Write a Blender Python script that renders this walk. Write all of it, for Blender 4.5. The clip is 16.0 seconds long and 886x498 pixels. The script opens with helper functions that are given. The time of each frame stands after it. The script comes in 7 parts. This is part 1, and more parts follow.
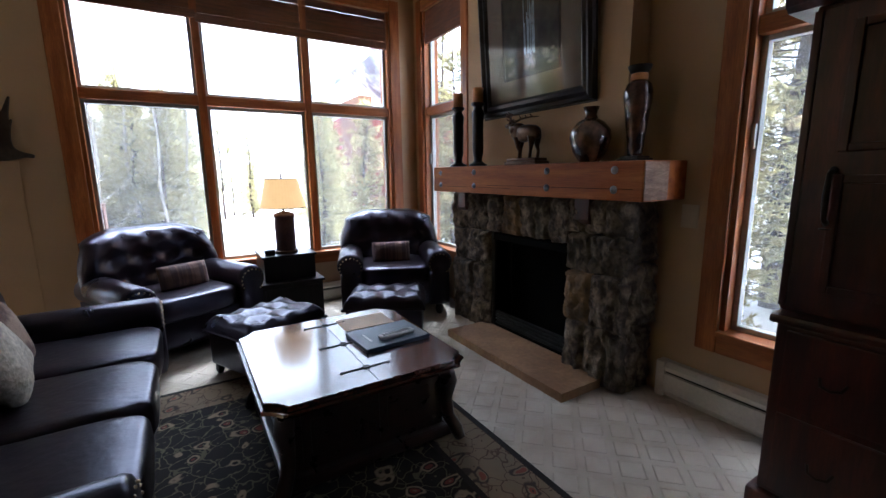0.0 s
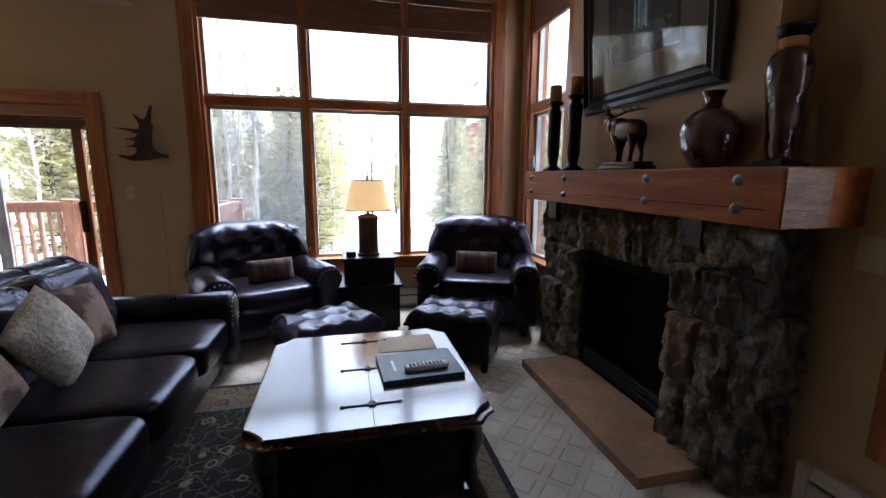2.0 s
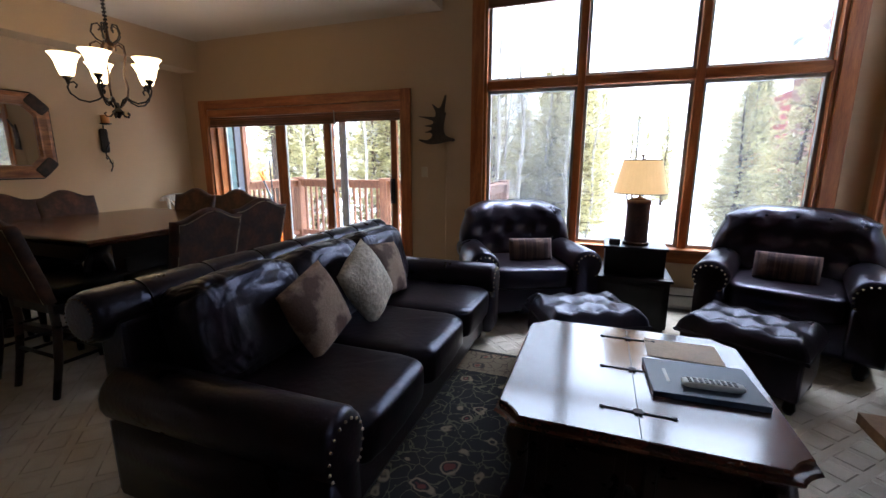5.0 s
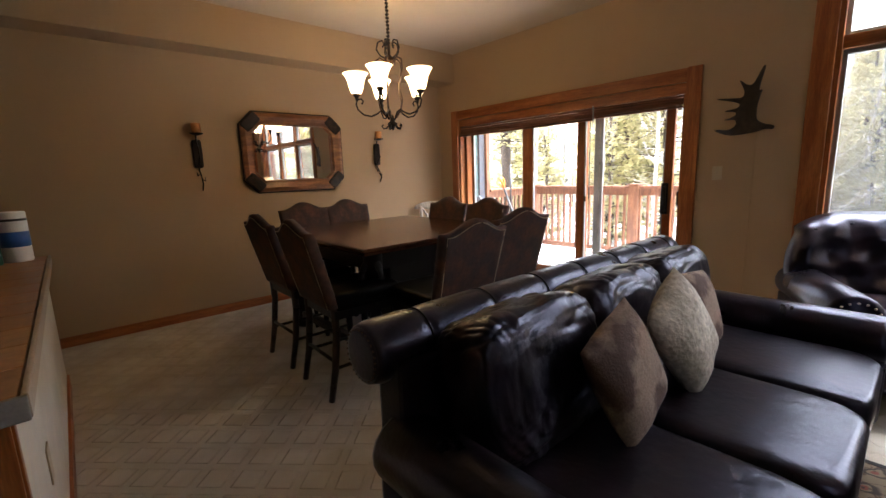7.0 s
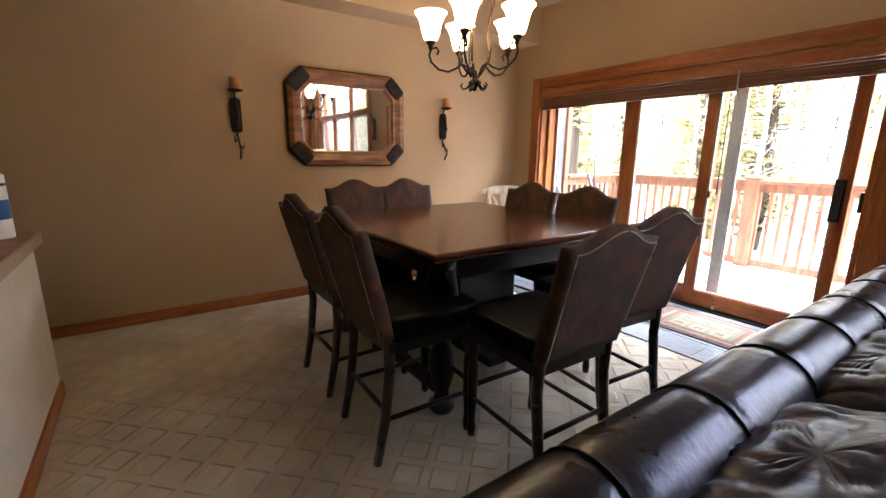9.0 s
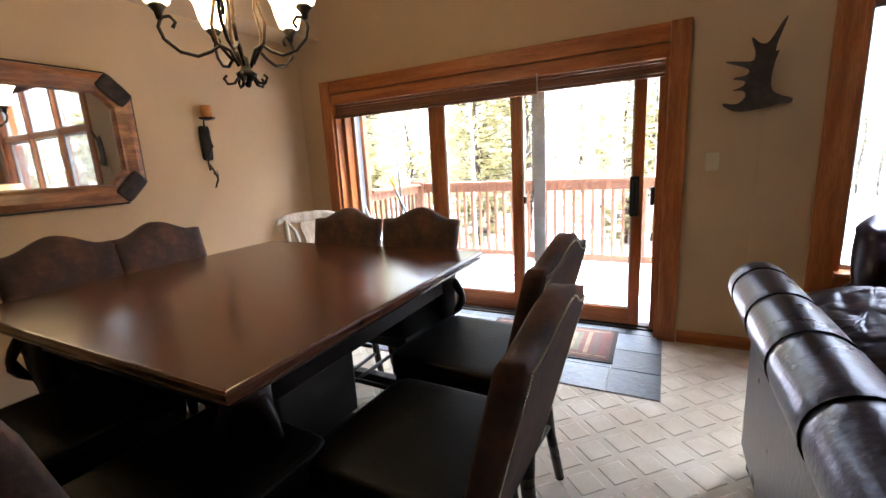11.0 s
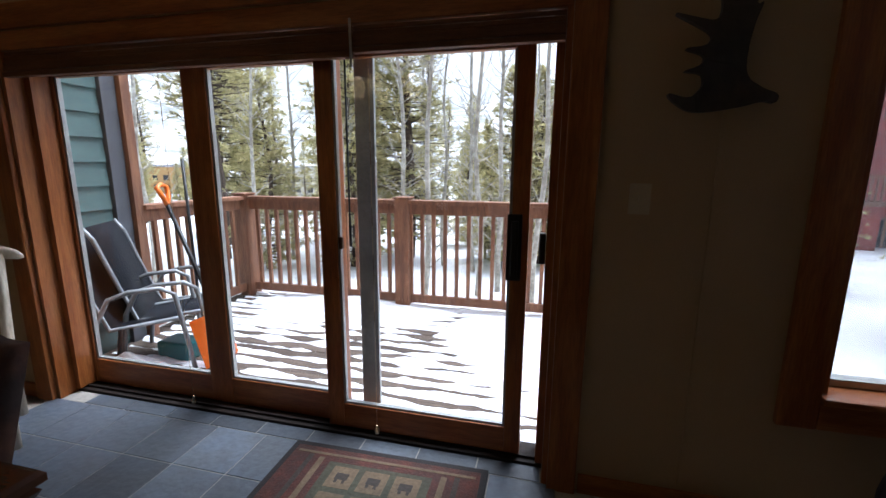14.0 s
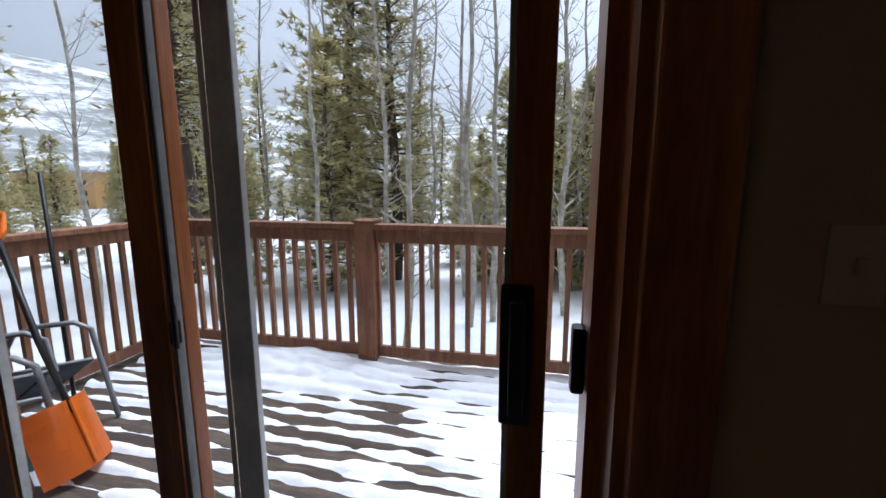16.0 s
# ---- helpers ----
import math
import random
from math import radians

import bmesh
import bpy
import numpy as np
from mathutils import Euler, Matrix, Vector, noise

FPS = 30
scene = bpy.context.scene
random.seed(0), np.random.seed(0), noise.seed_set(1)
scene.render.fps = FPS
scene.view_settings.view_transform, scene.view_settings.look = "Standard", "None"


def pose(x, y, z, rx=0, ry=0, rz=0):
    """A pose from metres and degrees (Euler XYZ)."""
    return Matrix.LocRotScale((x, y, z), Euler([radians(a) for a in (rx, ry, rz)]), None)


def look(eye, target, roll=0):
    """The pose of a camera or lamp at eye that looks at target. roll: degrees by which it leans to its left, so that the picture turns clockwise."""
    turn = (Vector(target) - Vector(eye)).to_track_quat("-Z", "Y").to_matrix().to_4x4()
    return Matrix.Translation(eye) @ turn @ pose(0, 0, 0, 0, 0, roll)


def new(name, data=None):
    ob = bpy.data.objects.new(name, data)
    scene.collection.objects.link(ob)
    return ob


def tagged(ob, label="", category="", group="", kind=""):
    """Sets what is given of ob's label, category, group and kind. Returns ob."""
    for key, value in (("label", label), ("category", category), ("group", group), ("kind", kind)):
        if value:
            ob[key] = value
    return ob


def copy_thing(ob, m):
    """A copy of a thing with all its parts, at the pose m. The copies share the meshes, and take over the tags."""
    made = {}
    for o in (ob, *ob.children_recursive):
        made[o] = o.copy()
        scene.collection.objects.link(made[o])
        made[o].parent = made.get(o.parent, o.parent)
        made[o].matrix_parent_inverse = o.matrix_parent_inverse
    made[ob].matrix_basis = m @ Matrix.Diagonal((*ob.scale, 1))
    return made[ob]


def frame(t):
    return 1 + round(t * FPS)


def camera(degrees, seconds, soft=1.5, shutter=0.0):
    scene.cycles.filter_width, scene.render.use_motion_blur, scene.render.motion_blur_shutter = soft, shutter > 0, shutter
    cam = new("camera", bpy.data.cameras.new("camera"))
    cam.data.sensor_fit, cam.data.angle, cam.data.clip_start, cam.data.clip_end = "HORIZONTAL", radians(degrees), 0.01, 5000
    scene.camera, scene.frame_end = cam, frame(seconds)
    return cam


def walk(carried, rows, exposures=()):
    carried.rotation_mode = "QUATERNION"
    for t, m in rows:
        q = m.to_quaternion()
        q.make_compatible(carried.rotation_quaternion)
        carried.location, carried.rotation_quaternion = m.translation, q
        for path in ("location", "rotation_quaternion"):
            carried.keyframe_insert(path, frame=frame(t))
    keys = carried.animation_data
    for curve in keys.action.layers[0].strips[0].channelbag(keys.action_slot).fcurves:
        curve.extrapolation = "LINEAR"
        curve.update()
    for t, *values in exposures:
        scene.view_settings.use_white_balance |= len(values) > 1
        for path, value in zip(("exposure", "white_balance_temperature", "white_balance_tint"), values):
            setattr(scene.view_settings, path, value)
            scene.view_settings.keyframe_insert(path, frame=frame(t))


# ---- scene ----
cam = camera(92.4, 16.0)
METRES, EYE, TILT, LEAN, TURN = 8.0, 1.5, 0.0, 0.0, -31.9
PATH = [
    (0, (0.515, 0.362, 1.445), (1.542, 2.042, 1.093), -0.8),
    (0.5, (0.72, 0.422, 1.448), (1.758, 2.098, 1.11), -0.9),
    (1, (0.92, 0.474, 1.459), (1.921, 2.177, 1.146), -0.4),
    (1.5, (1.044, 0.537, 1.45), (1.777, 2.368, 1.119), -1.2),
    (2, (1.131, 0.561, 1.46), (1.578, 2.481, 1.12), 0.3),
    (2.5, (1.154, 0.574, 1.461), (1.409, 2.526, 1.106), -0.5),
    (3, (1.14, 0.576, 1.472), (1.22, 2.541, 1.106), -0.3),
    (3.5, (1.116, 0.595, 1.456), (1.02, 2.556, 1.074), 0.1),
    (3.7, (1.102, 0.59, 1.455), (0.934, 2.546, 1.074), 0.1),
    (5.8, (0.85, 0.814, 1.367), (-0.197, 2.48, 1.006), -0.9),
    (6, (0.75, 0.845, 1.372), (-0.391, 2.453, 1.039), -1.3),
    (6.5, (0.551, 0.938, 1.373), (-0.731, 2.443, 1.071), -2.4),
    (7, (0.355, 1.014, 1.364), (-1.125, 2.313, 1.013), -2.0),
    (7.5, (0.105, 1.136, 1.343), (-1.557, 2.205, 1.038), -0.5),
    (8, (-0.091, 1.201, 1.326), (-1.751, 2.246, 0.938), 0.7),
    (10.3, (-0.972, 1.637, 1.366), (-2.242, 3.129, 0.968), -2.0),
    (10.5, (-1.056, 1.675, 1.368), (-2.199, 3.273, 0.995), -2.7),
    (11, (-1.114, 1.849, 1.381), (-2.028, 3.583, 0.98), -3.2),
    (11.5, (-1.102, 2.117, 1.389), (-1.927, 3.905, 1.037), -2.3),
    (12, (-1.099, 2.358, 1.392), (-1.769, 4.204, 1.018), -1.4),
    (12.5, (-1.102, 2.66, 1.392), (-1.61, 4.568, 1.074), -0.6),
    (13, (-1.137, 2.89, 1.398), (-1.609, 4.795, 1.016), -1.1),
    (13.5, (-1.145, 3.197, 1.407), (-1.708, 5.089, 1.086), -0.2),
    (14, (-1.178, 3.463, 1.396), (-1.645, 5.371, 1.02), 0.4),
    (14.5, (-1.216, 3.751, 1.414), (-1.553, 5.699, 1.111), -0.5),
    (15, (-1.218, 4.007, 1.393), (-1.626, 5.932, 1.033), -1.3),
    (15.5, (-1.219, 4.272, 1.408), (-1.694, 6.189, 1.091), -1.0),
    (16, (-1.267, 4.503, 1.403), (-1.722, 6.425, 1.084), -0.1),
]
walk(cam, [(t, look(eye, target, roll)) for t, eye, target, roll in PATH],
     [(0.0, 2.6, 5120, 10), (2.5, 2.4, 5100, 10), (3.5, 2.45, 5120, 10), (6.0, 2.42, 5300, 11), (6.6, 2.75, 5550, 12), (7.2, 3.05, 5850, 12), (8.0, 3.65, 5800, 12), (10.5, 3.65, 5500, 11),
      (11.5, 3.05, 5450, 10), (12.5, 2.2, 5280, 10), (13.5, 1.15, 5300, 10), (14.5, 0.4, 5400, 10), (16.0, -0.2, 5400, 10)])

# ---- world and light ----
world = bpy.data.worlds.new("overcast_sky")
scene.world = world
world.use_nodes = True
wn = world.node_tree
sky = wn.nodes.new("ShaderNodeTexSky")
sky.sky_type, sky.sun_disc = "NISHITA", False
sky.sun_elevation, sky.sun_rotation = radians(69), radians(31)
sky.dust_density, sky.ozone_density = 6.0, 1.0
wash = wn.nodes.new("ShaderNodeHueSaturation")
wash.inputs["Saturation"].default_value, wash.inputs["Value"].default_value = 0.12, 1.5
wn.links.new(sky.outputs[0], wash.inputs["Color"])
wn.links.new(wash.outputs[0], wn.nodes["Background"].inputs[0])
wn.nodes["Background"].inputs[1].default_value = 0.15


def lamp(name, kind, m, energy, color=(1, 1, 1), size=0.1, size_y=None):
    data = bpy.data.lights.new(name, kind)
    data.energy, data.color = energy, color
    ob = new(name, data)
    ob.matrix_world = m
    if kind == "SUN":
        data.angle = size
    elif kind == "AREA":
        data.shape, data.size, data.size_y = "RECTANGLE", size, size_y or size
    else:
        data.shadow_soft_size = size
    return ob


lamp("sun", "SUN", look((2.7, 4.5, 13.7), (0, 0, 0)), 2.6, (1, 0.97, 0.92), radians(30))


# ---- materials ----
def material(name, color, rough=0.5, metal=0.0, vary=0.12, scale=6.0, grain=60.0, bump=0.15, stretch=(1, 1, 1),
             second=None, coat=0.0, spec=0.5, per_object=0.0, rough_vary=0.12, emit=None, emit_strength=0.0, blotch=(0.4, 0.65)):
    """A surface with stains at a large scale, grain at a small one, and relief."""
    m = bpy.data.materials.new(name)
    m.use_nodes = True
    t, n = m.node_tree, m.node_tree.nodes
    b = n["Principled BSDF"]
    link = t.links.new
    co = n.new("ShaderNodeTexCoord")
    mp = n.new("ShaderNodeMapping")
    mp.inputs["Scale"].default_value = stretch
    link(co.outputs["Object"], mp.inputs["Vector"])
    if per_object:
        info = n.new("ShaderNodeObjectInfo")
        mul = n.new("ShaderNodeMath")
        mul.operation = "MULTIPLY"
        mul.inputs[1].default_value = 37.0
        link(info.outputs["Random"], mul.inputs[0])
        link(mul.outputs[0], mp.inputs["Location"])
    big = n.new("ShaderNodeTexNoise")
    big.inputs["Scale"].default_value, big.inputs["Detail"].default_value = scale, 5
    fine = n.new("ShaderNodeTexNoise")
    fine.inputs["Scale"].default_value, fine.inputs["Detail"].default_value = grain, 6
    link(mp.outputs[0], big.inputs["Vector"])
    link(mp.outputs[0], fine.inputs["Vector"])
    ramp = n.new("ShaderNodeValToRGB")
    c2 = second or tuple(c * (1 - 2.2 * vary) for c in color)
    ramp.color_ramp.elements[0].color = (*c2, 1)
    ramp.color_ramp.elements[1].color = (*color, 1)
    ramp.color_ramp.elements[0].position, ramp.color_ramp.elements[1].position = blotch
    link(big.outputs[0], ramp.inputs[0])
    mix = n.new("ShaderNodeMix")
    mix.data_type, mix.blend_type = "RGBA", "MULTIPLY"
    mix.inputs["Factor"].default_value = min(1.0, vary * 3.0)
    r2 = n.new("ShaderNodeValToRGB")
    r2.color_ramp.elements[0].color, r2.color_ramp.elements[1].color = (0.45, 0.45, 0.45, 1), (1.15, 1.15, 1.15, 1)
    r2.color_ramp.elements[0].position, r2.color_ramp.elements[1].position = 0.3, 0.65
    link(fine.outputs[0], r2.inputs[0])
    link(ramp.outputs[0], mix.inputs["A"])
    link(r2.outputs[0], mix.inputs["B"])
    out = mix.outputs["Result"]
    if per_object:
        hsv = n.new("ShaderNodeHueSaturation")
        mr = n.new("ShaderNodeMapRange")
        mr.inputs["To Min"].default_value, mr.inputs["To Max"].default_value = 1 - per_object, 1 + per_object
        link(info.outputs["Random"], mr.inputs[0])
        link(mr.outputs[0], hsv.inputs["Value"])
        link(out, hsv.inputs["Color"])
        out = hsv.outputs[0]
    link(out, b.inputs["Base Color"])
    rr = n.new("ShaderNodeMapRange")
    rr.inputs["To Min"].default_value, rr.inputs["To Max"].default_value = max(0.02, rough - rough_vary), min(1, rough + rough_vary)
    link(big.outputs[0], rr.inputs[0])
    link(rr.outputs[0], b.inputs["Roughness"])
    b.inputs["Metallic"].default_value = metal
    b.inputs["Coat Weight"].default_value = coat
    b.inputs["Coat Roughness"].default_value = 0.12
    b.inputs["Specular IOR Level"].default_value = spec
    if bump:
        bp = n.new("ShaderNodeBump")
        bp.inputs["Strength"].default_value, bp.inputs["Distance"].default_value = bump, 0.01
        link(fine.outputs[0], bp.inputs["Height"])
        link(bp.outputs[0], b.inputs["Normal"])
    if emit:
        b.inputs["Emission Color"].default_value = (*emit, 1)
        b.inputs["Emission Strength"].default_value = emit_strength
    return m


def glass(name, tint=(1, 1, 1), gloss=0.03):
    """Clear pane: mostly transparent, with a thin mirror that grows at a slant."""
    m = bpy.data.materials.new(name)
    m.use_nodes = True
    t, n = m.node_tree, m.node_tree.nodes
    n.remove(n["Principled BSDF"])
    tr, gl, mx, fr, pw = (n.new("ShaderNode" + k) for k in ("BsdfTransparent", "BsdfGlossy", "MixShader", "LayerWeight", "Math"))
    tr.inputs[0].default_value = (*tint, 1)
    gl.inputs["Roughness"].default_value = 0.01
    pw.operation = "POWER"
    pw.inputs[1].default_value = 4.0
    mr = n.new("ShaderNodeMapRange")
    mr.inputs["To Min"].default_value, mr.inputs["To Max"].default_value = gloss, 0.6
    t.links.new(fr.outputs["Facing"], pw.inputs[0])
    t.links.new(pw.outputs[0], mr.inputs[0])
    t.links.new(mr.outputs[0], mx.inputs[0])
    t.links.new(tr.outputs[0], mx.inputs[1])
    t.links.new(gl.outputs[0], mx.inputs[2])
    t.links.new(mx.outputs[0], n["Material Output"].inputs[0])
    return m


M_WALL = material("wall_paint", (0.44, 0.300, 0.165), 0.85, vary=0.03, scale=1.2, grain=180, bump=0.12)
M_CEIL = material("ceiling_paint", (0.52, 0.42, 0.30), 0.9, vary=0.03, scale=2, grain=140, bump=0.2)
M_TRIM = material("stained_pine", (0.40, 0.14, 0.036), 0.42, vary=0.16, scale=3, grain=26, bump=0.08, stretch=(6, 6, 0.6), second=(0.26, 0.078, 0.016), coat=0.08, spec=0.35)
M_TRIMX = material("stained_pine_along", (0.40, 0.14, 0.036), 0.42, vary=0.16, scale=3, grain=26, bump=0.08, stretch=(0.6, 6, 6), second=(0.26, 0.078, 0.016), coat=0.08, spec=0.35)
M_TRIMY = material("stained_pine_across", (0.40, 0.14, 0.036), 0.42, vary=0.16, scale=3, grain=26, bump=0.08, stretch=(6, 0.6, 6), second=(0.26, 0.078, 0.016), coat=0.08, spec=0.35)
M_BEAM = material("cedar_beam", (0.43, 0.145, 0.03), 0.6, vary=0.14, scale=2.2, grain=20, bump=0.12, stretch=(7, 0.5, 7), second=(0.28, 0.08, 0.018), coat=0.0, spec=0.2)
M_SHADE = material("woven_blind", (0.20, 0.075, 0.03), 0.75, vary=0.2, scale=5, grain=90, bump=0.4, stretch=(0.5, 1, 9), second=(0.13, 0.05, 0.02))
M_GLASS = glass("window_glass")
M_MIRRORWOOD = material("mirror_frame_wood", (0.36, 0.15, 0.05), 0.4, vary=0.18, scale=4, grain=24, bump=0.1, stretch=(5, 0.8, 5), second=(0.17, 0.062, 0.022), coat=0.15)
M_CORNER = material("mirror_corner_wood", (0.035, 0.018, 0.011), 0.6, vary=0.3, scale=18, grain=40, bump=0.5, spec=0.3)
M_SASH = material("aluminium_sash", (0.42, 0.42, 0.40), 0.4, metal=0.6, vary=0.08, bump=0.03)
M_BROWNSASH = material("bronze_frame", (0.09, 0.045, 0.03), 0.45, vary=0.12, bump=0.05)
M_TRACK = material("dark_track", (0.022, 0.016, 0.013), 0.7, vary=0.15, bump=0.1, spec=0.15)
M_LEATHER = material("dark_leather", (0.012, 0.0055, 0.0065), 0.28, vary=0.16, scale=5, grain=55, bump=0.14, second=(0.004, 0.0025, 0.003), coat=0.08, spec=0.5, rough_vary=0.02)
M_LEATHER2 = material("worn_leather", (0.014, 0.0065, 0.0075), 0.30, vary=0.14, scale=7, grain=30, bump=0.18, stretch=(1, 1, 1), second=(0.004, 0.0025, 0.003), coat=0.08, spec=0.5, rough_vary=0.02)
M_DARKWOOD = material("mahogany", (0.03, 0.011, 0.008), 0.3, vary=0.2, scale=3, grain=24, bump=0.06, stretch=(5, 0.7, 5), second=(0.016, 0.007, 0.005), coat=0.4)
M_COFFEETOP = material("polished_mahogany", (0.085, 0.028, 0.016), 0.2, vary=0.16, scale=2.4, grain=22, bump=0.03, stretch=(5, 0.6, 5), second=(0.05, 0.016, 0.01), coat=1.0, rough_vary=0.06)
M_TABLETOP = material("polished_walnut", (0.108, 0.037, 0.016), 0.24, vary=0.12, scale=2.0, grain=9, bump=0.0, stretch=(0.5, 2.5, 5), second=(0.07, 0.023, 0.011), coat=0.3, rough_vary=0.04, blotch=(0.3, 0.75))
M_BLACKWOOD = material("ebonised_wood", (0.007, 0.004, 0.0035), 0.38, vary=0.2, scale=5, grain=30, bump=0.08, stretch=(5, 5, 0.8), coat=0.06, spec=0.35)
M_CHERRY = material("cherry_cabinet", (0.07, 0.014, 0.008), 0.36, vary=0.2, scale=3, grain=25, bump=0.08, stretch=(5, 5, 0.7), second=(0.025, 0.006, 0.004), coat=0.1)
M_SUEDE = material("brown_suede", (0.095, 0.037, 0.021), 0.8, vary=0.2, scale=9, grain=40, bump=0.25, second=(0.038, 0.017, 0.012))
M_BLACKLEATHER = material("black_leather", (0.003, 0.0027, 0.0027), 0.42, vary=0.1, scale=6, grain=80, bump=0.1, spec=0.07)
M_BRASS = material("nail_brass", (0.62, 0.50, 0.33), 0.28, metal=1.0, vary=0.05, bump=0)
M_IRON = material("wrought_iron", (0.035, 0.026, 0.020), 0.5, metal=0.7, vary=0.2, grain=40, bump=0.2)
M_BRONZE = material("antique_bronze", (0.10, 0.055, 0.032), 0.35, metal=0.85, vary=0.2, scale=9, grain=30, bump=0.2)
M_STEEL = material("steel_bolt", (0.35, 0.35, 0.36), 0.3, metal=1.0, vary=0.1, bump=0.05)
M_STONE = material("fieldstone", (0.34, 0.265, 0.185), 0.88, vary=0.32, scale=14, grain=46, bump=1.0, stretch=(1, 1.3, 1), second=(0.08, 0.064, 0.05), per_object=0.35)
M_RUST = material("ochre_fieldstone", (0.36, 0.22, 0.10), 0.88, vary=0.2, scale=6, grain=22, bump=0.9, second=(0.11, 0.08, 0.05), per_object=0.25)
M_MORTAR = material("dark_mortar", (0.05, 0.045, 0.04), 0.95, vary=0.15, bump=0.5)
M_HEARTH = material("sandstone_slab", (0.37, 0.215, 0.105), 0.75, vary=0.1, scale=4, grain=30, bump=0.35, second=(0.26, 0.145, 0.07))
# near-black stands in for the shade that a deeper firebox would hold
M_DEEP_BLACK = material("black_firebox", (0.003, 0.003, 0.003), 0.9, vary=0.2, bump=0.2, spec=0.1)
M_BLACKMETAL = material("black_metal", (0.008, 0.008, 0.009), 0.45, metal=0.2, vary=0.1, bump=0.05)
M_WHITE = material("white_enamel", (0.62, 0.58, 0.50), 0.45, vary=0.05, bump=0.05)
M_WHITEWOOD = material("white_washed_wood", (0.66, 0.60, 0.50), 0.6, vary=0.12, scale=7, grain=30, bump=0.25, stretch=(3, 3, 0.7), second=(0.48, 0.40, 0.30))
M_SLATE = material("slate_tile", (0.068, 0.08, 0.10), 0.42, vary=0.14, scale=6, grain=30, bump=0.35, second=(0.06, 0.066, 0.075), per_object=0.45)
M_GROUT = material("grout", (0.34, 0.31, 0.27), 0.9, vary=0.1, bump=0.3)
M_CTILE = material("counter_tile", (0.46, 0.225, 0.09), 0.42, vary=0.1, scale=8, grain=40, bump=0.1, per_object=0.12)
M_MIRROR = material("mirror_silver", (0.92, 0.92, 0.92), 0.02, metal=1.0, vary=0.0, bump=0, rough_vary=0.0)
M_DECK = material("deck_plank", (0.115, 0.088, 0.068), 0.9, vary=0.2, scale=5, grain=30, bump=0.4, stretch=(0.5, 5, 5), second=(0.07, 0.053, 0.042), per_object=0.2, spec=0.15)
M_RAIL = material("redwood_rail", (0.27, 0.125, 0.062), 0.7, vary=0.18, scale=4, grain=24, bump=0.3, stretch=(5, 5, 0.7), second=(0.17, 0.075, 0.04), per_object=0.15)
M_SNOW = material("snow", (0.86, 0.88, 0.92), 0.7, vary=0.02, scale=10, grain=70, bump=0.3)
M_SIDING = material("green_siding", (0.09, 0.15, 0.145), 0.75, vary=0.08, scale=5, grain=50, bump=0.15, stretch=(1, 1, 4))
M_GREYTRIM = material("grey_board", (0.10, 0.105, 0.12), 0.7, vary=0.1, bump=0.15)
M_RED = material("barn_red", (0.32, 0.045, 0.035), 0.75, vary=0.12, scale=3, grain=30, bump=0.2)
M_TAN = material("tan_stucco", (0.55, 0.33, 0.13), 0.8, vary=0.08, bump=0.1)
M_ROOF = material("snowy_roof", (0.60, 0.62, 0.66), 0.8, vary=0.12, scale=1.2, grain=10, bump=0.3, second=(0.2, 0.2, 0.22))
M_BARK = material("pine_bark", (0.10, 0.07, 0.05), 0.9, vary=0.2, scale=6, grain=18, bump=0.6, stretch=(3, 3, 0.6))
M_NEEDLE = material("pine_needles", (0.26, 0.235, 0.115), 0.7, vary=0.2, scale=1.1, grain=14, bump=0, second=(0.14, 0.145, 0.075), per_object=0.3)
M_ASPEN = material("aspen_bark", (0.52, 0.49, 0.42), 0.8, vary=0.16, scale=4, grain=16, bump=0.3, second=(0.30, 0.27, 0.22))
M_ORANGE = material("orange_plastic", (0.88, 0.21, 0.015), 0.35, vary=0.06, bump=0.03)
M_GREYMETAL = material("grey_tube", (0.25, 0.26, 0.27), 0.4, metal=0.3, vary=0.06, bump=0.02)
M_MESH = material("charcoal_sling", (0.014, 0.015, 0.019), 0.9, vary=0.1, grain=220, bump=0.5, spec=0.12)
M_TEAL = material("teal_plastic", (0.01, 0.12, 0.13), 0.4, vary=0.08, bump=0.05)
M_PLAID = material("striped_fabric", (0.115, 0.062, 0.05), 0.9, vary=0.2, scale=2, grain=140, bump=0.4, stretch=(9, 0.2, 0.2), second=(0.052, 0.026, 0.026), blotch=(0.47, 0.53))
M_FUR = material("cream_fur", (0.72, 0.66, 0.56), 0.95, vary=0.22, scale=8, grain=45, bump=1.0, second=(0.50, 0.44, 0.35))
M_PATCH = material("patterned_fabric", (0.30, 0.21, 0.15), 0.9, vary=0.15, scale=5, grain=120, bump=0.4, second=(0.10, 0.055, 0.04), blotch=(0.46, 0.54))
M_TEALFAB = material("teal_fabric", (0.05, 0.12, 0.14), 0.9, vary=0.1, bump=0.3)
M_PAPER = material("tan_card", (0.62, 0.48, 0.32), 0.7, vary=0.06, bump=0.05)
M_NAVY = material("navy_folder", (0.030, 0.052, 0.085), 0.4, vary=0.08, grain=120, bump=0.2)
M_REMOTE = material("silver_plastic", (0.55, 0.55, 0.54), 0.35, vary=0.04, bump=0.02)
M_KEY = material("grey_key", (0.18, 0.18, 0.19), 0.5, vary=0.05, bump=0)
M_BLACK = material("black_plastic", (0.012, 0.012, 0.013), 0.35, vary=0.05, bump=0.03)
M_CANDLE = material("amber_candle", (0.50, 0.19, 0.035), 0.5, vary=0.12, scale=9, bump=0.15)
M_POT = material("glazed_pot", (0.13, 0.055, 0.032), 0.22, vary=0.25, scale=9, grain=22, bump=0.15, second=(0.035, 0.02, 0.018), coat=0.6)
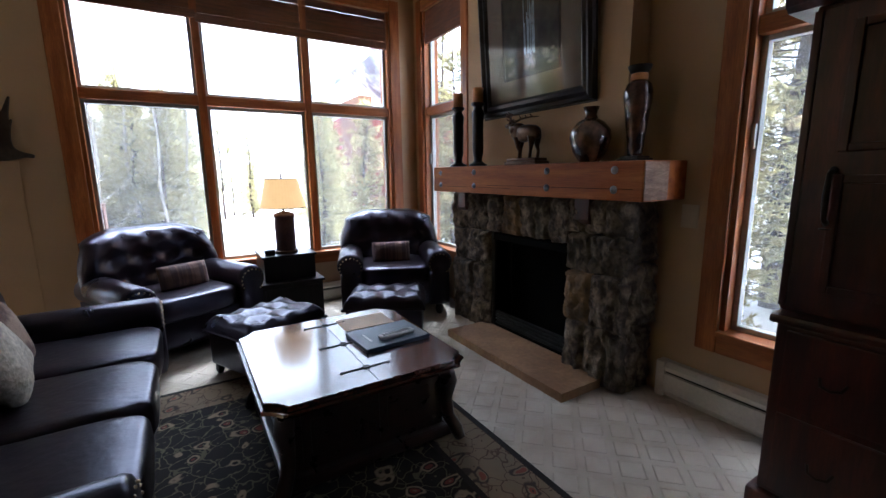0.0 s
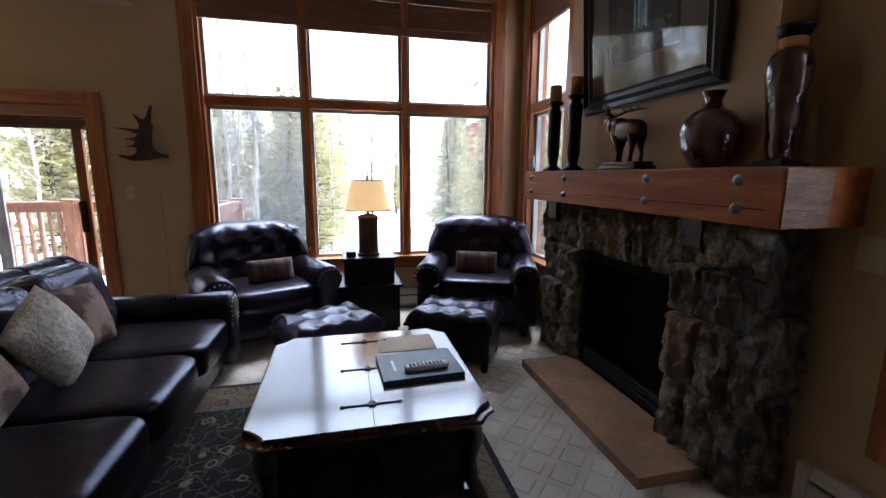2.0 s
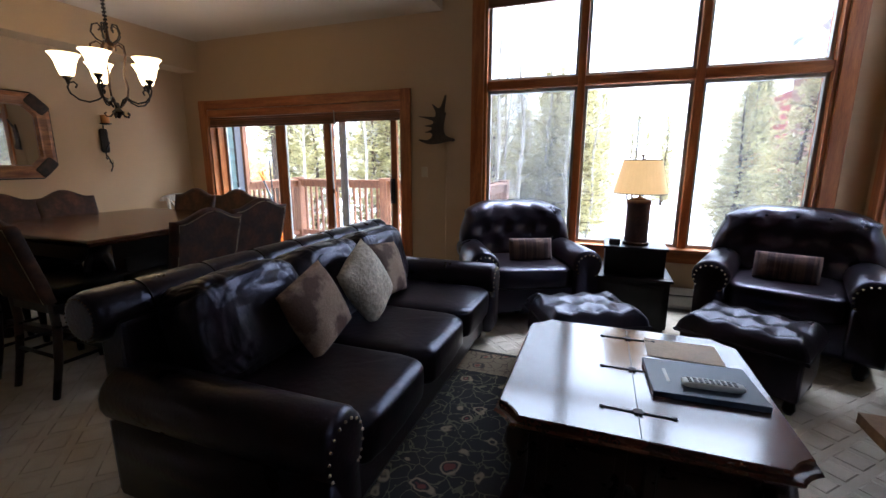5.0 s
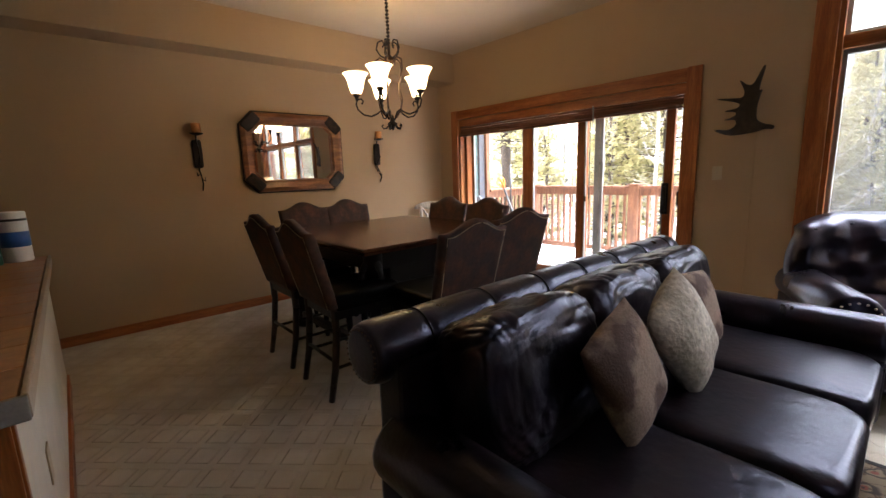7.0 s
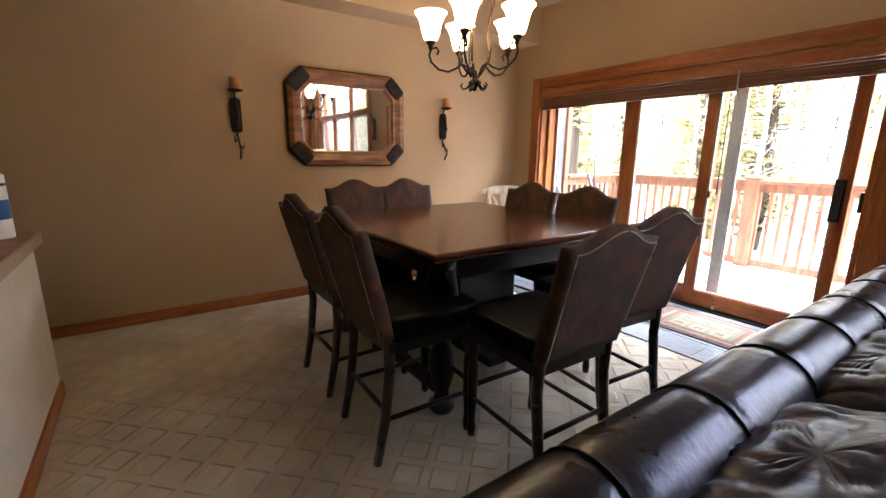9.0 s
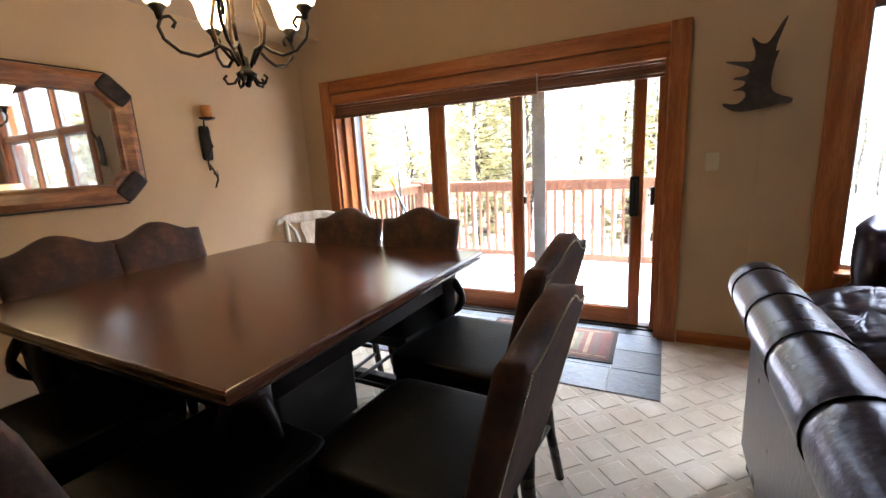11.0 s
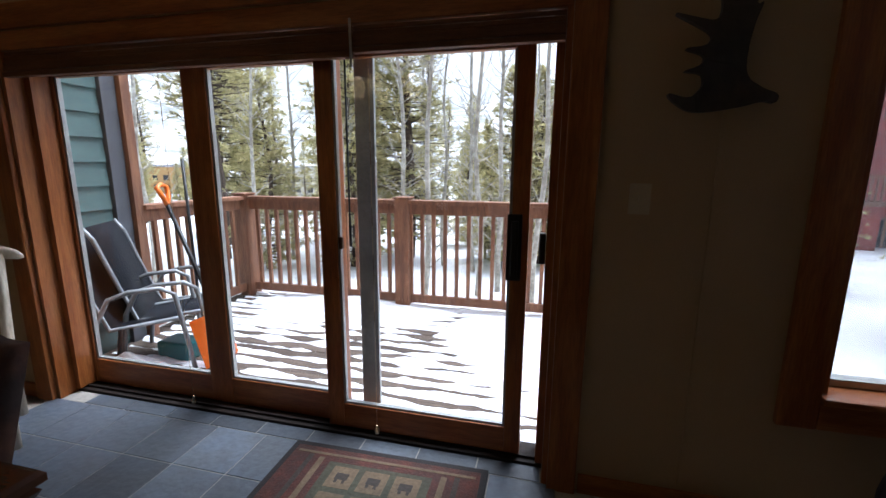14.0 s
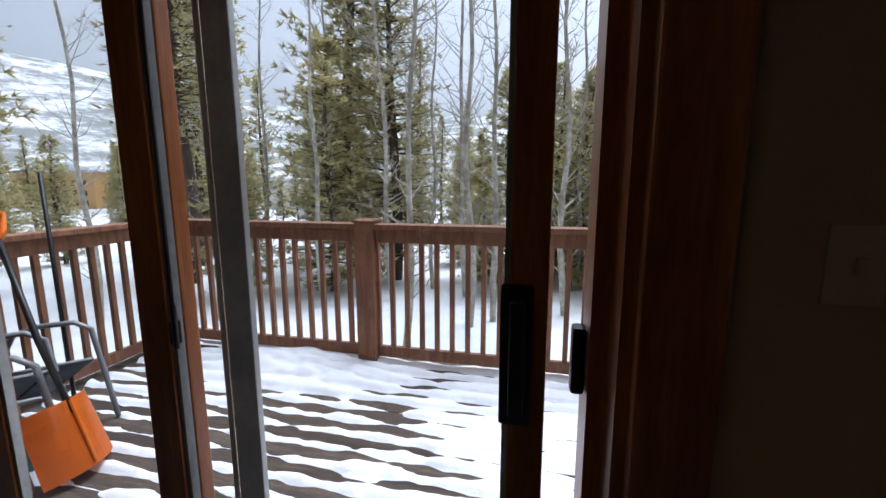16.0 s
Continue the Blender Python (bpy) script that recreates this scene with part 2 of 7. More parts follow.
M_ANTLER = material("antler_bone", (0.05, 0.032, 0.022), 0.55, vary=0.2, scale=8, grain=30, bump=0.4)
M_ALMOND = material("almond_plastic", (0.47, 0.375, 0.235), 0.4, vary=0.03, bump=0)
M_BLUE = material("blue_label", (0.03, 0.10, 0.30), 0.4, vary=0.05, bump=0)
M_GREEN = material("green_bottle", (0.03, 0.16, 0.11), 0.3, vary=0.05, bump=0)
M_TOWEL = material("paper_towel", (0.78, 0.78, 0.76), 0.9, vary=0.04, grain=90, bump=0.3)
M_LAMPSHADE = material("lit_lampshade", (0.72, 0.50, 0.30), 0.8, vary=0.05, grain=150, bump=0.1, emit=(1.0, 0.58, 0.22), emit_strength=0.17)
M_LAMPBODY = material("leather_lamp_body", (0.12, 0.048, 0.028), 0.4, vary=0.2, scale=8, bump=0.2, second=(0.06, 0.022, 0.015))
M_BELL = material("alabaster_glass", (0.92, 0.78, 0.52), 0.3, vary=0.08, scale=9, bump=0.02, emit=(1.0, 0.70, 0.30), emit_strength=1.2)
M_MAT_BOARD = material("picture_mat", (0.15, 0.125, 0.095), 0.9, vary=0.05, bump=0.05)


def let_light_through(m, share, color):
    """Thin leaves also pass light."""
    t, n = m.node_tree, m.node_tree.nodes
    tr, mx = n.new("ShaderNodeBsdfTranslucent"), n.new("ShaderNodeMixShader")
    tr.inputs[0].default_value = (*color, 1)
    mx.inputs[0].default_value = share
    t.links.new(n["Principled BSDF"].outputs[0], mx.inputs[1])
    t.links.new(tr.outputs[0], mx.inputs[2])
    t.links.new(mx.outputs[0], n["Material Output"].inputs[0])


for m in (M_STONE, M_RUST):
    m.node_tree.nodes["Noise Texture.001"].inputs["Roughness"].default_value = 0.78
    m.node_tree.nodes["Bump"].inputs["Distance"].default_value = 0.022
let_light_through(M_NEEDLE, 0.55, (0.60, 0.53, 0.25))
# bluish tint puts cool window light into the colour of the leather's highlights
for m in (M_LEATHER, M_LEATHER2):
    m.node_tree.nodes["Principled BSDF"].inputs["Specular Tint"].default_value = (0.66, 0.66, 1.0, 1)
    m.node_tree.nodes["Principled BSDF"].inputs["Coat Roughness"].default_value = 0.2
    m.node_tree.nodes["Principled BSDF"].inputs["Coat Tint"].default_value = (0.92, 0.94, 1.0, 1)


def screen_material():
    """Fine insect mesh: mostly holes, with wires that catch the daylight."""
    m = bpy.data.materials.new("insect_mesh")
    m.use_nodes = True
    t, n = m.node_tree, m.node_tree.nodes
    n.remove(n["Principled BSDF"])
    tr, df, mx = (n.new("ShaderNode" + k) for k in ("BsdfTransparent", "BsdfTranslucent", "MixShader"))
    df.inputs[0].default_value = (0.07, 0.072, 0.075, 1)
    mx.inputs[0].default_value = 0.33
    t.links.new(tr.outputs[0], mx.inputs[1])
    t.links.new(df.outputs[0], mx.inputs[2])
    t.links.new(mx.outputs[0], n["Material Output"].inputs[0])
    return m


M_SCREEN = screen_material()


def carpet_material():
    """Cream carpet with a raised diamond lattice and tufts."""
    m = material("lattice_carpet", (0.62, 0.56, 0.465), 0.95, vary=0.12, scale=3, grain=260, bump=0.35, second=(0.50, 0.43, 0.335))
    t, n = m.node_tree, m.node_tree.nodes
    b, link = n["Principled BSDF"], m.node_tree.links.new
    co = n.new("ShaderNodeTexCoord")
    mp = n.new("ShaderNodeMapping")
    mp.inputs["Rotation"].default_value = (0, 0, radians(45))
    link(co.outputs["Object"], mp.inputs[0])
    sp = n.new("ShaderNodeSeparateXYZ")
    link(mp.outputs[0], sp.inputs[0])
    waves = []
    for axis in (0, 1):
        pp = n.new("ShaderNodeMath")
        pp.operation = "PINGPONG"
        pp.inputs[1].default_value = 0.08
        link(sp.outputs[axis], pp.inputs[0])
        mr = n.new("ShaderNodeMapRange")
        mr.interpolation_type = "SMOOTHSTEP"
        mr.inputs["From Min"].default_value, mr.inputs["From Max"].default_value = 0.019, 0.027
        link(pp.outputs[0], mr.inputs[0])
        waves.append(mr.outputs[0])
    mn = n.new("ShaderNodeMath")
    mn.operation = "MINIMUM"
    link(waves[0], mn.inputs[0]), link(waves[1], mn.inputs[1])
    old = b.inputs["Normal"].links[0].from_node
    bp = n.new("ShaderNodeBump")
    bp.inputs["Strength"].default_value, bp.inputs["Distance"].default_value = 0.75, 0.014
    link(mn.outputs[0], bp.inputs["Height"]), link(old.outputs[0], bp.inputs["Normal"]), link(bp.outputs[0], b.inputs["Normal"])
    src = b.inputs["Base Color"].links[0].from_socket
    mx = n.new("ShaderNodeMix")
    mx.data_type, mx.blend_type = "RGBA", "MULTIPLY"
    rp = n.new("ShaderNodeValToRGB")
    rp.color_ramp.elements[0].color, rp.color_ramp.elements[1].color = (0.94, 0.935, 0.925, 1), (1, 1, 1, 1)
    link(mn.outputs[0], rp.inputs[0])
    mx.inputs["Factor"].default_value = 1.0
    link(src, mx.inputs["A"]), link(rp.outputs[0], mx.inputs["B"]), link(mx.outputs["Result"], b.inputs["Base Color"])
    return m


def rug_material(name, ground, first, second, third, scale):
    """Pile rug with scattered flowers and vines."""
    m = bpy.data.materials.new(name)
    m.use_nodes = True
    t, n = m.node_tree, m.node_tree.nodes
    b, link = n["Principled BSDF"], t.links.new
    co = n.new("ShaderNodeTexCoord")
    warp = n.new("ShaderNodeTexNoise")
    warp.inputs["Scale"].default_value = scale * 0.8
    link(co.outputs["Object"], warp.inputs["Vector"])
    ad = n.new("ShaderNodeMix")
    ad.data_type, ad.blend_type = "RGBA", "ADD"
    ad.inputs["Factor"].default_value = 0.16
    link(co.outputs["Object"], ad.inputs["A"]), link(warp.outputs["Color"], ad.inputs["B"])
    cur = None
    base = n.new("ShaderNodeRGB")
    base.outputs[0].default_value = (*ground, 1)
    cur = base.outputs[0]
    for k, (sc, feature, lo, hi, col) in enumerate(((scale * 1.3, "DISTANCE_TO_EDGE", 0.035, 0.02, second), (scale * 0.75, "F1", 0.31, 0.27, first),
                                                    (scale * 0.75, "F1", 0.23, 0.20, ground), (scale * 0.75, "F1", 0.17, 0.14, third), (scale * 0.75, "F1", 0.08, 0.05, first), (scale * 2.6, "F1", 0.17, 0.13, second))):
        v = n.new("ShaderNodeTexVoronoi")
        v.feature = feature
        v.inputs["Scale"].default_value = sc
        link(ad.outputs["Result"], v.inputs["Vector"])
        mr = n.new("ShaderNodeMapRange")
        mr.inputs["From Min"].default_value, mr.inputs["From Max"].default_value = lo, hi
        link(v.outputs["Distance"], mr.inputs[0])
        mx = n.new("ShaderNodeMix")
        mx.data_type = "RGBA"
        mx.inputs["B"].default_value = (*col, 1)
        link(mr.outputs[0], mx.inputs["Factor"]), link(cur, mx.inputs["A"])
        cur = mx.outputs["Result"]
    nz = n.new("ShaderNodeTexNoise")
    nz.inputs["Scale"].default_value = 300
    bp = n.new("ShaderNodeBump")
    bp.inputs["Strength"].default_value = 0.5
    link(nz.outputs[0], bp.inputs["Height"]), link(bp.outputs[0], b.inputs["Normal"])
    link(cur, b.inputs["Base Color"])
    b.inputs["Roughness"].default_value = 0.95
    return m


M_CARPET = carpet_material()
M_RUG = rug_material("floral_rug", (0.010, 0.007, 0.007), (0.27, 0.20, 0.125), (0.11, 0.10, 0.055), (0.15, 0.035, 0.025), 8.5)
M_RUGBORDER = rug_material("rug_border_pile", (0.20, 0.15, 0.095), (0.05, 0.035, 0.028), (0.10, 0.06, 0.04), (0.20, 0.06, 0.04), 8.0)
M_RUGEDGE = material("rug_binding", (0.014, 0.011, 0.010), 0.9, vary=0.05, grain=200, bump=0.3)


# ---- building helpers ----
def part(name, bm, mat, parent=None, label="", smooth=False):
    """Links a bmesh as one mesh object under a thing or a part."""
    me = bpy.data.meshes.new(name)
    bmesh.ops.recalc_face_normals(bm, faces=bm.faces)
    bm.to_mesh(me)
    bm.free()
    me.materials.append(mat)
    if smooth:
        me.polygons.foreach_set("use_smooth", [True] * len(me.polygons))
    ob = new(name, me)
    if parent:
        ob.parent = parent
    if label:
        ob["label"] = label
    return ob


def shared(name, me, parent, m):
    """One more object on a mesh that is there already."""
    ob = new(name, me)
    ob.parent = parent
    ob.matrix_basis = m
    return ob


def thing(name, label, category, m=Matrix(), group=""):
    ob = new(name)
    ob.empty_display_size = 0.1
    ob.matrix_basis = m
    return tagged(ob, label, category, group)


def setting(ob, label="", category=""):
    return tagged(ob, label, category, kind="structure")


def box(bm, x0, x1, y0, y1, z0, z1, bevel=0.0, seg=2):
    made = bmesh.ops.create_cube(bm, size=1.0)
    vs = made["verts"]
    for v in vs:
        v.co = (x0 + (v.co.x + 0.5) * (x1 - x0), y0 + (v.co.y + 0.5) * (y1 - y0), z0 + (v.co.z + 0.5) * (z1 - z0))
    if bevel:
        es = list({e for v in vs for e in v.link_edges})
        bmesh.ops.bevel(bm, geom=es, offset=bevel, segments=seg, affect="EDGES", profile=0.6)
    return bm


def boxes(*rows, bevel=0.0):
    bm = bmesh.new()
    for r in rows:
        box(bm, *r, bevel=bevel)
    return bm


def lathe(bm, profile, seg=20, at=(0, 0, 0)):
    """Turns (radius, height) pairs about the z axis."""
    rings = []
    for r, z in profile:
        rings.append([bm.verts.new((at[0] + r * math.cos(2 * math.pi * k / seg), at[1] + r * math.sin(2 * math.pi * k / seg), at[2] + z)) for k in range(seg)])
    for a, b in zip(rings, rings[1:]):
        for k in range(seg):
            bm.faces.new((a[k], a[(k + 1) % seg], b[(k + 1) % seg], b[k]))
    if profile[0][0] > 1e-4:
        bm.faces.new(list(reversed(rings[0])))
    if profile[-1][0] > 1e-4:
        bm.faces.new(rings[-1])
    return bm


def tube(bm, pts, radius, seg=8, taper=None):
    """A round bar along points; radius may be a list."""
    pts = [Vector(p) for p in pts]
    rs = radius if isinstance(radius, (list, tuple)) else [radius] * len(pts)
    rings, side = [], None
    for k, p in enumerate(pts):
        d = (pts[min(k + 1, len(pts) - 1)] - pts[max(k - 1, 0)]).normalized()
        if side is None:
            side = d.orthogonal().normalized()
        side = (side - d * side.dot(d)).normalized()
        up = d.cross(side)
        rings.append([bm.verts.new(p + rs[k] * (math.cos(2 * math.pi * j / seg) * side + math.sin(2 * math.pi * j / seg) * up)) for j in range(seg)])
    for a, b in zip(rings, rings[1:]):
        for j in range(seg):
            bm.faces.new((a[j], a[(j + 1) % seg], b[(j + 1) % seg], b[j]))
    bm.faces.new(list(reversed(rings[0])))
    bm.faces.new(rings[-1])
    return bm


def extrude(bm, outline, axis, a, b):
    """A closed 2D outline pushed along an axis: 'x' takes (y, z), 'y' takes (x, z), 'z' takes (x, y)."""
    def put(p, w):
        return {"x": (w, p[0], p[1]), "y": (p[0], w, p[1]), "z": (p[0], p[1], w)}[axis]
    va = [bm.verts.new(put(p, a)) for p in outline]
    vb = [bm.verts.new(put(p, b)) for p in outline]
    n = len(outline)
    for k in range(n):
        bm.faces.new((va[k], va[(k + 1) % n], vb[(k + 1) % n], vb[k]))
    bm.faces.new(list(reversed(va)))
    bm.faces.new(vb)
    return bm


def cushion(bm, cx, cy, cz, sx, sy, sz, e=0.35, seg=28, rings=14, rough=0.0, seed=0.0, m=None, crease=0.0):
    """A stuffed shape between a ball and a box; e is the squareness."""
    def pw(v, p):
        return math.copysign(abs(v) ** p, v)
    rows = []
    for i in range(rings + 1):
        phi = -math.pi / 2 + math.pi * i / rings
        row = []
        for k in range(seg):
            th = 2 * math.pi * k / seg
            p = Vector((pw(math.cos(phi), e) * pw(math.cos(th), e), pw(math.cos(phi), e) * pw(math.sin(th), e), pw(math.sin(phi), e)))
            q = Vector((p.x * sx / 2, p.y * sy / 2, p.z * sz / 2))
            if rough:
                d = noise.noise(Vector((q.x * 6 + seed, q.y * 6, q.z * 9))) + 0.5 * noise.noise(Vector((q.x * 17, q.y * 13 + seed, q.z * 17)))
                q += q.normalized() * rough * d
            if crease:
                # folds fan out from the ends of the cushion, sharp on one side
                bend = 0.5 * noise.noise(Vector((q.x * 4, q.y * 4 + seed, q.z * 4)))
                w = noise.noise(Vector((q.x * 5, q.y * 3.5 + seed, (q.z * 15 + 7 * abs(q.y) + 3 * bend))))
                v = noise.noise(Vector((q.x * 4 + seed, q.y * 22 + 9 * q.z + 5 * bend, q.z * 3)))
                u = noise.noise(Vector((q.x * 9, q.y * 9 + 11 * q.z + seed, q.z * 26 - 6 * q.y)))
                q -= q.normalized() * crease * (max(0, 1 - abs(w) * 4.5) ** 1.3 + 0.75 * max(0, 1 - abs(v) * 4.5) ** 1.3 + 0.4 * max(0, 1 - abs(u) * 4) ** 1.3)
            q = (m @ q) if m else q
            row.append(q + Vector((cx, cy, cz)))
        rows.append(row)
    bot, top = bm.verts.new(rows[0][0]), bm.verts.new(rows[-1][0])
    vs = [[bm.verts.new(p) for p in r] for r in rows[1:-1]]
    for a, b in zip(vs, vs[1:]):
        for k in range(seg):
            bm.faces.new((a[k], a[(k + 1) % seg], b[(k + 1) % seg], b[k]))
    for k in range(seg):
        bm.faces.new((bot, vs[0][(k + 1) % seg], vs[0][k]))
        bm.faces.new((top, vs[-1][k], vs[-1][(k + 1) % seg]))
    return bm


def sheet(bm, nu, nv, f):
    """A grid of nu by nv cells over f(u, v)."""
    vs = [[bm.verts.new(f(i / nu, j / nv)) for i in range(nu + 1)] for j in range(nv + 1)]
    for j in range(nv):
        for i in range(nu):
            bm.faces.new((vs[j][i], vs[j][i + 1], vs[j + 1][i + 1], vs[j + 1][i]))
    return vs


def studs(bm, pts, r=0.006, out=(0, -1, 0)):
    out = Vector(out)
    for p in pts:
        bmesh.ops.create_icosphere(bm, subdivisions=1, radius=r, matrix=Matrix.Translation(Vector(p) + out * r * 0.3))
    return bm


# ---- the rooms ----
WEST, EAST, NORTH, SOUTH = -4.4, 3.1, 5.2, -4.6
LOW, HIGH = 2.93, 4.3
SL0, SL1, SLT = -4.0, -1.12, 2.07
NW0, NW1, NWB, NWT = -0.17, 2.77, 0.56, 3.27
EA0, EA1 = 4.16, 4.98
EB0, EB1 = 0.55, 1.53

setting(part("floor", boxes((WEST - 0.2, EAST + 0.2, SOUTH - 0.2, NORTH, -0.2, 0)), M_CARPET), "cream carpet woven with a raised diamond lattice", "carpet")
setting(part("wall_north", boxes(
    (WEST - 0.2, SL0, NORTH, 5.45, -0.2, HIGH), (SL0, SL1, NORTH, 5.45, SLT, HIGH), (SL0, SL1, NORTH, 5.45, -0.2, -0.005), (SL1, NW0, NORTH, 5.45, -0.2, HIGH),
    (NW0, NW1, NORTH, 5.45, -0.2, NWB), (NW0, NW1, NORTH, 5.45, NWT, HIGH), (NW1, EAST + 0.2, NORTH, 5.45, -0.2, HIGH)), M_WALL), "unseen tan wall closing the room with trimmed openings", "wall")
setting(part("wall_east", boxes(
    (EAST, EAST + 0.2, EA1, NORTH, 0, HIGH), (EAST, EAST + 0.2, EA0, EA1, 0, NWB), (EAST, EAST + 0.2, EA0, EA1, NWT, HIGH), (EAST, EAST + 0.2, EB1, EA0, 0, HIGH),
    (EAST, EAST + 0.2, EB0, EB1, 0, 0.5), (EAST, EAST + 0.2, EB0, EB1, NWT, HIGH), (EAST, EAST + 0.2, SOUTH, EB0, 0, HIGH)), M_WALL), "unseen tan wall closing the room beside the fireplace", "wall")
setting(part("wall_west", boxes((WEST - 0.2, WEST, SOUTH - 0.2, NORTH, 0, LOW + 0.2)), M_WALL), "tan painted dining room wall", "wall")
# added out of view to close the room; set far back to lessen bounced light
setting(part("wall_south", boxes((WEST, EAST + 0.2, SOUTH - 0.2, SOUTH, 0, HIGH)), M_WALL), "unseen tan wall closing the room", "wall")
setting(part("ceiling_dining", boxes((WEST, -0.63, SOUTH, NORTH, LOW, LOW + 0.2), (-0.83, -0.63, SOUTH, NORTH, LOW + 0.2, HIGH)), M_CEIL), "pale ceiling over the dining side", "ceiling")
setting(part("ceiling_living", boxes((-0.63, EAST, SOUTH, NORTH, HIGH, HIGH + 0.2)), M_CEIL), "high pale ceiling over the sitting side", "ceiling")
setting(part("soffit", boxes((WEST, -4.08, SOUTH, NORTH, 2.56, LOW)), M_WALL), "boxed tan soffit above the dining wall", "soffit")
setting(part("chimney_breast", boxes((2.92, EAST, 2.095, 3.80, 1.3, HIGH)), M_WALL), "tan painted chimney breast above the mantel", "chimney breast")
setting(part("baseboard", boxes((WEST, WEST + 0.016, SOUTH, NORTH - 0.02, 0, 0.09), bevel=0.004), M_TRIMY), "stained pine baseboard", "baseboard")
setting(part("baseboard", boxes((WEST + 0.02, -4.13, NORTH - 0.016, NORTH, 0, 0.09), (-0.99, 0.4, NORTH - 0.016, NORTH, 0, 0.09), bevel=0.004), M_TRIMX), "stained pine baseboard", "baseboard")


def window_north():
    """Three lights below, three above, stained casing, a rolled blind at the head."""
    w = setting(new("window_1"), "wide six-light window in stained pine casing", "window")
    part("casing", boxes((-0.30, NW0, NORTH - 0.028, NORTH, 0.45, 3.40), (NW1, 2.89, NORTH - 0.028, NORTH, 0.45, 3.40), bevel=0.006), M_TRIM, w)
    part("head_casing", boxes((NW0 + 0.001, NW1 - 0.001, NORTH - 0.026, NORTH, NWT, 3.39), bevel=0.006), M_TRIMX, w)
    part("apron", boxes((NW0 + 0.001, NW1 - 0.001, NORTH - 0.026, NORTH, 0.45, 0.555), bevel=0.006), M_TRIMX, w)
    part("window_sill", boxes((NW0, NW1, NORTH - 0.05, 5.30, 0.557, 0.585), bevel=0.008), M_TRIMX, w)
    part("jamb", boxes((NW0, NW0 + 0.03, NORTH, 5.42, 0.587, NWT), (NW1 - 0.03, NW1, NORTH, 5.42, 0.587, NWT)), M_TRIM, w)
    part("mullion", boxes((0.755, 0.825, 5.21, 5.35, 0.587, NWT), bevel=0.006), M_TRIM, w)
    part("mullion", boxes((1.76, 1.83, 5.21, 5.35, 0.587, NWT), bevel=0.006), M_TRIM, w)
    xs = ((NW0 + 0.03, 0.755), (0.825, 1.76), (1.83, NW1 - 0.03))
    for x0, x1 in xs:
        part("transom", boxes((x0, x1, 5.215, 5.35, 2.12, 2.21), bevel=0.006), M_TRIMX, w)
        for z0, z1 in ((0.587, 2.12), (2.21, NWT)):
            f = part("window_frame", boxes((x0, x0 + 0.028, 5.27, 5.32, z0, z1), (x1 - 0.028, x1, 5.27, 5.32, z0, z1), (x0 + 0.028, x1 - 0.028, 5.27, 5.32, z0, z0 + 0.03),
                                           (x0 + 0.028, x1 - 0.028, 5.27, 5.32, z1 - 0.03, z1), bevel=0.003), M_SASH, w, "grey aluminium sash")
            p = part("pane", boxes((x0 + 0.029, x1 - 0.029, 5.292, 5.298, z0 + 0.031, z1 - 0.031)), M_GLASS, f)
            p.visible_shadow = False
            if z0 < 1 and x0 != 0.825:
                part("insect_screen", boxes((x0 + 0.028, x1 - 0.028, 5.325, 5.327, z0 + 0.02, z1 - 0.02)), M_SCREEN, f, "fine grey insect screen")
    blind(NW0 + 0.032, 0.80, 5.203, 5.209, 2.90, NWT, "dark woven wood blind rolled up at the window head")
    blind(0.80, NW1 - 0.032, 5.203, 5.209, 2.87, NWT, "dark woven wood blind rolled up at the window head")
    return w


def blind(x0, x1, y0, y1, z0, z1, label):
    """Stacked folds of a woven blind."""
    t = thing("roman_blind", label, "blind", group="blinds")
    n = 5
    h = (z1 - z0) / n
    for k in range(n):
        sag = 0.004 * math.sin(k * 2.1)
        part("fold", boxes((x0, x1, y0 - 0.0056 * (n - k) + 0.03, y1 + 0.03, z0 + k * h + sag * (k > 0), z0 + (k + 1) * h - 0.002), bevel=0.003), M_SHADE, t)
    return t


window_north()


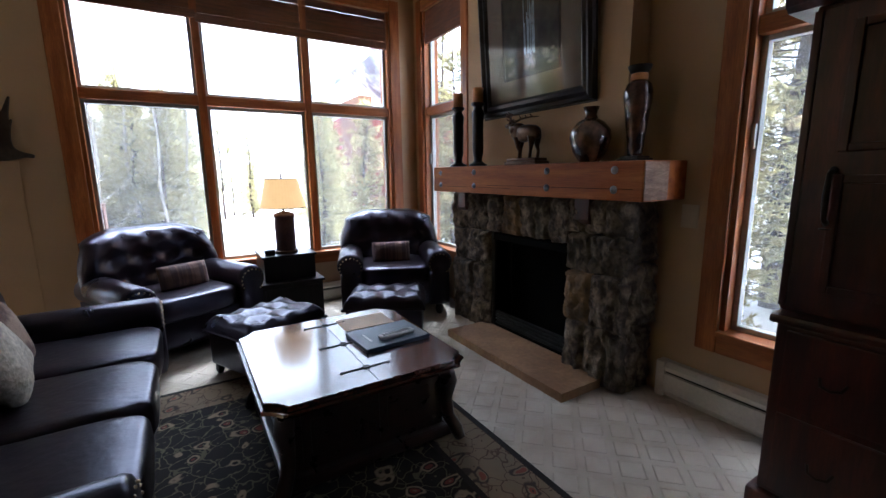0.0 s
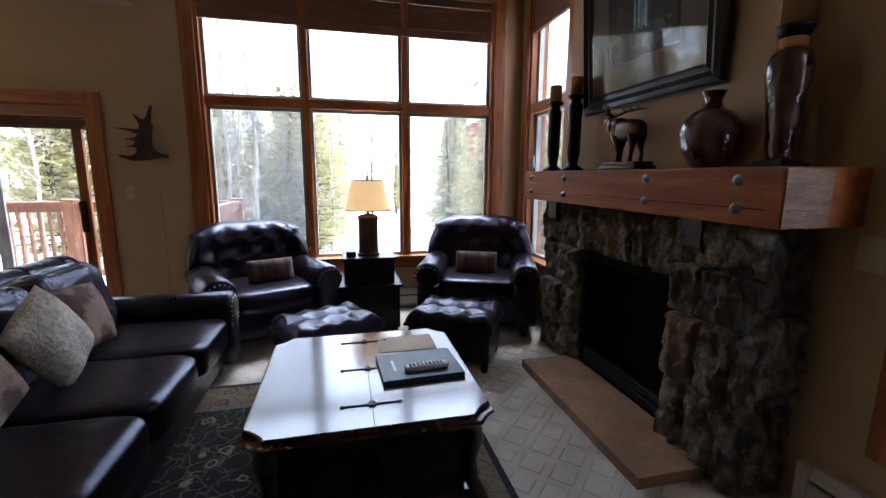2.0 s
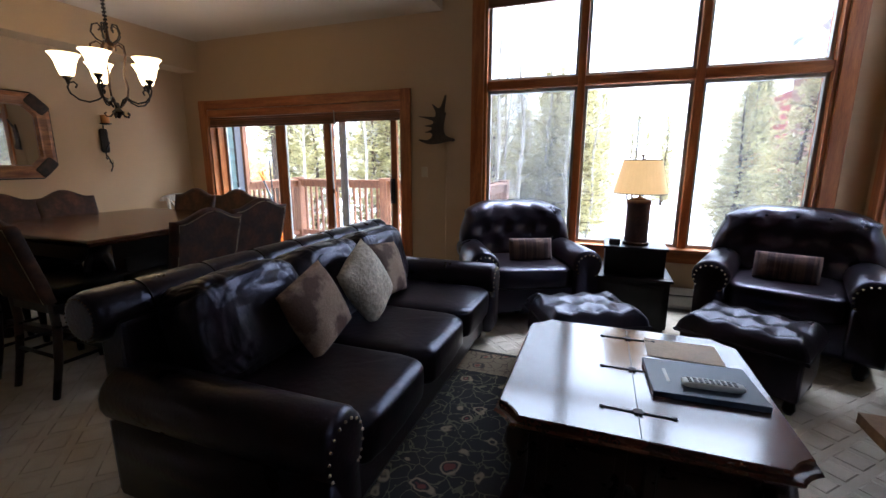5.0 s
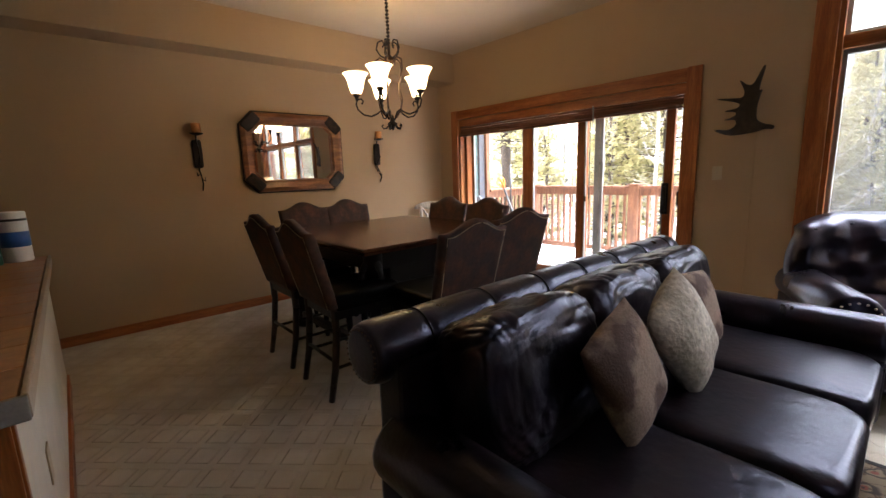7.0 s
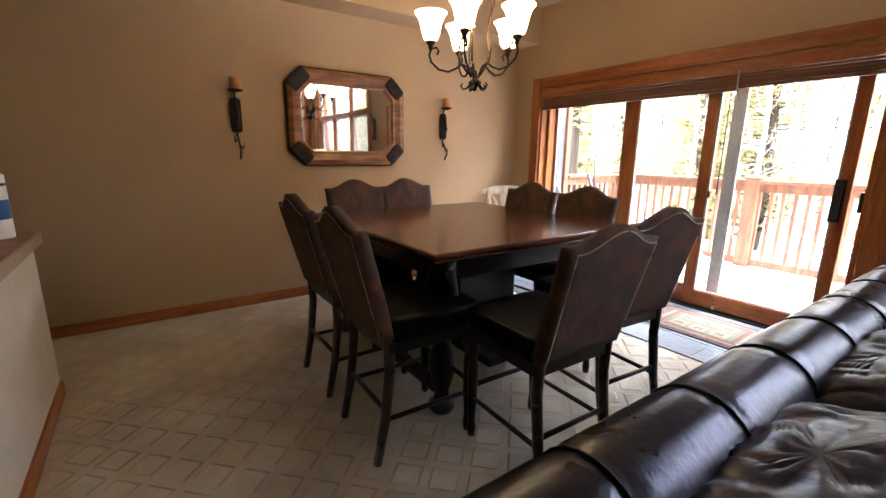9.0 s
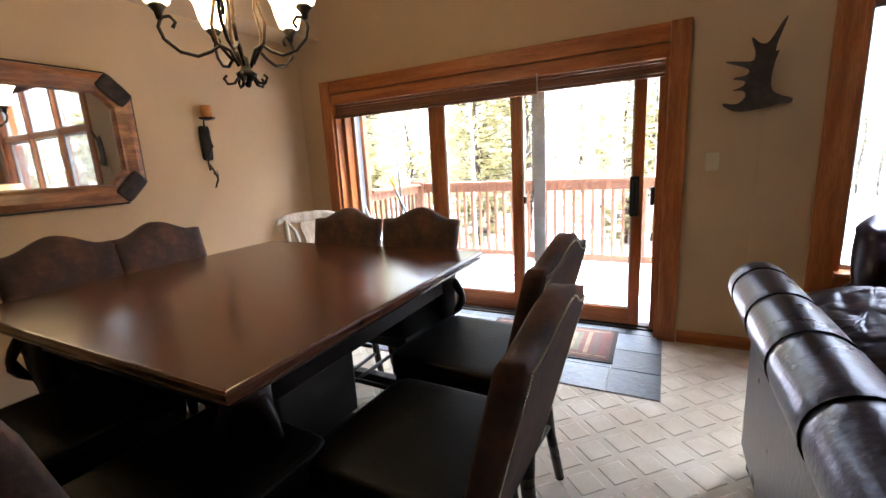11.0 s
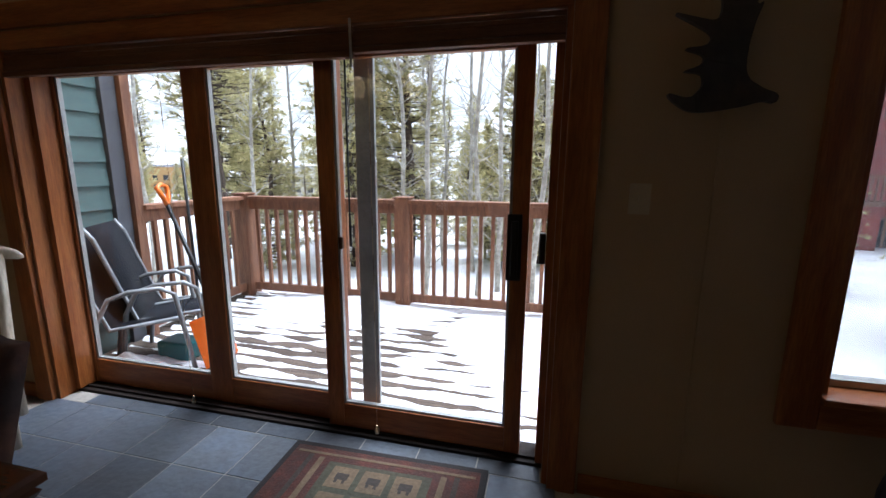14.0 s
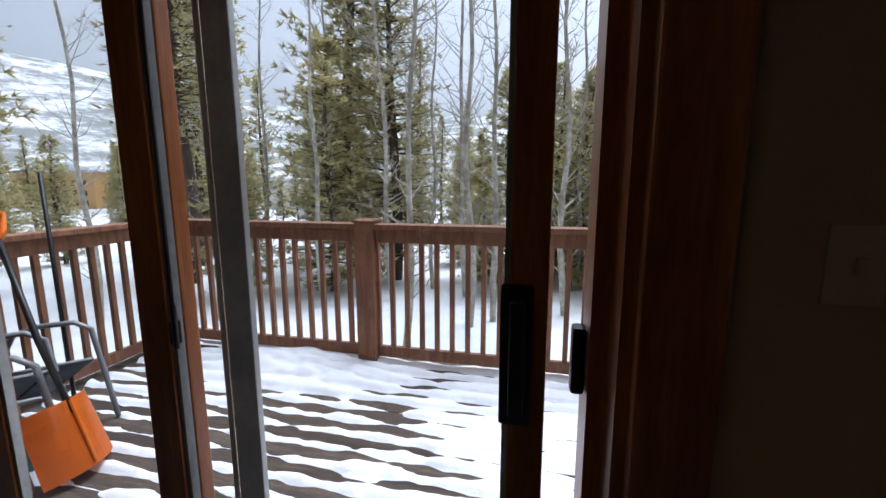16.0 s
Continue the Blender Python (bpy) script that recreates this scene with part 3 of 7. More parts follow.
def window_east(name, y0, y1, zb, blind_z):
    w = setting(new(name), "tall narrow window in stained pine casing", "window")
    for a, b in ((y0 - 0.115, y0), (y1, y1 + 0.115)):
        part("casing", boxes((EAST - 0.028, EAST, a, b, zb - 0.11, 3.40), bevel=0.006), M_TRIM, w)
    part("head_casing", boxes((EAST - 0.026, EAST, y0 + 0.001, y1 - 0.001, NWT, 3.39), bevel=0.006), M_TRIMY, w)
    part("apron", boxes((EAST - 0.026, EAST, y0 + 0.001, y1 - 0.001, zb - 0.11, zb - 0.005), bevel=0.006), M_TRIMY, w)
    part("window_sill", boxes((EAST - 0.05, EAST + 0.1, y0, y1, zb - 0.003, zb + 0.025), bevel=0.008), M_TRIMY, w)
    part("jamb", boxes((EAST, EAST + 0.18, y0, y0 + 0.03, zb + 0.026, NWT), (EAST, EAST + 0.18, y1 - 0.03, y1, zb + 0.026, NWT)), M_TRIM, w)
    part("transom", boxes((EAST + 0.015, EAST + 0.15, y0 + 0.03, y1 - 0.03, 2.12, 2.21), bevel=0.006), M_TRIMY, w)
    for z0, z1 in ((zb + 0.026, 2.12), (2.21, NWT)):
        f = part("window_frame", boxes((EAST + 0.07, EAST + 0.12, y0 + 0.03, y0 + 0.062, z0, z1), (EAST + 0.07, EAST + 0.12, y1 - 0.062, y1 - 0.03, z0, z1),
                                       (EAST + 0.07, EAST + 0.12, y0 + 0.062, y1 - 0.062, z0, z0 + 0.03), (EAST + 0.07, EAST + 0.12, y0 + 0.062, y1 - 0.062, z1 - 0.03, z1), bevel=0.003), M_SASH, w, "grey aluminium sash")
        p = part("pane", boxes((EAST + 0.092, EAST + 0.098, y0 + 0.063, y1 - 0.063, z0 + 0.031, z1 - 0.031)), M_GLASS, f)
        p.visible_shadow = False
        if z0 < 1:
            part("insect_screen", boxes((EAST + 0.125, EAST + 0.127, y0 + 0.062, y1 - 0.062, z0 + 0.02, z1 - 0.02)), M_SCREEN, f, "fine grey insect screen")
    part("latch", boxes((EAST + 0.045, EAST + 0.07, y1 - 0.055, y1 - 0.035, 1.55, 1.68), bevel=0.004), M_SASH, w, "small metal window latch")
    t = thing("roman_blind", "dark woven wood blind rolled up at the window head", "blind", group="blinds")
    for k in range(4):
        h = (NWT - blind_z) / 4
        part("fold", boxes((EAST + 0.005 + 0.004 * k, EAST + 0.04, y0 + 0.032, y1 - 0.032, blind_z + k * h, blind_z + (k + 1) * h - 0.002), bevel=0.003), M_SHADE, t)


window_east("window_2", EA0, EA1, NWB, 2.92)
window_east("window_3", EB0, EB1, 0.5, 2.92)


def sliding_door():
    d = setting(new("door_1"), "three-panel sliding glass patio door, slightly open", "patio door")
    part("casing", boxes((-4.12, SL0, NORTH - 0.03, NORTH, 0, 2.19), bevel=0.006), M_TRIM, d)
    part("casing", boxes((SL1, -1.0, NORTH - 0.03, NORTH, 0, 2.19), bevel=0.006), M_TRIM, d)
    part("head_casing", boxes((SL0 + 0.001, SL1 - 0.001, NORTH - 0.028, NORTH, 2.07, 2.185), bevel=0.006), M_TRIMX, d)
    part("head_jamb", boxes((SL0, SL1, NORTH, 5.44, 1.975, 2.068), bevel=0.004), M_TRIMX, d)
    part("jamb", boxes((SL0, SL0 + 0.022, NORTH, 5.44, 0, 1.974), (SL0 + 0.022, SL0 + 0.06, 5.29, 5.44, 0.03, 1.974)), M_TRIM, d)
    part("jamb", boxes((SL1 - 0.022, SL1, NORTH, 5.44, 0, 1.974), (SL1 - 0.055, SL1 - 0.022, 5.30, 5.44, 0.03, 1.974)), M_TRIM, d)
    part("threshold", boxes((SL0 + 0.023, SL1 - 0.023, 5.302, 5.46, -0.004, 0.022), (SL0 + 0.023, SL1 - 0.023, 5.33, 5.345, 0.022, 0.036), bevel=0.002), M_TRACK, d, "dark metal door track")

    def panel(x0, x1, y, s0, s1, zb):
        """Stained wood leaf with a single pane."""
        f = part("door_panel", boxes((x0, x0 + s0, y, y + 0.045, 0.028, 1.97), (x1 - s1, x1, y, y + 0.045, 0.028, 1.97), bevel=0.004), M_TRIM, d)
        part("rail", boxes((x0 + s0, x1 - s1, y + 0.002, y + 0.043, 0.028, zb), (x0 + s0, x1 - s1, y + 0.002, y + 0.043, 1.88, 1.97), bevel=0.004), M_TRIMX, f)
        part("gasket", boxes((x0 + s0, x0 + s0 + 0.012, y + 0.01, y + 0.035, zb, 1.88), (x1 - s1 - 0.012, x1 - s1, y + 0.01, y + 0.035, zb, 1.88),
                             (x0 + s0 + 0.012, x1 - s1 - 0.012, y + 0.01, y + 0.035, zb, zb + 0.012)), M_SASH, f, "pale glazing bead")
        p = part("pane", boxes((x0 + s0 + 0.013, x1 - s1 - 0.013, y + 0.02, y + 0.026, zb + 0.013, 1.88)), M_GLASS, f)
        p.visible_shadow = False
        return f
    panel(-3.99, -2.99, 5.39, 0.07, 0.062, 0.185)
    panel(-2.988, -2.17, 5.385, 0.085, 0.085, 0.185)
    f = panel(-2.26, -1.252, 5.335, 0.088, 0.075, 0.165)
    part("door_handle", boxes((-1.325, -1.295, 5.30, 5.335, 0.93, 1.17), (-1.345, -1.280, 5.328, 5.336, 0.90, 1.20), bevel=0.006), M_BLACK, f, "black pull handle")
    part("door_handle", boxes((-1.205, -1.176, 5.33, 5.37, 0.98, 1.12), bevel=0.01), M_BLACK, d, "black latch keeper on the jamb")
    part("knob", boxes((-2.16, -2.14, 5.325, 5.345, 1.0, 1.06), bevel=0.004), M_BRONZE, f, "small bronze catch")
    part("screen_frame", boxes((-2.10, -2.0, 5.425, 5.447, 0.03, 1.97), (-2.0, -1.25, 5.425, 5.447, 0.03, 0.09), bevel=0.004), M_SASH, d, "grey screen door stile")
    for x0, x1, zb, xc in ((SL0 + 0.024, -2.0, 1.845, -3.10), (-1.995, SL1 - 0.024, 1.86, -1.97)):
        t = blind(x0, x1, 5.19, 5.2, zb, 1.972, "dark woven wood blind stacked above the patio door")
        bm = lathe(bmesh.new(), [(0.0, 0), (0.011, 0.004), (0.013, 0.02), (0.006, 0.05), (0.0, 0.052)], 10, (xc, 5.30, 0.045))
        tube(bm, [(xc, 5.30, 0.09), (xc + 0.004, 5.295, 0.5), (xc, 5.30, 1.85)], 0.0015, 5)
        part("cord", bm, M_BRASS, t, "thin cord with a small brass pull")
    bm = tube(bmesh.new(), [(-2.0, 5.19, 1.99), (-1.995, 5.185, 1.80)], 0.006, 8)
    wand = part("blind_wand", lathe(bmesh.new(), [(0.0, 0), (0.006, 0.003), (0.0065, 0.10), (0.0045, 0.11), (0.0045, 0.83), (0.0, 0.832)], 8, (-2.055, 5.245, 1.03)), M_BLACK, smooth=True)
    tagged(wand, "thin dark tilt wand hanging from the blind", "blind wand")
    tagged(part("blind_cleat", bm, M_SASH), "pale cord cleat between two blinds", "cleat")


sliding_door()


def heater(axis, a, b, wall, h=0.21):
    """Baseboard heater with its outlet slot."""
    out = [(0, 0.012), (0, h), (0.045, h), (0.068, h - 0.03), (0.068, h - 0.055), (0.045, h - 0.05), (0.045, h - 0.07), (0.072, h - 0.075), (0.072, 0.05), (0.05, 0.03), (0.05, 0.012)]
    bm = extrude(bmesh.new(), [(wall - d, z) for d, z in out], axis, a, b)
    t = thing("baseboard_heater", "cream metal baseboard heater along the wall", "heater", group="baseboard heaters")
    part("housing", bm, M_WHITE, t)
    # black strip fills the notch in place of the shade inside it
    if axis == "y":
        part("slot", boxes((wall - 0.066, wall - 0.044, a + 0.06, b - 0.06, h - 0.068, h - 0.052)), M_BLACK, t)
        part("end_cap", boxes((wall - 0.076, wall, b - 0.05, b + 0.002, 0.01, h + 0.003), bevel=0.004), M_WHITE, t)
    else:
        part("slot", boxes((a + 0.06, b - 0.06, wall - 0.066, wall - 0.044, h - 0.068, h - 0.052)), M_BLACK, t)
        part("end_cap", boxes((a - 0.002, a + 0.05, wall - 0.076, wall, 0.01, h + 0.003), bevel=0.004), M_WHITE, t)


heater("y", -0.5, 1.84, EAST, 0.24)
heater("x", 0.45, 3.02, NORTH - 0.018)


# ---- fireplace ----
def stone_mesh(w, h, d, seed):
    """A split-faced block: w across, h high, d deep; its face looks along -x."""
    bm = bmesh.new()
    nu, nv = max(5, int(w / 0.015)), max(5, int(h / 0.015))

    def f(u, v):
        e = min(u, 1 - u, v, 1 - v)
        y, z = (u - 0.5) * w, (v - 0.5) * h
        if e > 0:
            b = 0.014 + 0.030 * noise.noise(Vector((y * 8 + seed * 9.1, z * 6, seed))) + 0.026 * noise.noise(Vector((y * 26, z * 15 + seed * 3.7, seed)))
            b += 0.016 * (0.5 - abs(noise.noise(Vector((y * 34 + seed, z * 17, seed * 2.3))))) + 0.012 * noise.noise(Vector((y * 70, z * 46, seed)))
            b -= 0.02 * max(0.0, 1 - e * 7)
            return Vector((-d - b, y + 0.006 * noise.noise(Vector((seed, z * 20, 1))), z))
        s = 0.022 * noise.noise(Vector((y * 9, z * 9, seed * 5.3)))
        return Vector((-d + 0.02, y * (1 - 0.01) + s, z * (1 - 0.01) + s))
    vs = sheet(bm, nu, nv, f)
    rim = [vs[0][i] for i in range(nu + 1)] + [vs[j][nu] for j in range(1, nv + 1)] + [vs[nv][i] for i in range(nu - 1, -1, -1)] + [vs[j][0] for j in range(nv - 1, 0, -1)]
    back = [bm.verts.new((0, p.co.y, p.co.z)) for p in rim]
    n = len(rim)
    for k in range(n):
        bm.faces.new((rim[k], rim[(k + 1) % n], back[(k + 1) % n], back[k]))
    bm.faces.new(back)
    bmesh.ops.recalc_face_normals(bm, faces=bm.faces)
    me = bpy.data.meshes.new("stone")
    bm.to_mesh(me)
    bm.free()
    return me


def fireplace():
    fp = thing("fireplace", "rough fieldstone fireplace with a black firebox", "fireplace")
    part("core", boxes((2.86, EAST - 0.004, 1.98, 2.44, 0, 1.268), (2.86, EAST - 0.004, 3.33, 3.86, 0, 1.268), (2.86, EAST - 0.004, 2.44, 3.33, 0.94, 1.268)), M_MORTAR, fp)
    rng = random.Random(5)
    count = 0

    def fill(y0, y1, rows, turn=None):
        nonlocal count
        for z0, z1, cuts in rows:
            edges = [y0 + (y1 - y0) * c for c in (0, *cuts, 1)]
            for a, b in zip(edges, edges[1:]):
                g = 0.005
                me = stone_mesh(b - a - g, z1 - z0 - g, 0.05 + rng.uniform(-0.012, 0.022), count * 1.7 + 3)
                me.materials.append(M_RUST if count in (5, 14) else M_STONE)
                c = (a + b) / 2
                if turn is None:
                    m = pose(2.865, c, (z0 + z1) / 2)
                else:
                    m = pose(c, turn[0], (z0 + z1) / 2, 0, 0, turn[1])
                shared("stone", me, fp, m)
                count += 1
    fill(1.93, 2.43, ((0.0, 0.40, (0.30, 0.66)), (0.40, 0.76, (0.18, 0.58)), (0.76, 1.03, (0.62,)), (1.03, 1.265, (0.38, 0.72))))
    fill(2.43, 3.35, ((0.93, 1.265, (0.22, 0.36, 0.55, 0.78)),))
    fill(3.35, 3.90, ((0.0, 0.27, (0.52,)), (0.27, 0.62, (0.4,)), (0.62, 0.93, (0.55,)), (0.93, 1.265, (0.3, 0.7))))
    fill(2.82, 3.095, ((0.0, 0.45, (0.5,)), (0.45, 0.86, ()), (0.86, 1.265, (0.45,))), (1.985, 90))
    fill(2.82, 3.095, ((0.0, 0.5, (0.5,)), (0.5, 0.9, ()), (0.9, 1.265, ())), (3.855, -90))
    fb = part("firebox", boxes((3.06, EAST - 0.008, 2.46, 3.31, 0.06, 0.94)), M_DEEP_BLACK, fp, "near-black firebox, darkened to read as deep")
    for r in ((2.88, EAST - 0.01, 2.44, 2.46, 0.06, 0.94), (2.88, EAST - 0.01, 3.31, 3.33, 0.06, 0.94), (2.88, 3.06, 2.46, 3.31, 0.92, 0.94), (2.88, 3.06, 2.46, 3.31, 0.05, 0.07)):
        part("firebox_panel", boxes(r), M_DEEP_BLACK, fb)
    for k in range(4):
        part("louvre", boxes((2.865, 2.90, 2.47, 3.30, 0.085 + 0.032 * k, 0.105 + 0.032 * k), bevel=0.004), M_BLACKMETAL, fb)
    part("hood", boxes((2.85, 2.93, 2.45, 3.32, 0.86, 0.915), bevel=0.006), M_DEEP_BLACK, fb)
    # hearth slab with a chipped edge
    bm = bmesh.new()
    pts = []
    for k in range(40):
        y = 2.09 + (3.44 - 2.09) * k / 39
        pts.append((2.435 + 0.012 * noise.noise(Vector((y * 6, 0, 2))), y))
    extrude(bm, [(2.86, 3.44)] + [(2.86, 2.09)] + pts, "z", 0.0, 0.062)
    tagged(part("hearth_slab", bm, M_HEARTH), "tan sandstone hearth slab with a chipped edge", "hearth")
    # mantel
    mt = thing("mantel_beam", "reddish cedar mantel beam with iron bolts", "mantel")
    bm = boxes((2.675, EAST - 0.003, 1.79, 4.05, 1.27, 1.50), bevel=0.008)
    part("beam", bm, M_BEAM, mt)
    part("check_crack", boxes((2.673, 2.69, 1.85, 3.2, 1.338, 1.3415), (2.673, 2.69, 2.9, 4.0, 1.321, 1.324)), M_DEEP_BLACK, mt)
    part("end_grain", boxes((2.682, 2.905, 1.785, 1.7895, 1.277, 1.493), bevel=0.001), material("weathered_end_grain", (0.30, 0.20, 0.14), 0.85, vary=0.2, scale=7, grain=40, bump=0.4, stretch=(1, 1, 5), second=(0.20, 0.12, 0.08)), mt, "pale weathered end grain")
    for y in (1.975, 2.515, 3.37, 3.915):
        for z in (1.335, 1.448):
            bm = bmesh.new()
            lathe(bm, [(0.024, 0), (0.024, 0.004), (0.014, 0.005), (0.014, 0.013), (0.008, 0.018), (0, 0.019)], 12)
            bmesh.ops.transform(bm, matrix=pose(2.675, y, z, 0, -90, 0), verts=bm.verts)
            part("bolt", bm, M_STEEL, mt, smooth=True)
    for y in (2.28, 3.70):
        part("corbel", extrude(bmesh.new(), [(2.765, 1.268), (2.765, 1.13), (2.785, 1.10), (2.85, 1.09), (2.85, 1.268)], "y", y - 0.06, y + 0.06), M_CHERRY, mt)


fireplace()


def candle_stick(y, x):
    t = thing("candle_holder", "tall dark turned candle holder with an amber candle", "candle holder", pose(x, y, 1.502) @ Matrix.Scale(1.26, 4), "candle holders on the mantel")
    part("stem", lathe(bmesh.new(), [(0.062, 0), (0.062, 0.012), (0.045, 0.02), (0.028, 0.035), (0.030, 0.06), (0.038, 0.10), (0.038, 0.30), (0.044, 0.36), (0.030, 0.385), (0.030, 0.40), (0.046, 0.41), (0.046, 0.425)], 18), M_BLACKWOOD, t, smooth=True)
    part("candle", lathe(bmesh.new(), [(0.036, 0.425), (0.037, 0.52), (0.030, 0.524), (0.0, 0.518)], 18), M_CANDLE, t, "amber pillar candle", smooth=True)


candle_stick(3.78, 2.79)
candle_stick(3.47, 2.79)


def elk():
    """Bronze elk statuette, one plain mesh on a stepped plinth."""
    bm = boxes((-0.07, 0.07, -0.17, 0.17, 0, 0.022), (-0.06, 0.06, -0.155, 0.155, 0.022, 0.045), bevel=0.004)
    z0 = 0.05
    cushion(bm, 0, -0.01, z0 + 0.175, 0.105, 0.25, 0.125, 0.75, 18, 10, 0.006)
    cushion(bm, 0, 0.085, z0 + 0.19, 0.105, 0.12, 0.135, 0.8, 16, 8, 0.006)
    tube(bm, [(0, 0.10, z0 + 0.195), (0, 0.145, z0 + 0.225), (0, 0.165, z0 + 0.245)], [0.055, 0.044, 0.030], 10)
    tube(bm, [(0, 0.15, z0 + 0.25), (0, 0.19, z0 + 0.25), (0, 0.235, z0 + 0.245)], [0.028, 0.025, 0.013], 10)
    for x, y, k in ((0.022, 0.085, 0.01), (-0.022, 0.075, -0.02), (0.022, -0.085, -0.01), (-0.022, -0.08, 0.02)):
        tube(bm, [(x, y, z0 + 0.15), (x, y + k * 0.4, z0 + 0.08), (x, y + k - 0.008, z0 + 0.045), (x, y + k, z0 - 0.006)], [0.034, 0.016, 0.011, 0.013], 8)
    for s in (-1, 1):
        tube(bm, [(s * 0.012, 0.155, z0 + 0.27), (s * 0.055, 0.12, z0 + 0.295), (s * 0.095, 0.06, z0 + 0.305), (s * 0.10, -0.02, z0 + 0.30)], [0.008, 0.007, 0.006, 0.003], 6)
        for q in ((s * 0.055, 0.12, z0 + 0.295), (s * 0.08, 0.085, z0 + 0.301), (s * 0.096, 0.045, z0 + 0.305), (s * 0.02, 0.15, z0 + 0.274)):
            tube(bm, [q, (q[0] + s * 0.012, q[1] + 0.03, q[2] + 0.012), (q[0] + s * 0.014, q[1] + 0.042, q[2] + 0.03)], [0.006, 0.005, 0.002], 6)
        tube(bm, [(s * 0.015, 0.14, z0 + 0.275), (s * 0.05, 0.13, z0 + 0.285)], [0.010, 0.003], 6)
    tube(bm, [(0, -0.12, z0 + 0.19), (0, -0.145, z0 + 0.16)], [0.010, 0.004], 6)
    ob = part("elk_statuette", bm, M_BRONZE, smooth=True)
    ob.matrix_basis = pose(2.79, 2.85, 1.501) @ Matrix.Scale(1.02, 4)
    tagged(ob, "dark bronze elk statuette on a stepped plinth", "statuette")


elk()
rv = thing("round_vase", "round dark glazed pottery vase with a flared neck", "vase", pose(2.80, 2.265, 1.501))
part("body", lathe(bmesh.new(), [(0.0, 0.0), (0.058, 0), (0.07, 0.01), (0.108, 0.07), (0.130, 0.15), (0.124, 0.20), (0.085, 0.25), (0.042, 0.275)], 28), M_POT, rv, smooth=True)
part("neck", lathe(bmesh.new(), [(0.042, 0.275), (0.034, 0.30), (0.05, 0.345), (0.045, 0.345), (0.028, 0.30), (0.0, 0.29)], 28), M_POT, rv, "narrow flared neck", smooth=True)
tv = thing("tall_vase", "tall dark carved urn with a square foot", "vase", pose(2.895, 2.005, 1.501) @ Matrix.Scale(0.87, 4))
part("foot", boxes((-0.085, 0.085, -0.085, 0.085, 0, 0.02), (-0.07, 0.07, -0.07, 0.07, 0.02, 0.035), bevel=0.004), M_BLACKWOOD, tv)
part("body", lathe(bmesh.new(), [(0.055, 0.035), (0.050, 0.05), (0.055, 0.09), (0.063, 0.18), (0.078, 0.30), (0.092, 0.40), (0.094, 0.46), (0.080, 0.51), (0.052, 0.535)], 22), M_POT, tv, smooth=True)
part("collar", lathe(bmesh.new(), [(0.052, 0.535), (0.056, 0.545), (0.056, 0.575), (0.05, 0.58)], 22), M_CANDLE, tv, "amber band", smooth=True)
part("rim", lathe(bmesh.new(), [(0.05, 0.58), (0.062, 0.59), (0.075, 0.615), (0.078, 0.63), (0.06, 0.63), (0.04, 0.60), (0.0, 0.598)], 22), M_BLACKWOOD, tv, smooth=True)


def picture_material():
    m = material("dark_landscape", (0.045, 0.048, 0.042), 0.6, vary=0.3, scale=9, grain=30, bump=0.05, second=(0.006, 0.007, 0.009))
    return m


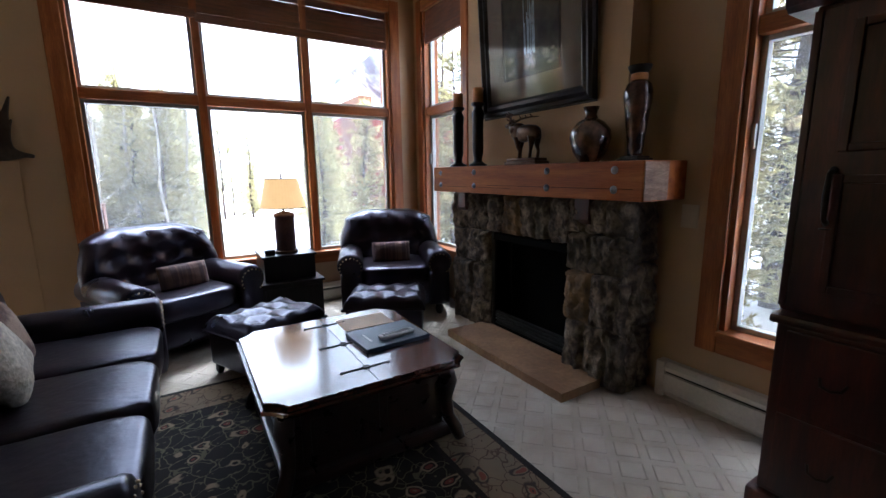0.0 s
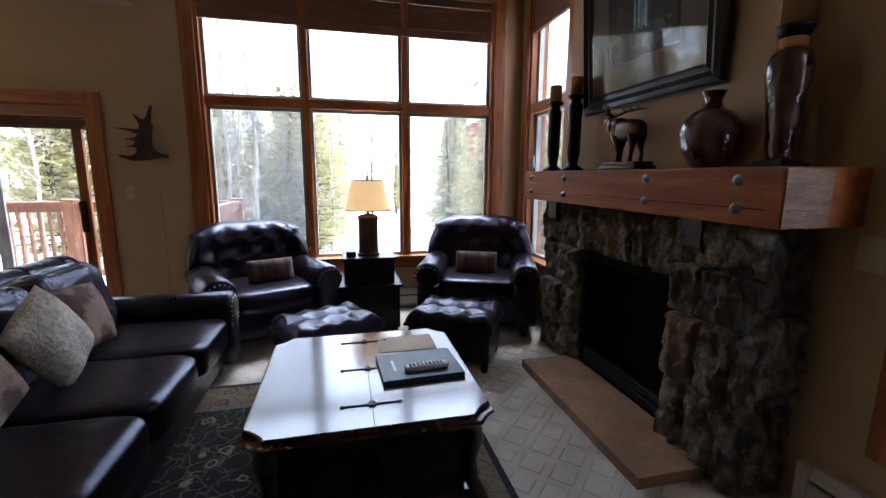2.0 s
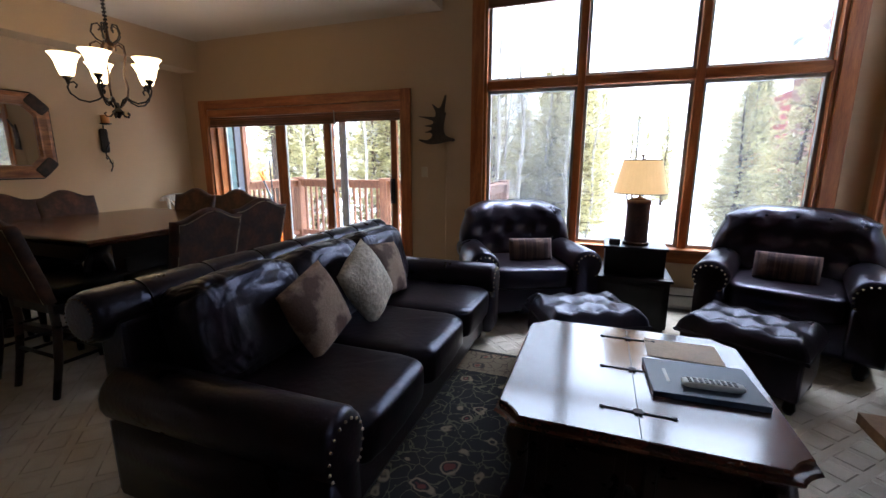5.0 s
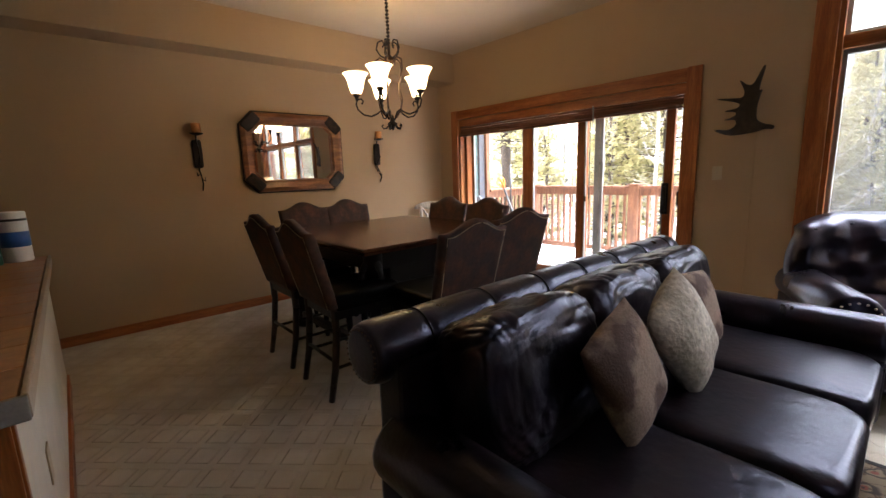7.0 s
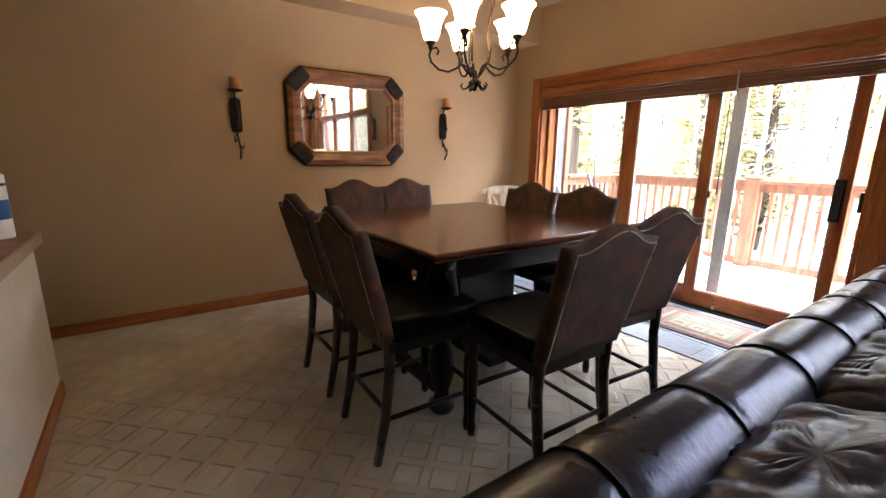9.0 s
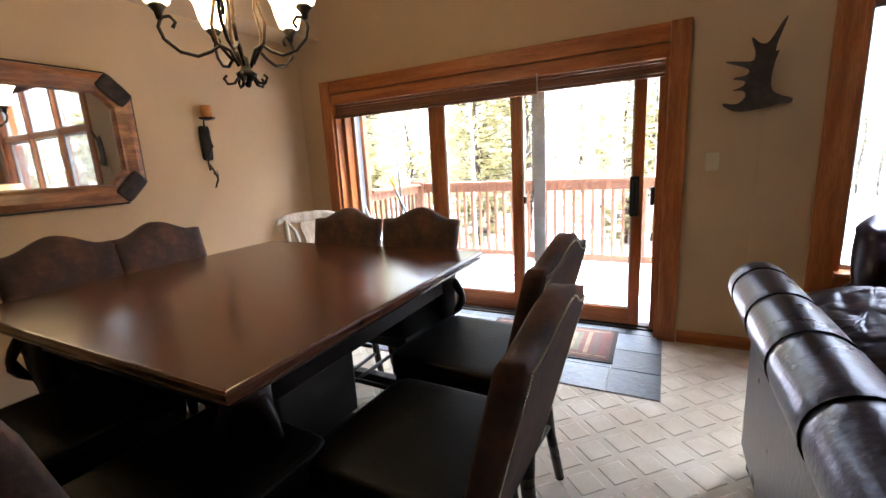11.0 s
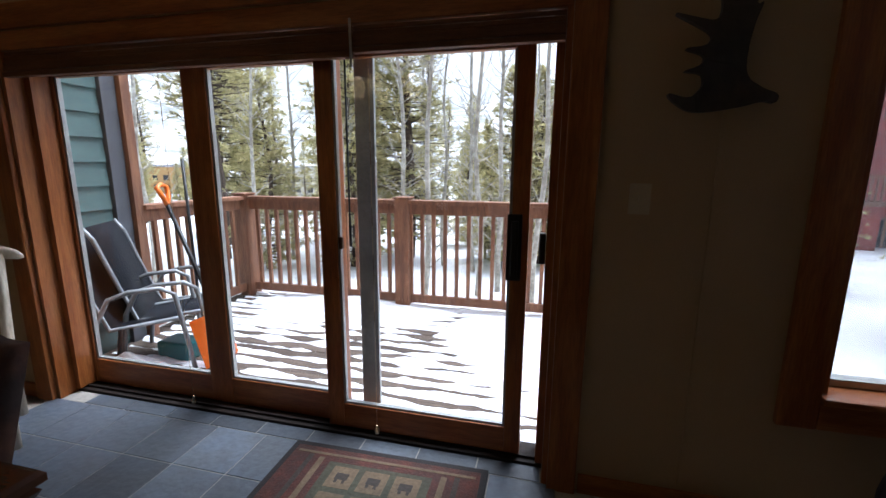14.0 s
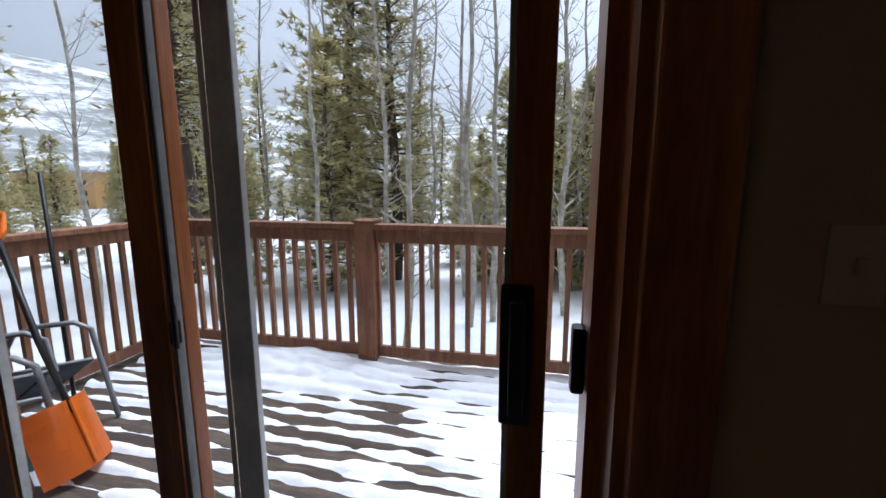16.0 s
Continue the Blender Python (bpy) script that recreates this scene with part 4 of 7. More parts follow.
def picture():
    """Large framed landscape, leaning out from its hook."""
    w, h = 1.22, 1.30
    t = thing("framed_picture", "large dark framed waterfall painting behind glass", "picture", Matrix.Translation((2.905, 2.915, 1.895)) @ pose(0, 0, 0, 0, -4, 0))
    bm = bmesh.new()
    prof = [(0.0, 0.012), (0.028, 0.02), (0.04, 0.045), (0.022, 0.075), (0.03, 0.10), (0.016, 0.118), (0.0, 0.118)]
    rings = []
    for d, inset in [(0.0, 0.0)] + prof:
        rings.append([bm.verts.new((-d, y, z)) for y, z in ((-w / 2 + inset, inset), (w / 2 - inset, inset), (w / 2 - inset, h - inset), (-w / 2 + inset, h - inset))])
    for a, b in zip(rings, rings[1:]):
        for k in range(4):
            bm.faces.new((a[k], a[(k + 1) % 4], b[(k + 1) % 4], b[k]))
    part("frame", bm, M_BLACKWOOD, t, "dark carved wooden frame")
    part("mat_board", boxes((-0.008, -0.002, -w / 2 + 0.115, w / 2 - 0.115, 0.115, h - 0.115)), M_MAT_BOARD, t)
    part("inner_frame", boxes((-0.012, -0.0085, -0.31, -0.29, 0.27, 0.95), (-0.012, -0.0085, 0.29, 0.31, 0.27, 0.95), (-0.012, -0.0085, -0.29, 0.29, 0.27, 0.29), (-0.012, -0.0085, -0.29, 0.29, 0.93, 0.95)), M_BLACKWOOD, t)
    cv = part("painting", boxes((-0.0105, -0.0085, -0.289, 0.289, 0.291, 0.929)), picture_material(), t, "dark painted forest gorge")
    bm = bmesh.new()
    rng = random.Random(8)
    for k in range(16):
        y = -0.06 + 0.12 * rng.random()
        z = 0.42 + 0.02 * rng.random()
        box(bm, -0.0118 - 0.0002 * k / 16, -0.0107, y, y + 0.005 + 0.008 * rng.random(), z, 0.62 + 0.2 * rng.random())
    part("waterfall", bm, material("pale_blue_paint", (0.34, 0.46, 0.58), 0.6, vary=0.2, scale=12, bump=0.05), cv, "pale painted waterfall")
    rock = material("grey_rock_paint", (0.13, 0.125, 0.11), 0.6, vary=0.25, scale=20, bump=0.05)
    for k in range(22):
        y, z, q = rng.uniform(-0.24, 0.24), rng.uniform(0.32, 0.45), rng.uniform(0.012, 0.04)
        bm = bmesh.new()
        bmesh.ops.create_circle(bm, cap_ends=True, segments=9, radius=q, matrix=pose(-0.0112 - 0.00003 * k, y, z, 0, 90, 0) @ Matrix.Diagonal((0.6, 1, 1, 1)))
        part("painted_rock", bm, rock, cv)
    g = part("glazing", boxes((-0.018, -0.016, -w / 2 + 0.112, w / 2 - 0.112, 0.112, h - 0.112)), M_GLASS, t)


picture()
tagged(part("wall_plate", boxes((EAST - 0.006, EAST, 1.70, 1.80, 1.10, 1.24), bevel=0.003), M_ALMOND), "almond plastic wall plate beside the mantel", "switch plate")


# ---- sitting area ----
def roll_arm(bm, x0, x1, y0, y1, z0, top, over=0.03):
    """Arm with a rolled top; the roll bulges outwards on both sides."""
    w = (x1 - x0) / 2
    cx, r = (x0 + x1) / 2, w + over
    out = [(x0, z0), (x1, z0), (x1, top - 2 * r + 0.03)]
    for k in range(15):
        a = -0.9 + (math.pi + 1.8) * k / 14
        out.append((cx + r * math.cos(a), top - r + r * math.sin(a)))
    out.append((x0, top - 2 * r + 0.03))
    ys = [y0, y0 + 0.012, y0 + 0.03, (y0 + y1) / 2, y1 - 0.02, y1]
    ss = [0.86, 0.96, 1.0, 1.0, 1.0, 0.95]
    mid = Vector((cx, (z0 + top) / 2))
    rings = []
    for y, s in zip(ys, ss):
        rings.append([bm.verts.new((mid.x + (p[0] - mid.x) * s, y, mid.y + (p[1] - mid.y) * s)) for p in out])
    n = len(out)
    for a, b in zip(rings, rings[1:]):
        for k in range(n):
            bm.faces.new((a[k], a[(k + 1) % n], b[(k + 1) % n], b[k]))
    bm.faces.new(rings[0])
    bm.faces.new(list(reversed(rings[-1])))
    return [(mid.x + (p[0] - mid.x) * 0.82, y0 + 0.001, mid.y + (p[1] - mid.y) * 0.86) for p in out[2:-1]]


def tuft(u, v, nu, nv, depth):
    """Dimples in a diamond lattice."""
    d = 9.0
    near = None
    for j in range(nv):
        for i in range(nu + 1):
            bu = (i + (0.5 if j % 2 else 0.0)) / nu
            bv = (j + 0.55) / nv
            if 0.03 < bu < 0.97:
                q = math.hypot((u - bu) * nu, (v - bv) * nv * 0.9)
                if q < d:
                    d = q
    return depth * min(1.0, d * 1.55) ** 0.6


def club_chair(m):
    c = thing("tufted_armchair", "dark brown leather club armchair with a button-tufted back", "armchair", m, "leather armchairs by the window")
    part("base", boxes((-0.42, 0.42, -0.36, 0.38, 0.09, 0.33), bevel=0.03), M_LEATHER, c)
    part("seat_cushion", cushion(bmesh.new(), 0, -0.07, 0.395, 0.60, 0.70, 0.19, 0.3, 32, 14, 0.006), M_LEATHER2, c, smooth=True)
    for s in (-1, 1):
        bm = bmesh.new()
        rim = roll_arm(bm, s * 0.38 - 0.085, s * 0.38 + 0.085, -0.44, 0.34, 0.10, 0.63, 0.025)
        a = part("arm", bm, M_LEATHER, c, smooth=True)
        n = len(rim)
        pts = []
        for p, q in zip(rim, rim[1:]):
            steps = max(1, int(math.dist(p, q) / 0.022))
            for k in range(steps):
                pts.append([p[i] + (q[i] - p[i]) * k / steps for i in range(3)])
        tagged(part("nailhead_trim", studs(bmesh.new(), pts, 0.0065), M_BRASS, a, "brass nailheads round the arm front", smooth=True), kind="stuff")
    # back: tufted front, smooth rear
    bm = bmesh.new()
    W, H = 0.93, 0.62

    def shape(u, v):
        x = (u - 0.5) * W * (0.86 + 0.14 * math.sin(math.pi * min(1, v * 1.1)) + 0.05 * v)
        edge = 1 - 0.42 * max(0, abs(u - 0.5) * 2 - 0.42) ** 2.0 * v
        z = 0.34 + H * v * edge
        return x, z
    def front(u, v):
        x, z = shape(u, v)
        e = max(0.0, min(1.0, min(u, 1 - u, (1 - v) * 0.8) / 0.10)) ** 0.5
        y = 0.20 + 0.13 * v - 0.14 * (abs(u - 0.5) * 2) ** 2.5 * (1 - 0.3 * v)
        return Vector((x, y + 0.10 * (1 - e) - tuft(u, v, 5, 4, 0.05) * e, z + 0.0))
    def rear(u, v):
        x, z = shape(u, v)
        e = max(0.0, min(1.0, min(u, 1 - u, (1 - v) * 0.8) / 0.10)) ** 0.5
        y = 0.20 + 0.13 * v - 0.14 * (abs(u - 0.5) * 2) ** 2.5 * (1 - 0.3 * v)
        return Vector((x, y + 0.10 + 0.08 * e, z))
    sheet(bm, 44, 36, front)
    sheet(bm, 44, 36, lambda u, v: rear(1 - u, v))
    bmesh.ops.remove_doubles(bm, verts=bm.verts, dist=0.002)
    bk = part("backrest", bm, M_LEATHER, c, smooth=True)
    button = None
    for j in range(4):
        for i in range(6):
            bu, bv = (i + (0.5 if j % 2 else 0.0)) / 5, (j + 0.55) / 4
            if 0.05 < bu < 0.95:
                p = front(bu, bv)
                at = Matrix.Translation((p.x, p.y - 0.004, p.z))
                if button is None:
                    first_button = part("button", cushion(bmesh.new(), 0, 0, 0, 0.026, 0.014, 0.026, 0.9, 8, 6), M_LEATHER, bk, smooth=True)
                    first_button.matrix_basis = at
                    button = first_button.data
                else:
                    shared("button", button, bk, at)
    for x, y in ((-0.38, -0.38), (0.38, -0.38), (-0.36, 0.32), (0.36, 0.32)):
        part("leg", lathe(bmesh.new(), [(0.022, 0), (0.034, 0.03), (0.038, 0.06), (0.028, 0.09), (0.028, 0.1)], 12, (x, y, 0)), M_BLACKWOOD, c, smooth=True)
    return c


def ottoman(m):
    o = thing("tufted_ottoman", "dark brown leather ottoman with a button-tufted top", "ottoman", m, "leather ottomans before the armchairs")
    w, d = 0.68, 0.54
    part("base", boxes((-w / 2 + 0.02, w / 2 - 0.02, -d / 2 + 0.02, d / 2 - 0.02, 0.08, 0.33), bevel=0.02), M_LEATHER, o)
    bm = bmesh.new()

    def top(u, v):
        e = max(0.0, min(1.0, min(u * w, (1 - u) * w, v * d, (1 - v) * d) / 0.07)) ** 0.5
        return Vector(((u - 0.5) * w, (v - 0.5) * d, 0.34 + 0.075 * e + tuft(u, v, 4, 3, 0.036) * e))
    sheet(bm, 44, 36, top)
    sheet(bm, 1, 1, lambda u, v: Vector(((0.5 - u) * w, (v - 0.5) * d, 0.325)))
    vs = [v for v in bm.verts]
    part("top_cushion", bm, M_LEATHER, o, smooth=True)
    part("welt", tube(bmesh.new(), [(-w / 2, -d / 2, 0.335), (w / 2, -d / 2, 0.335), (w / 2, d / 2, 0.335), (-w / 2, d / 2, 0.335), (-w / 2, -d / 2, 0.335)], 0.012, 6), M_LEATHER, o)
    for x in (-1, 1):
        for y in (-1, 1):
            part("leg", lathe(bmesh.new(), [(0.02, 0), (0.032, 0.03), (0.026, 0.08), (0.026, 0.09)], 12, (x * (w / 2 - 0.06), y * (d / 2 - 0.06), 0)), M_BLACKWOOD, o, smooth=True)
    return o


club_chair(pose(0.38, 4.62, 0, 0, 0, 26) @ Matrix.Diagonal((1.17, 1.08, 1.06, 1)))
club_chair(pose(2.43, 4.57, 0, 0, 0, -20) @ Matrix.Diagonal((1.17, 1.08, 1.08, 1)))
ottoman(pose(0.98, 3.70, 0.004, 0, 0, 26))
ottoman(pose(1.98, 3.73, 0, 0, 0, -30))


def pillow(name, label, at, size, turn, mat, e=0.5):
    bm = bmesh.new()
    w, d, h = size

    def f(s):
        def g(u, v):
            a, b = (u - 0.5) * 2, (v - 0.5) * 2
            k = max(0, (1 - abs(a) ** 2.4) * (1 - abs(b) ** 2.4)) ** 0.5
            pin = 1 - 0.05 * (a * a + b * b - a * a * b * b)
            return Vector((a * w / 2 * pin, s * d / 2 * k * (1 + 0.12 * noise.noise(Vector((a * 2, b * 2, w)))), b * h / 2 * pin))
        return g
    sheet(bm, 18, 18, f(-1))
    sheet(bm, 18, 18, lambda u, v: f(1)(1 - u, v))
    bmesh.ops.remove_doubles(bm, verts=bm.verts, dist=0.002)
    ob = part(name, bm, mat, smooth=True)
    ob.matrix_basis = pose(*at, *turn)
    return tagged(ob, label, "pillow", "throw pillows")


pillow("lumbar_pillow", "small striped brown lumbar pillow on an armchair", (0.47, 4.56, 0.61), (0.42, 0.12, 0.22), (-14, 0, 26), M_PLAID)
pillow("lumbar_pillow", "small striped brown lumbar pillow on an armchair", (2.38, 4.48, 0.62), (0.42, 0.12, 0.23), (-14, 0, -20), M_PLAID)


def sofa():
    s = thing("leather_sofa", "dark brown leather three-seat sofa with rolled arms", "sofa", pose(0, 0, 0))
    y0, y1 = 1.62, 3.96
    part("base", boxes((-0.76, 0.24, y0 + 0.1, y1 - 0.1, 0.08, 0.30), bevel=0.025), M_LEATHER, s)
    part("back_frame", boxes((-0.77, -0.63, y0 + 0.075, y1 - 0.075, 0.10, 0.80), bevel=0.02), M_LEATHER, s)
    bm = bmesh.new()
    n = 140
    pts, rs = [], []
    for k in range(n + 1):
        y = y0 + 0.02 + (y1 - y0 - 0.04) * k / n
        w = ((y - 1.85) / 0.326) % 1
        q = min(w, 1 - w)
        end = min(1.0, min(k, n - k) / 2.0)
        pts.append((-0.755, y, 0.815)), rs.append((0.098 + 0.006 * min(1, q * 9)) * (0.9 + 0.1 * end))
    part("back_roll", tube(bm, pts, rs, 18), M_LEATHER, s, "smooth rolled leather top rail", smooth=True)
    for k in range(7):
        y = 1.85 + 0.326 * k
        ring = [(-0.755 + 0.1015 * math.cos(a * math.pi / 12), y, 0.815 + 0.1015 * math.sin(a * math.pi / 12)) for a in range(-2, 20)]
        part("seam", tube(bmesh.new(), ring, 0.0035, 5), M_BLACKLEATHER, s, "stitched seam across the roll", smooth=True)
    for y, out in ((y0 + 0.02, -1), (y1 - 0.02, 1)):
        ring = [(-0.755 + 0.082 * math.cos(a * math.pi / 14), y + out * 0.006, 0.815 + 0.082 * math.sin(a * math.pi / 14)) for a in range(28)]
        e = part("roll_end", lathe(bmesh.new(), [(0.001, 0.0), (0.07, 0.0), (0.088, 0.004), (0.090, 0.012)], 28), M_LEATHER, s, "round scroll face with nailheads", smooth=True)
        e.matrix_basis = pose(-0.755, y + out * 0.008, 0.815, 90 * out, 0, 0)
        tagged(part("nailhead_trim", studs(bmesh.new(), ring, 0.0036, (0, out, 0)), M_BRONZE, s, "brass nailheads round the scroll", smooth=True), kind="stuff")
    step = (y1 - y0 - 0.46) / 3
    for k in range(3):
        y = y0 + 0.23 + (k + 0.5) * step
        part("seat_cushion", cushion(bmesh.new(), -0.13, y, 0.375, 0.90, step - 0.005, 0.21, 0.28, 64, 24, 0.006, k * 3.1, None, 0.004), M_LEATHER2, s, smooth=True)
        part("back_cushion", cushion(bmesh.new(), -0.52, y, 0.665, 0.30, step + 0.05, 0.50, 0.46, 168, 84, 0.012, k * 5.7 + 1, pose(0, 0, 0, 0, -14, 0).to_3x3(), 0.008), M_LEATHER2, s, "puffed wrinkled back cushion", smooth=True)
    for a, sgn in ((y0, -1), (y1 - 0.22, 1)):
        bm = bmesh.new()
        rim = roll_arm(bm, 0.02, 0.20, -0.32, 0.70, 0.09, 0.62, 0.03)
        turn = pose(0, a, 0, 0, 0, 90)
        bmesh.ops.transform(bm, matrix=turn, verts=bm.verts)
        arm = part("arm", bm, M_LEATHER, s, smooth=True)
        pts = []
        for p, q in zip(rim, rim[1:]):
            st = max(1, int(math.dist(p, q) / 0.022))
            pts += [turn @ Vector([p[i] + (q[i] - p[i]) * j / st for i in range(3)]) for j in range(st)]
        tagged(part("nailhead_trim", studs(bmesh.new(), pts, 0.0065, (1, 0, 0)), M_BRASS, arm, "brass nailheads round the arm front", smooth=True), kind="stuff")
    for x in (-0.72, 0.18):
        for y in (y0 + 0.15, y1 - 0.15):
            part("leg", lathe(bmesh.new(), [(0.022, 0), (0.036, 0.03), (0.03, 0.09), (0.03, 0.1)], 12, (x, y, 0.008)), M_BLACKWOOD, s, smooth=True)


sofa()
pillow("throw_pillow", "square patterned tan throw pillow on the sofa", (-0.27, 2.40, 0.665), (0.41, 0.14, 0.40), (-22, -14, 96), M_PATCH)
pillow("throw_pillow", "dark patterned throw pillow on the sofa", (-0.33, 3.28, 0.665), (0.40, 0.13, 0.38), (-20, 6, 88), M_PATCH)
pillow("fur_pillow", "cream fur throw pillow leaning on the sofa back", (-0.25, 2.86, 0.685), (0.40, 0.17, 0.42), (-22, -24, 98), M_FUR)


def coffee_table():
    t = thing("coffee_table", "square mahogany coffee table with scooped corners and iron strap hinges", "coffee table")
    x0, x1, y0, y1, top = 0.72, 1.72, 2.10, 3.13, 0.49

    def outline(g, r):
        pts = []
        for cx, cy, a0 in ((x0 - g, y0 - g, 0), (x1 + g, y0 - g, 90), (x1 + g, y1 + g, 180), (x0 - g, y1 + g, 270)):
            arc = []
            for k in range(7):
                a = radians(a0 + 90 - 90 * k / 6)
                b0, b1 = radians(a0 + 90), radians(a0)
                qx = math.cos(b0) + (math.cos(b1) - math.cos(b0)) * k / 6
                qy = math.sin(b0) + (math.sin(b1) - math.sin(b0)) * k / 6
                arc.append((cx + r * (0.4 * math.cos(a) + 0.6 * qx), cy + r * (0.4 * math.sin(a) + 0.6 * qy)))
            pts += arc
        return pts
    bm = bmesh.new()
    rings = [[bm.verts.new((*p, z)) for p in outline(g, r)] for g, r, z in ((-0.014, 0.085, top - 0.066), (-0.012, 0.085, top - 0.046), (0.012, 0.077, top - 0.044), (0.017, 0.074, top - 0.036), (0.012, 0.077, top - 0.026),
                                                                          (0.0, 0.083, top - 0.023), (0.0, 0.085, top - 0.004), (-0.004, 0.087, top))]
    for a, b in zip(rings, rings[1:]):
        for k in range(len(a)):
            q = (k + 1) % len(a)
            bm.faces.new((a[k], a[q], b[q], b[k]))
    bm.faces.new(rings[-1]), bm.faces.new(list(reversed(rings[0])))
    tp = part("tabletop", bm, M_COFFEETOP, t)
    part("seam", boxes((1.218, 1.2215, y0 + 0.01, y1 - 0.01, top - 0.004, top + 0.0006)), M_BLACKWOOD, tp)
    for y in (2.27, 2.62, 2.98):
        bm = boxes((1.10, 1.335, y - 0.004, y + 0.004, top + 0.001, top + 0.005), (1.205, 1.235, y - 0.016, y + 0.016, top + 0.001, top + 0.008), bevel=0.0015)
        for x in (1.095, 1.34):
            lathe(bm, [(0.010, 0), (0.010, 0.004), (0, 0.006)], 8, (x, y, top + 0.001))
        part("strap_hinge", bm, M_IRON, tp)
    part("body", boxes((x0 + 0.10, x1 - 0.10, y0 + 0.10, y1 - 0.10, 0.09, top - 0.067), bevel=0.008), M_DARKWOOD, t)
    part("plinth", boxes((x0 + 0.055, x1 - 0.055, y0 + 0.055, y1 - 0.055, 0.03, 0.089), bevel=0.018), M_DARKWOOD, t)
    for a, b in ((x0 + 0.15, x0 + 0.47), (x1 - 0.47, x1 - 0.15)):
        part("door", boxes((a, b, y0 + 0.088, y0 + 0.099, 0.13, top - 0.10), (a + 0.04, b - 0.04, y0 + 0.082, y0 + 0.088, 0.17, top - 0.14), bevel=0.004), M_DARKWOOD, t)
    for cx, sx in ((x0 + 0.085, -1), (x1 - 0.085, 1)):
        for cy, sy in ((y0 + 0.085, -1), (y1 - 0.085, 1)):
            bm = bmesh.new()
            tube(bm, [(cx, cy, top - 0.068), (cx + sx * 0.012, cy + sy * 0.012, 0.34), (cx, cy, 0.24), (cx + sx * 0.008, cy + sy * 0.008, 0.14), (cx + sx * 0.04, cy + sy * 0.04, 0.065), (cx + sx * 0.055, cy + sy * 0.055, 0.016)],
                 [0.042, 0.046, 0.034, 0.034, 0.036, 0.030], 10)
            part("leg", bm, M_DARKWOOD, t, smooth=True)
    bk = tagged(part("card", boxes((1.30, 1.62, 2.80, 3.02, 0.4905, 0.4935)), M_PAPER), "tan card lying on the coffee table", "card")
    bk.matrix_basis = pose(0, 0, 0)
    fo = thing("guest_folder", "navy ring folder lying on the coffee table", "folder", pose(1.475, 2.58, 0.4905, 0, 0, 3))
    part("cover", boxes((-0.20, 0.20, -0.155, 0.155, 0, 0.024), bevel=0.004), M_NAVY, fo)
    part("lettering_bar", boxes((-0.135, -0.122, -0.06, 0.06, 0.0242, 0.0248)), M_REMOTE, fo, "small pale title bar")
    re = thing("remote_control", "silver television remote on the folder", "remote", pose(1.505, 2.515, 0.5155, 0, 0, 4))
    part("body", cushion(bmesh.new(), 0, 0, 0.013, 0.225, 0.06, 0.026, 0.45, 24, 10), M_REMOTE, re, smooth=True)
    for i in range(9):
        for j in range(3):
            part("key", boxes((-0.09 + i * 0.02, -0.078 + i * 0.02, -0.019 + j * 0.0145, -0.009 + j * 0.0145, 0.0235, 0.0285), bevel=0.001), M_KEY, re)


coffee_table()


def area_rug():
    r = thing("area_rug", "dark floral Persian rug with a beige border", "rug")
    part("field", boxes((-0.45, 1.55, 0.75, 3.25, 0.001, 0.012)), M_RUG, r)
    part("border", boxes((-0.45, 1.55, 3.25, 3.55, 0.001, 0.0115), (-0.45, 1.55, 0.45, 0.75, 0.001, 0.0115), (1.55, 1.83, 0.45, 3.55, 0.001, 0.0115)), M_RUGBORDER, r)
    part("binding", boxes((1.83, 1.865, 0.42, 3.58, 0.001, 0.013), (-0.45, 1.83, 3.55, 3.58, 0.001, 0.013), (1.52, 1.55, 0.75, 3.25, 0.0115, 0.0128)), M_RUGEDGE, r)


area_rug()


def side_table():
    t = thing("step_end_table", "dark two-step wooden end table between the armchairs", "end table")
    part("lower_body", boxes((1.05, 1.62, 4.44, 4.98, 0.03, 0.43), bevel=0.006), M_BLACKWOOD, t)
    part("lower_top", boxes((1.03, 1.64, 4.42, 5.0, 0.431, 0.455), bevel=0.006), M_BLACKWOOD, t)
    part("plinth", boxes((1.07, 1.60, 4.46, 4.96, 0, 0.029)), M_BLACKWOOD, t)
    part("upper_body", boxes((1.11, 1.58, 4.52, 4.98, 0.456, 0.675), bevel=0.006), M_BLACKWOOD, t)
    part("upper_top", boxes((1.095, 1.595, 4.50, 5.0, 0.676, 0.70), bevel=0.006), M_BLACKWOOD, t)
    part("drawer", boxes((1.09, 1.58, 4.430, 4.4395, 0.08, 0.40), bevel=0.003), M_BLACKWOOD, t)


side_table()


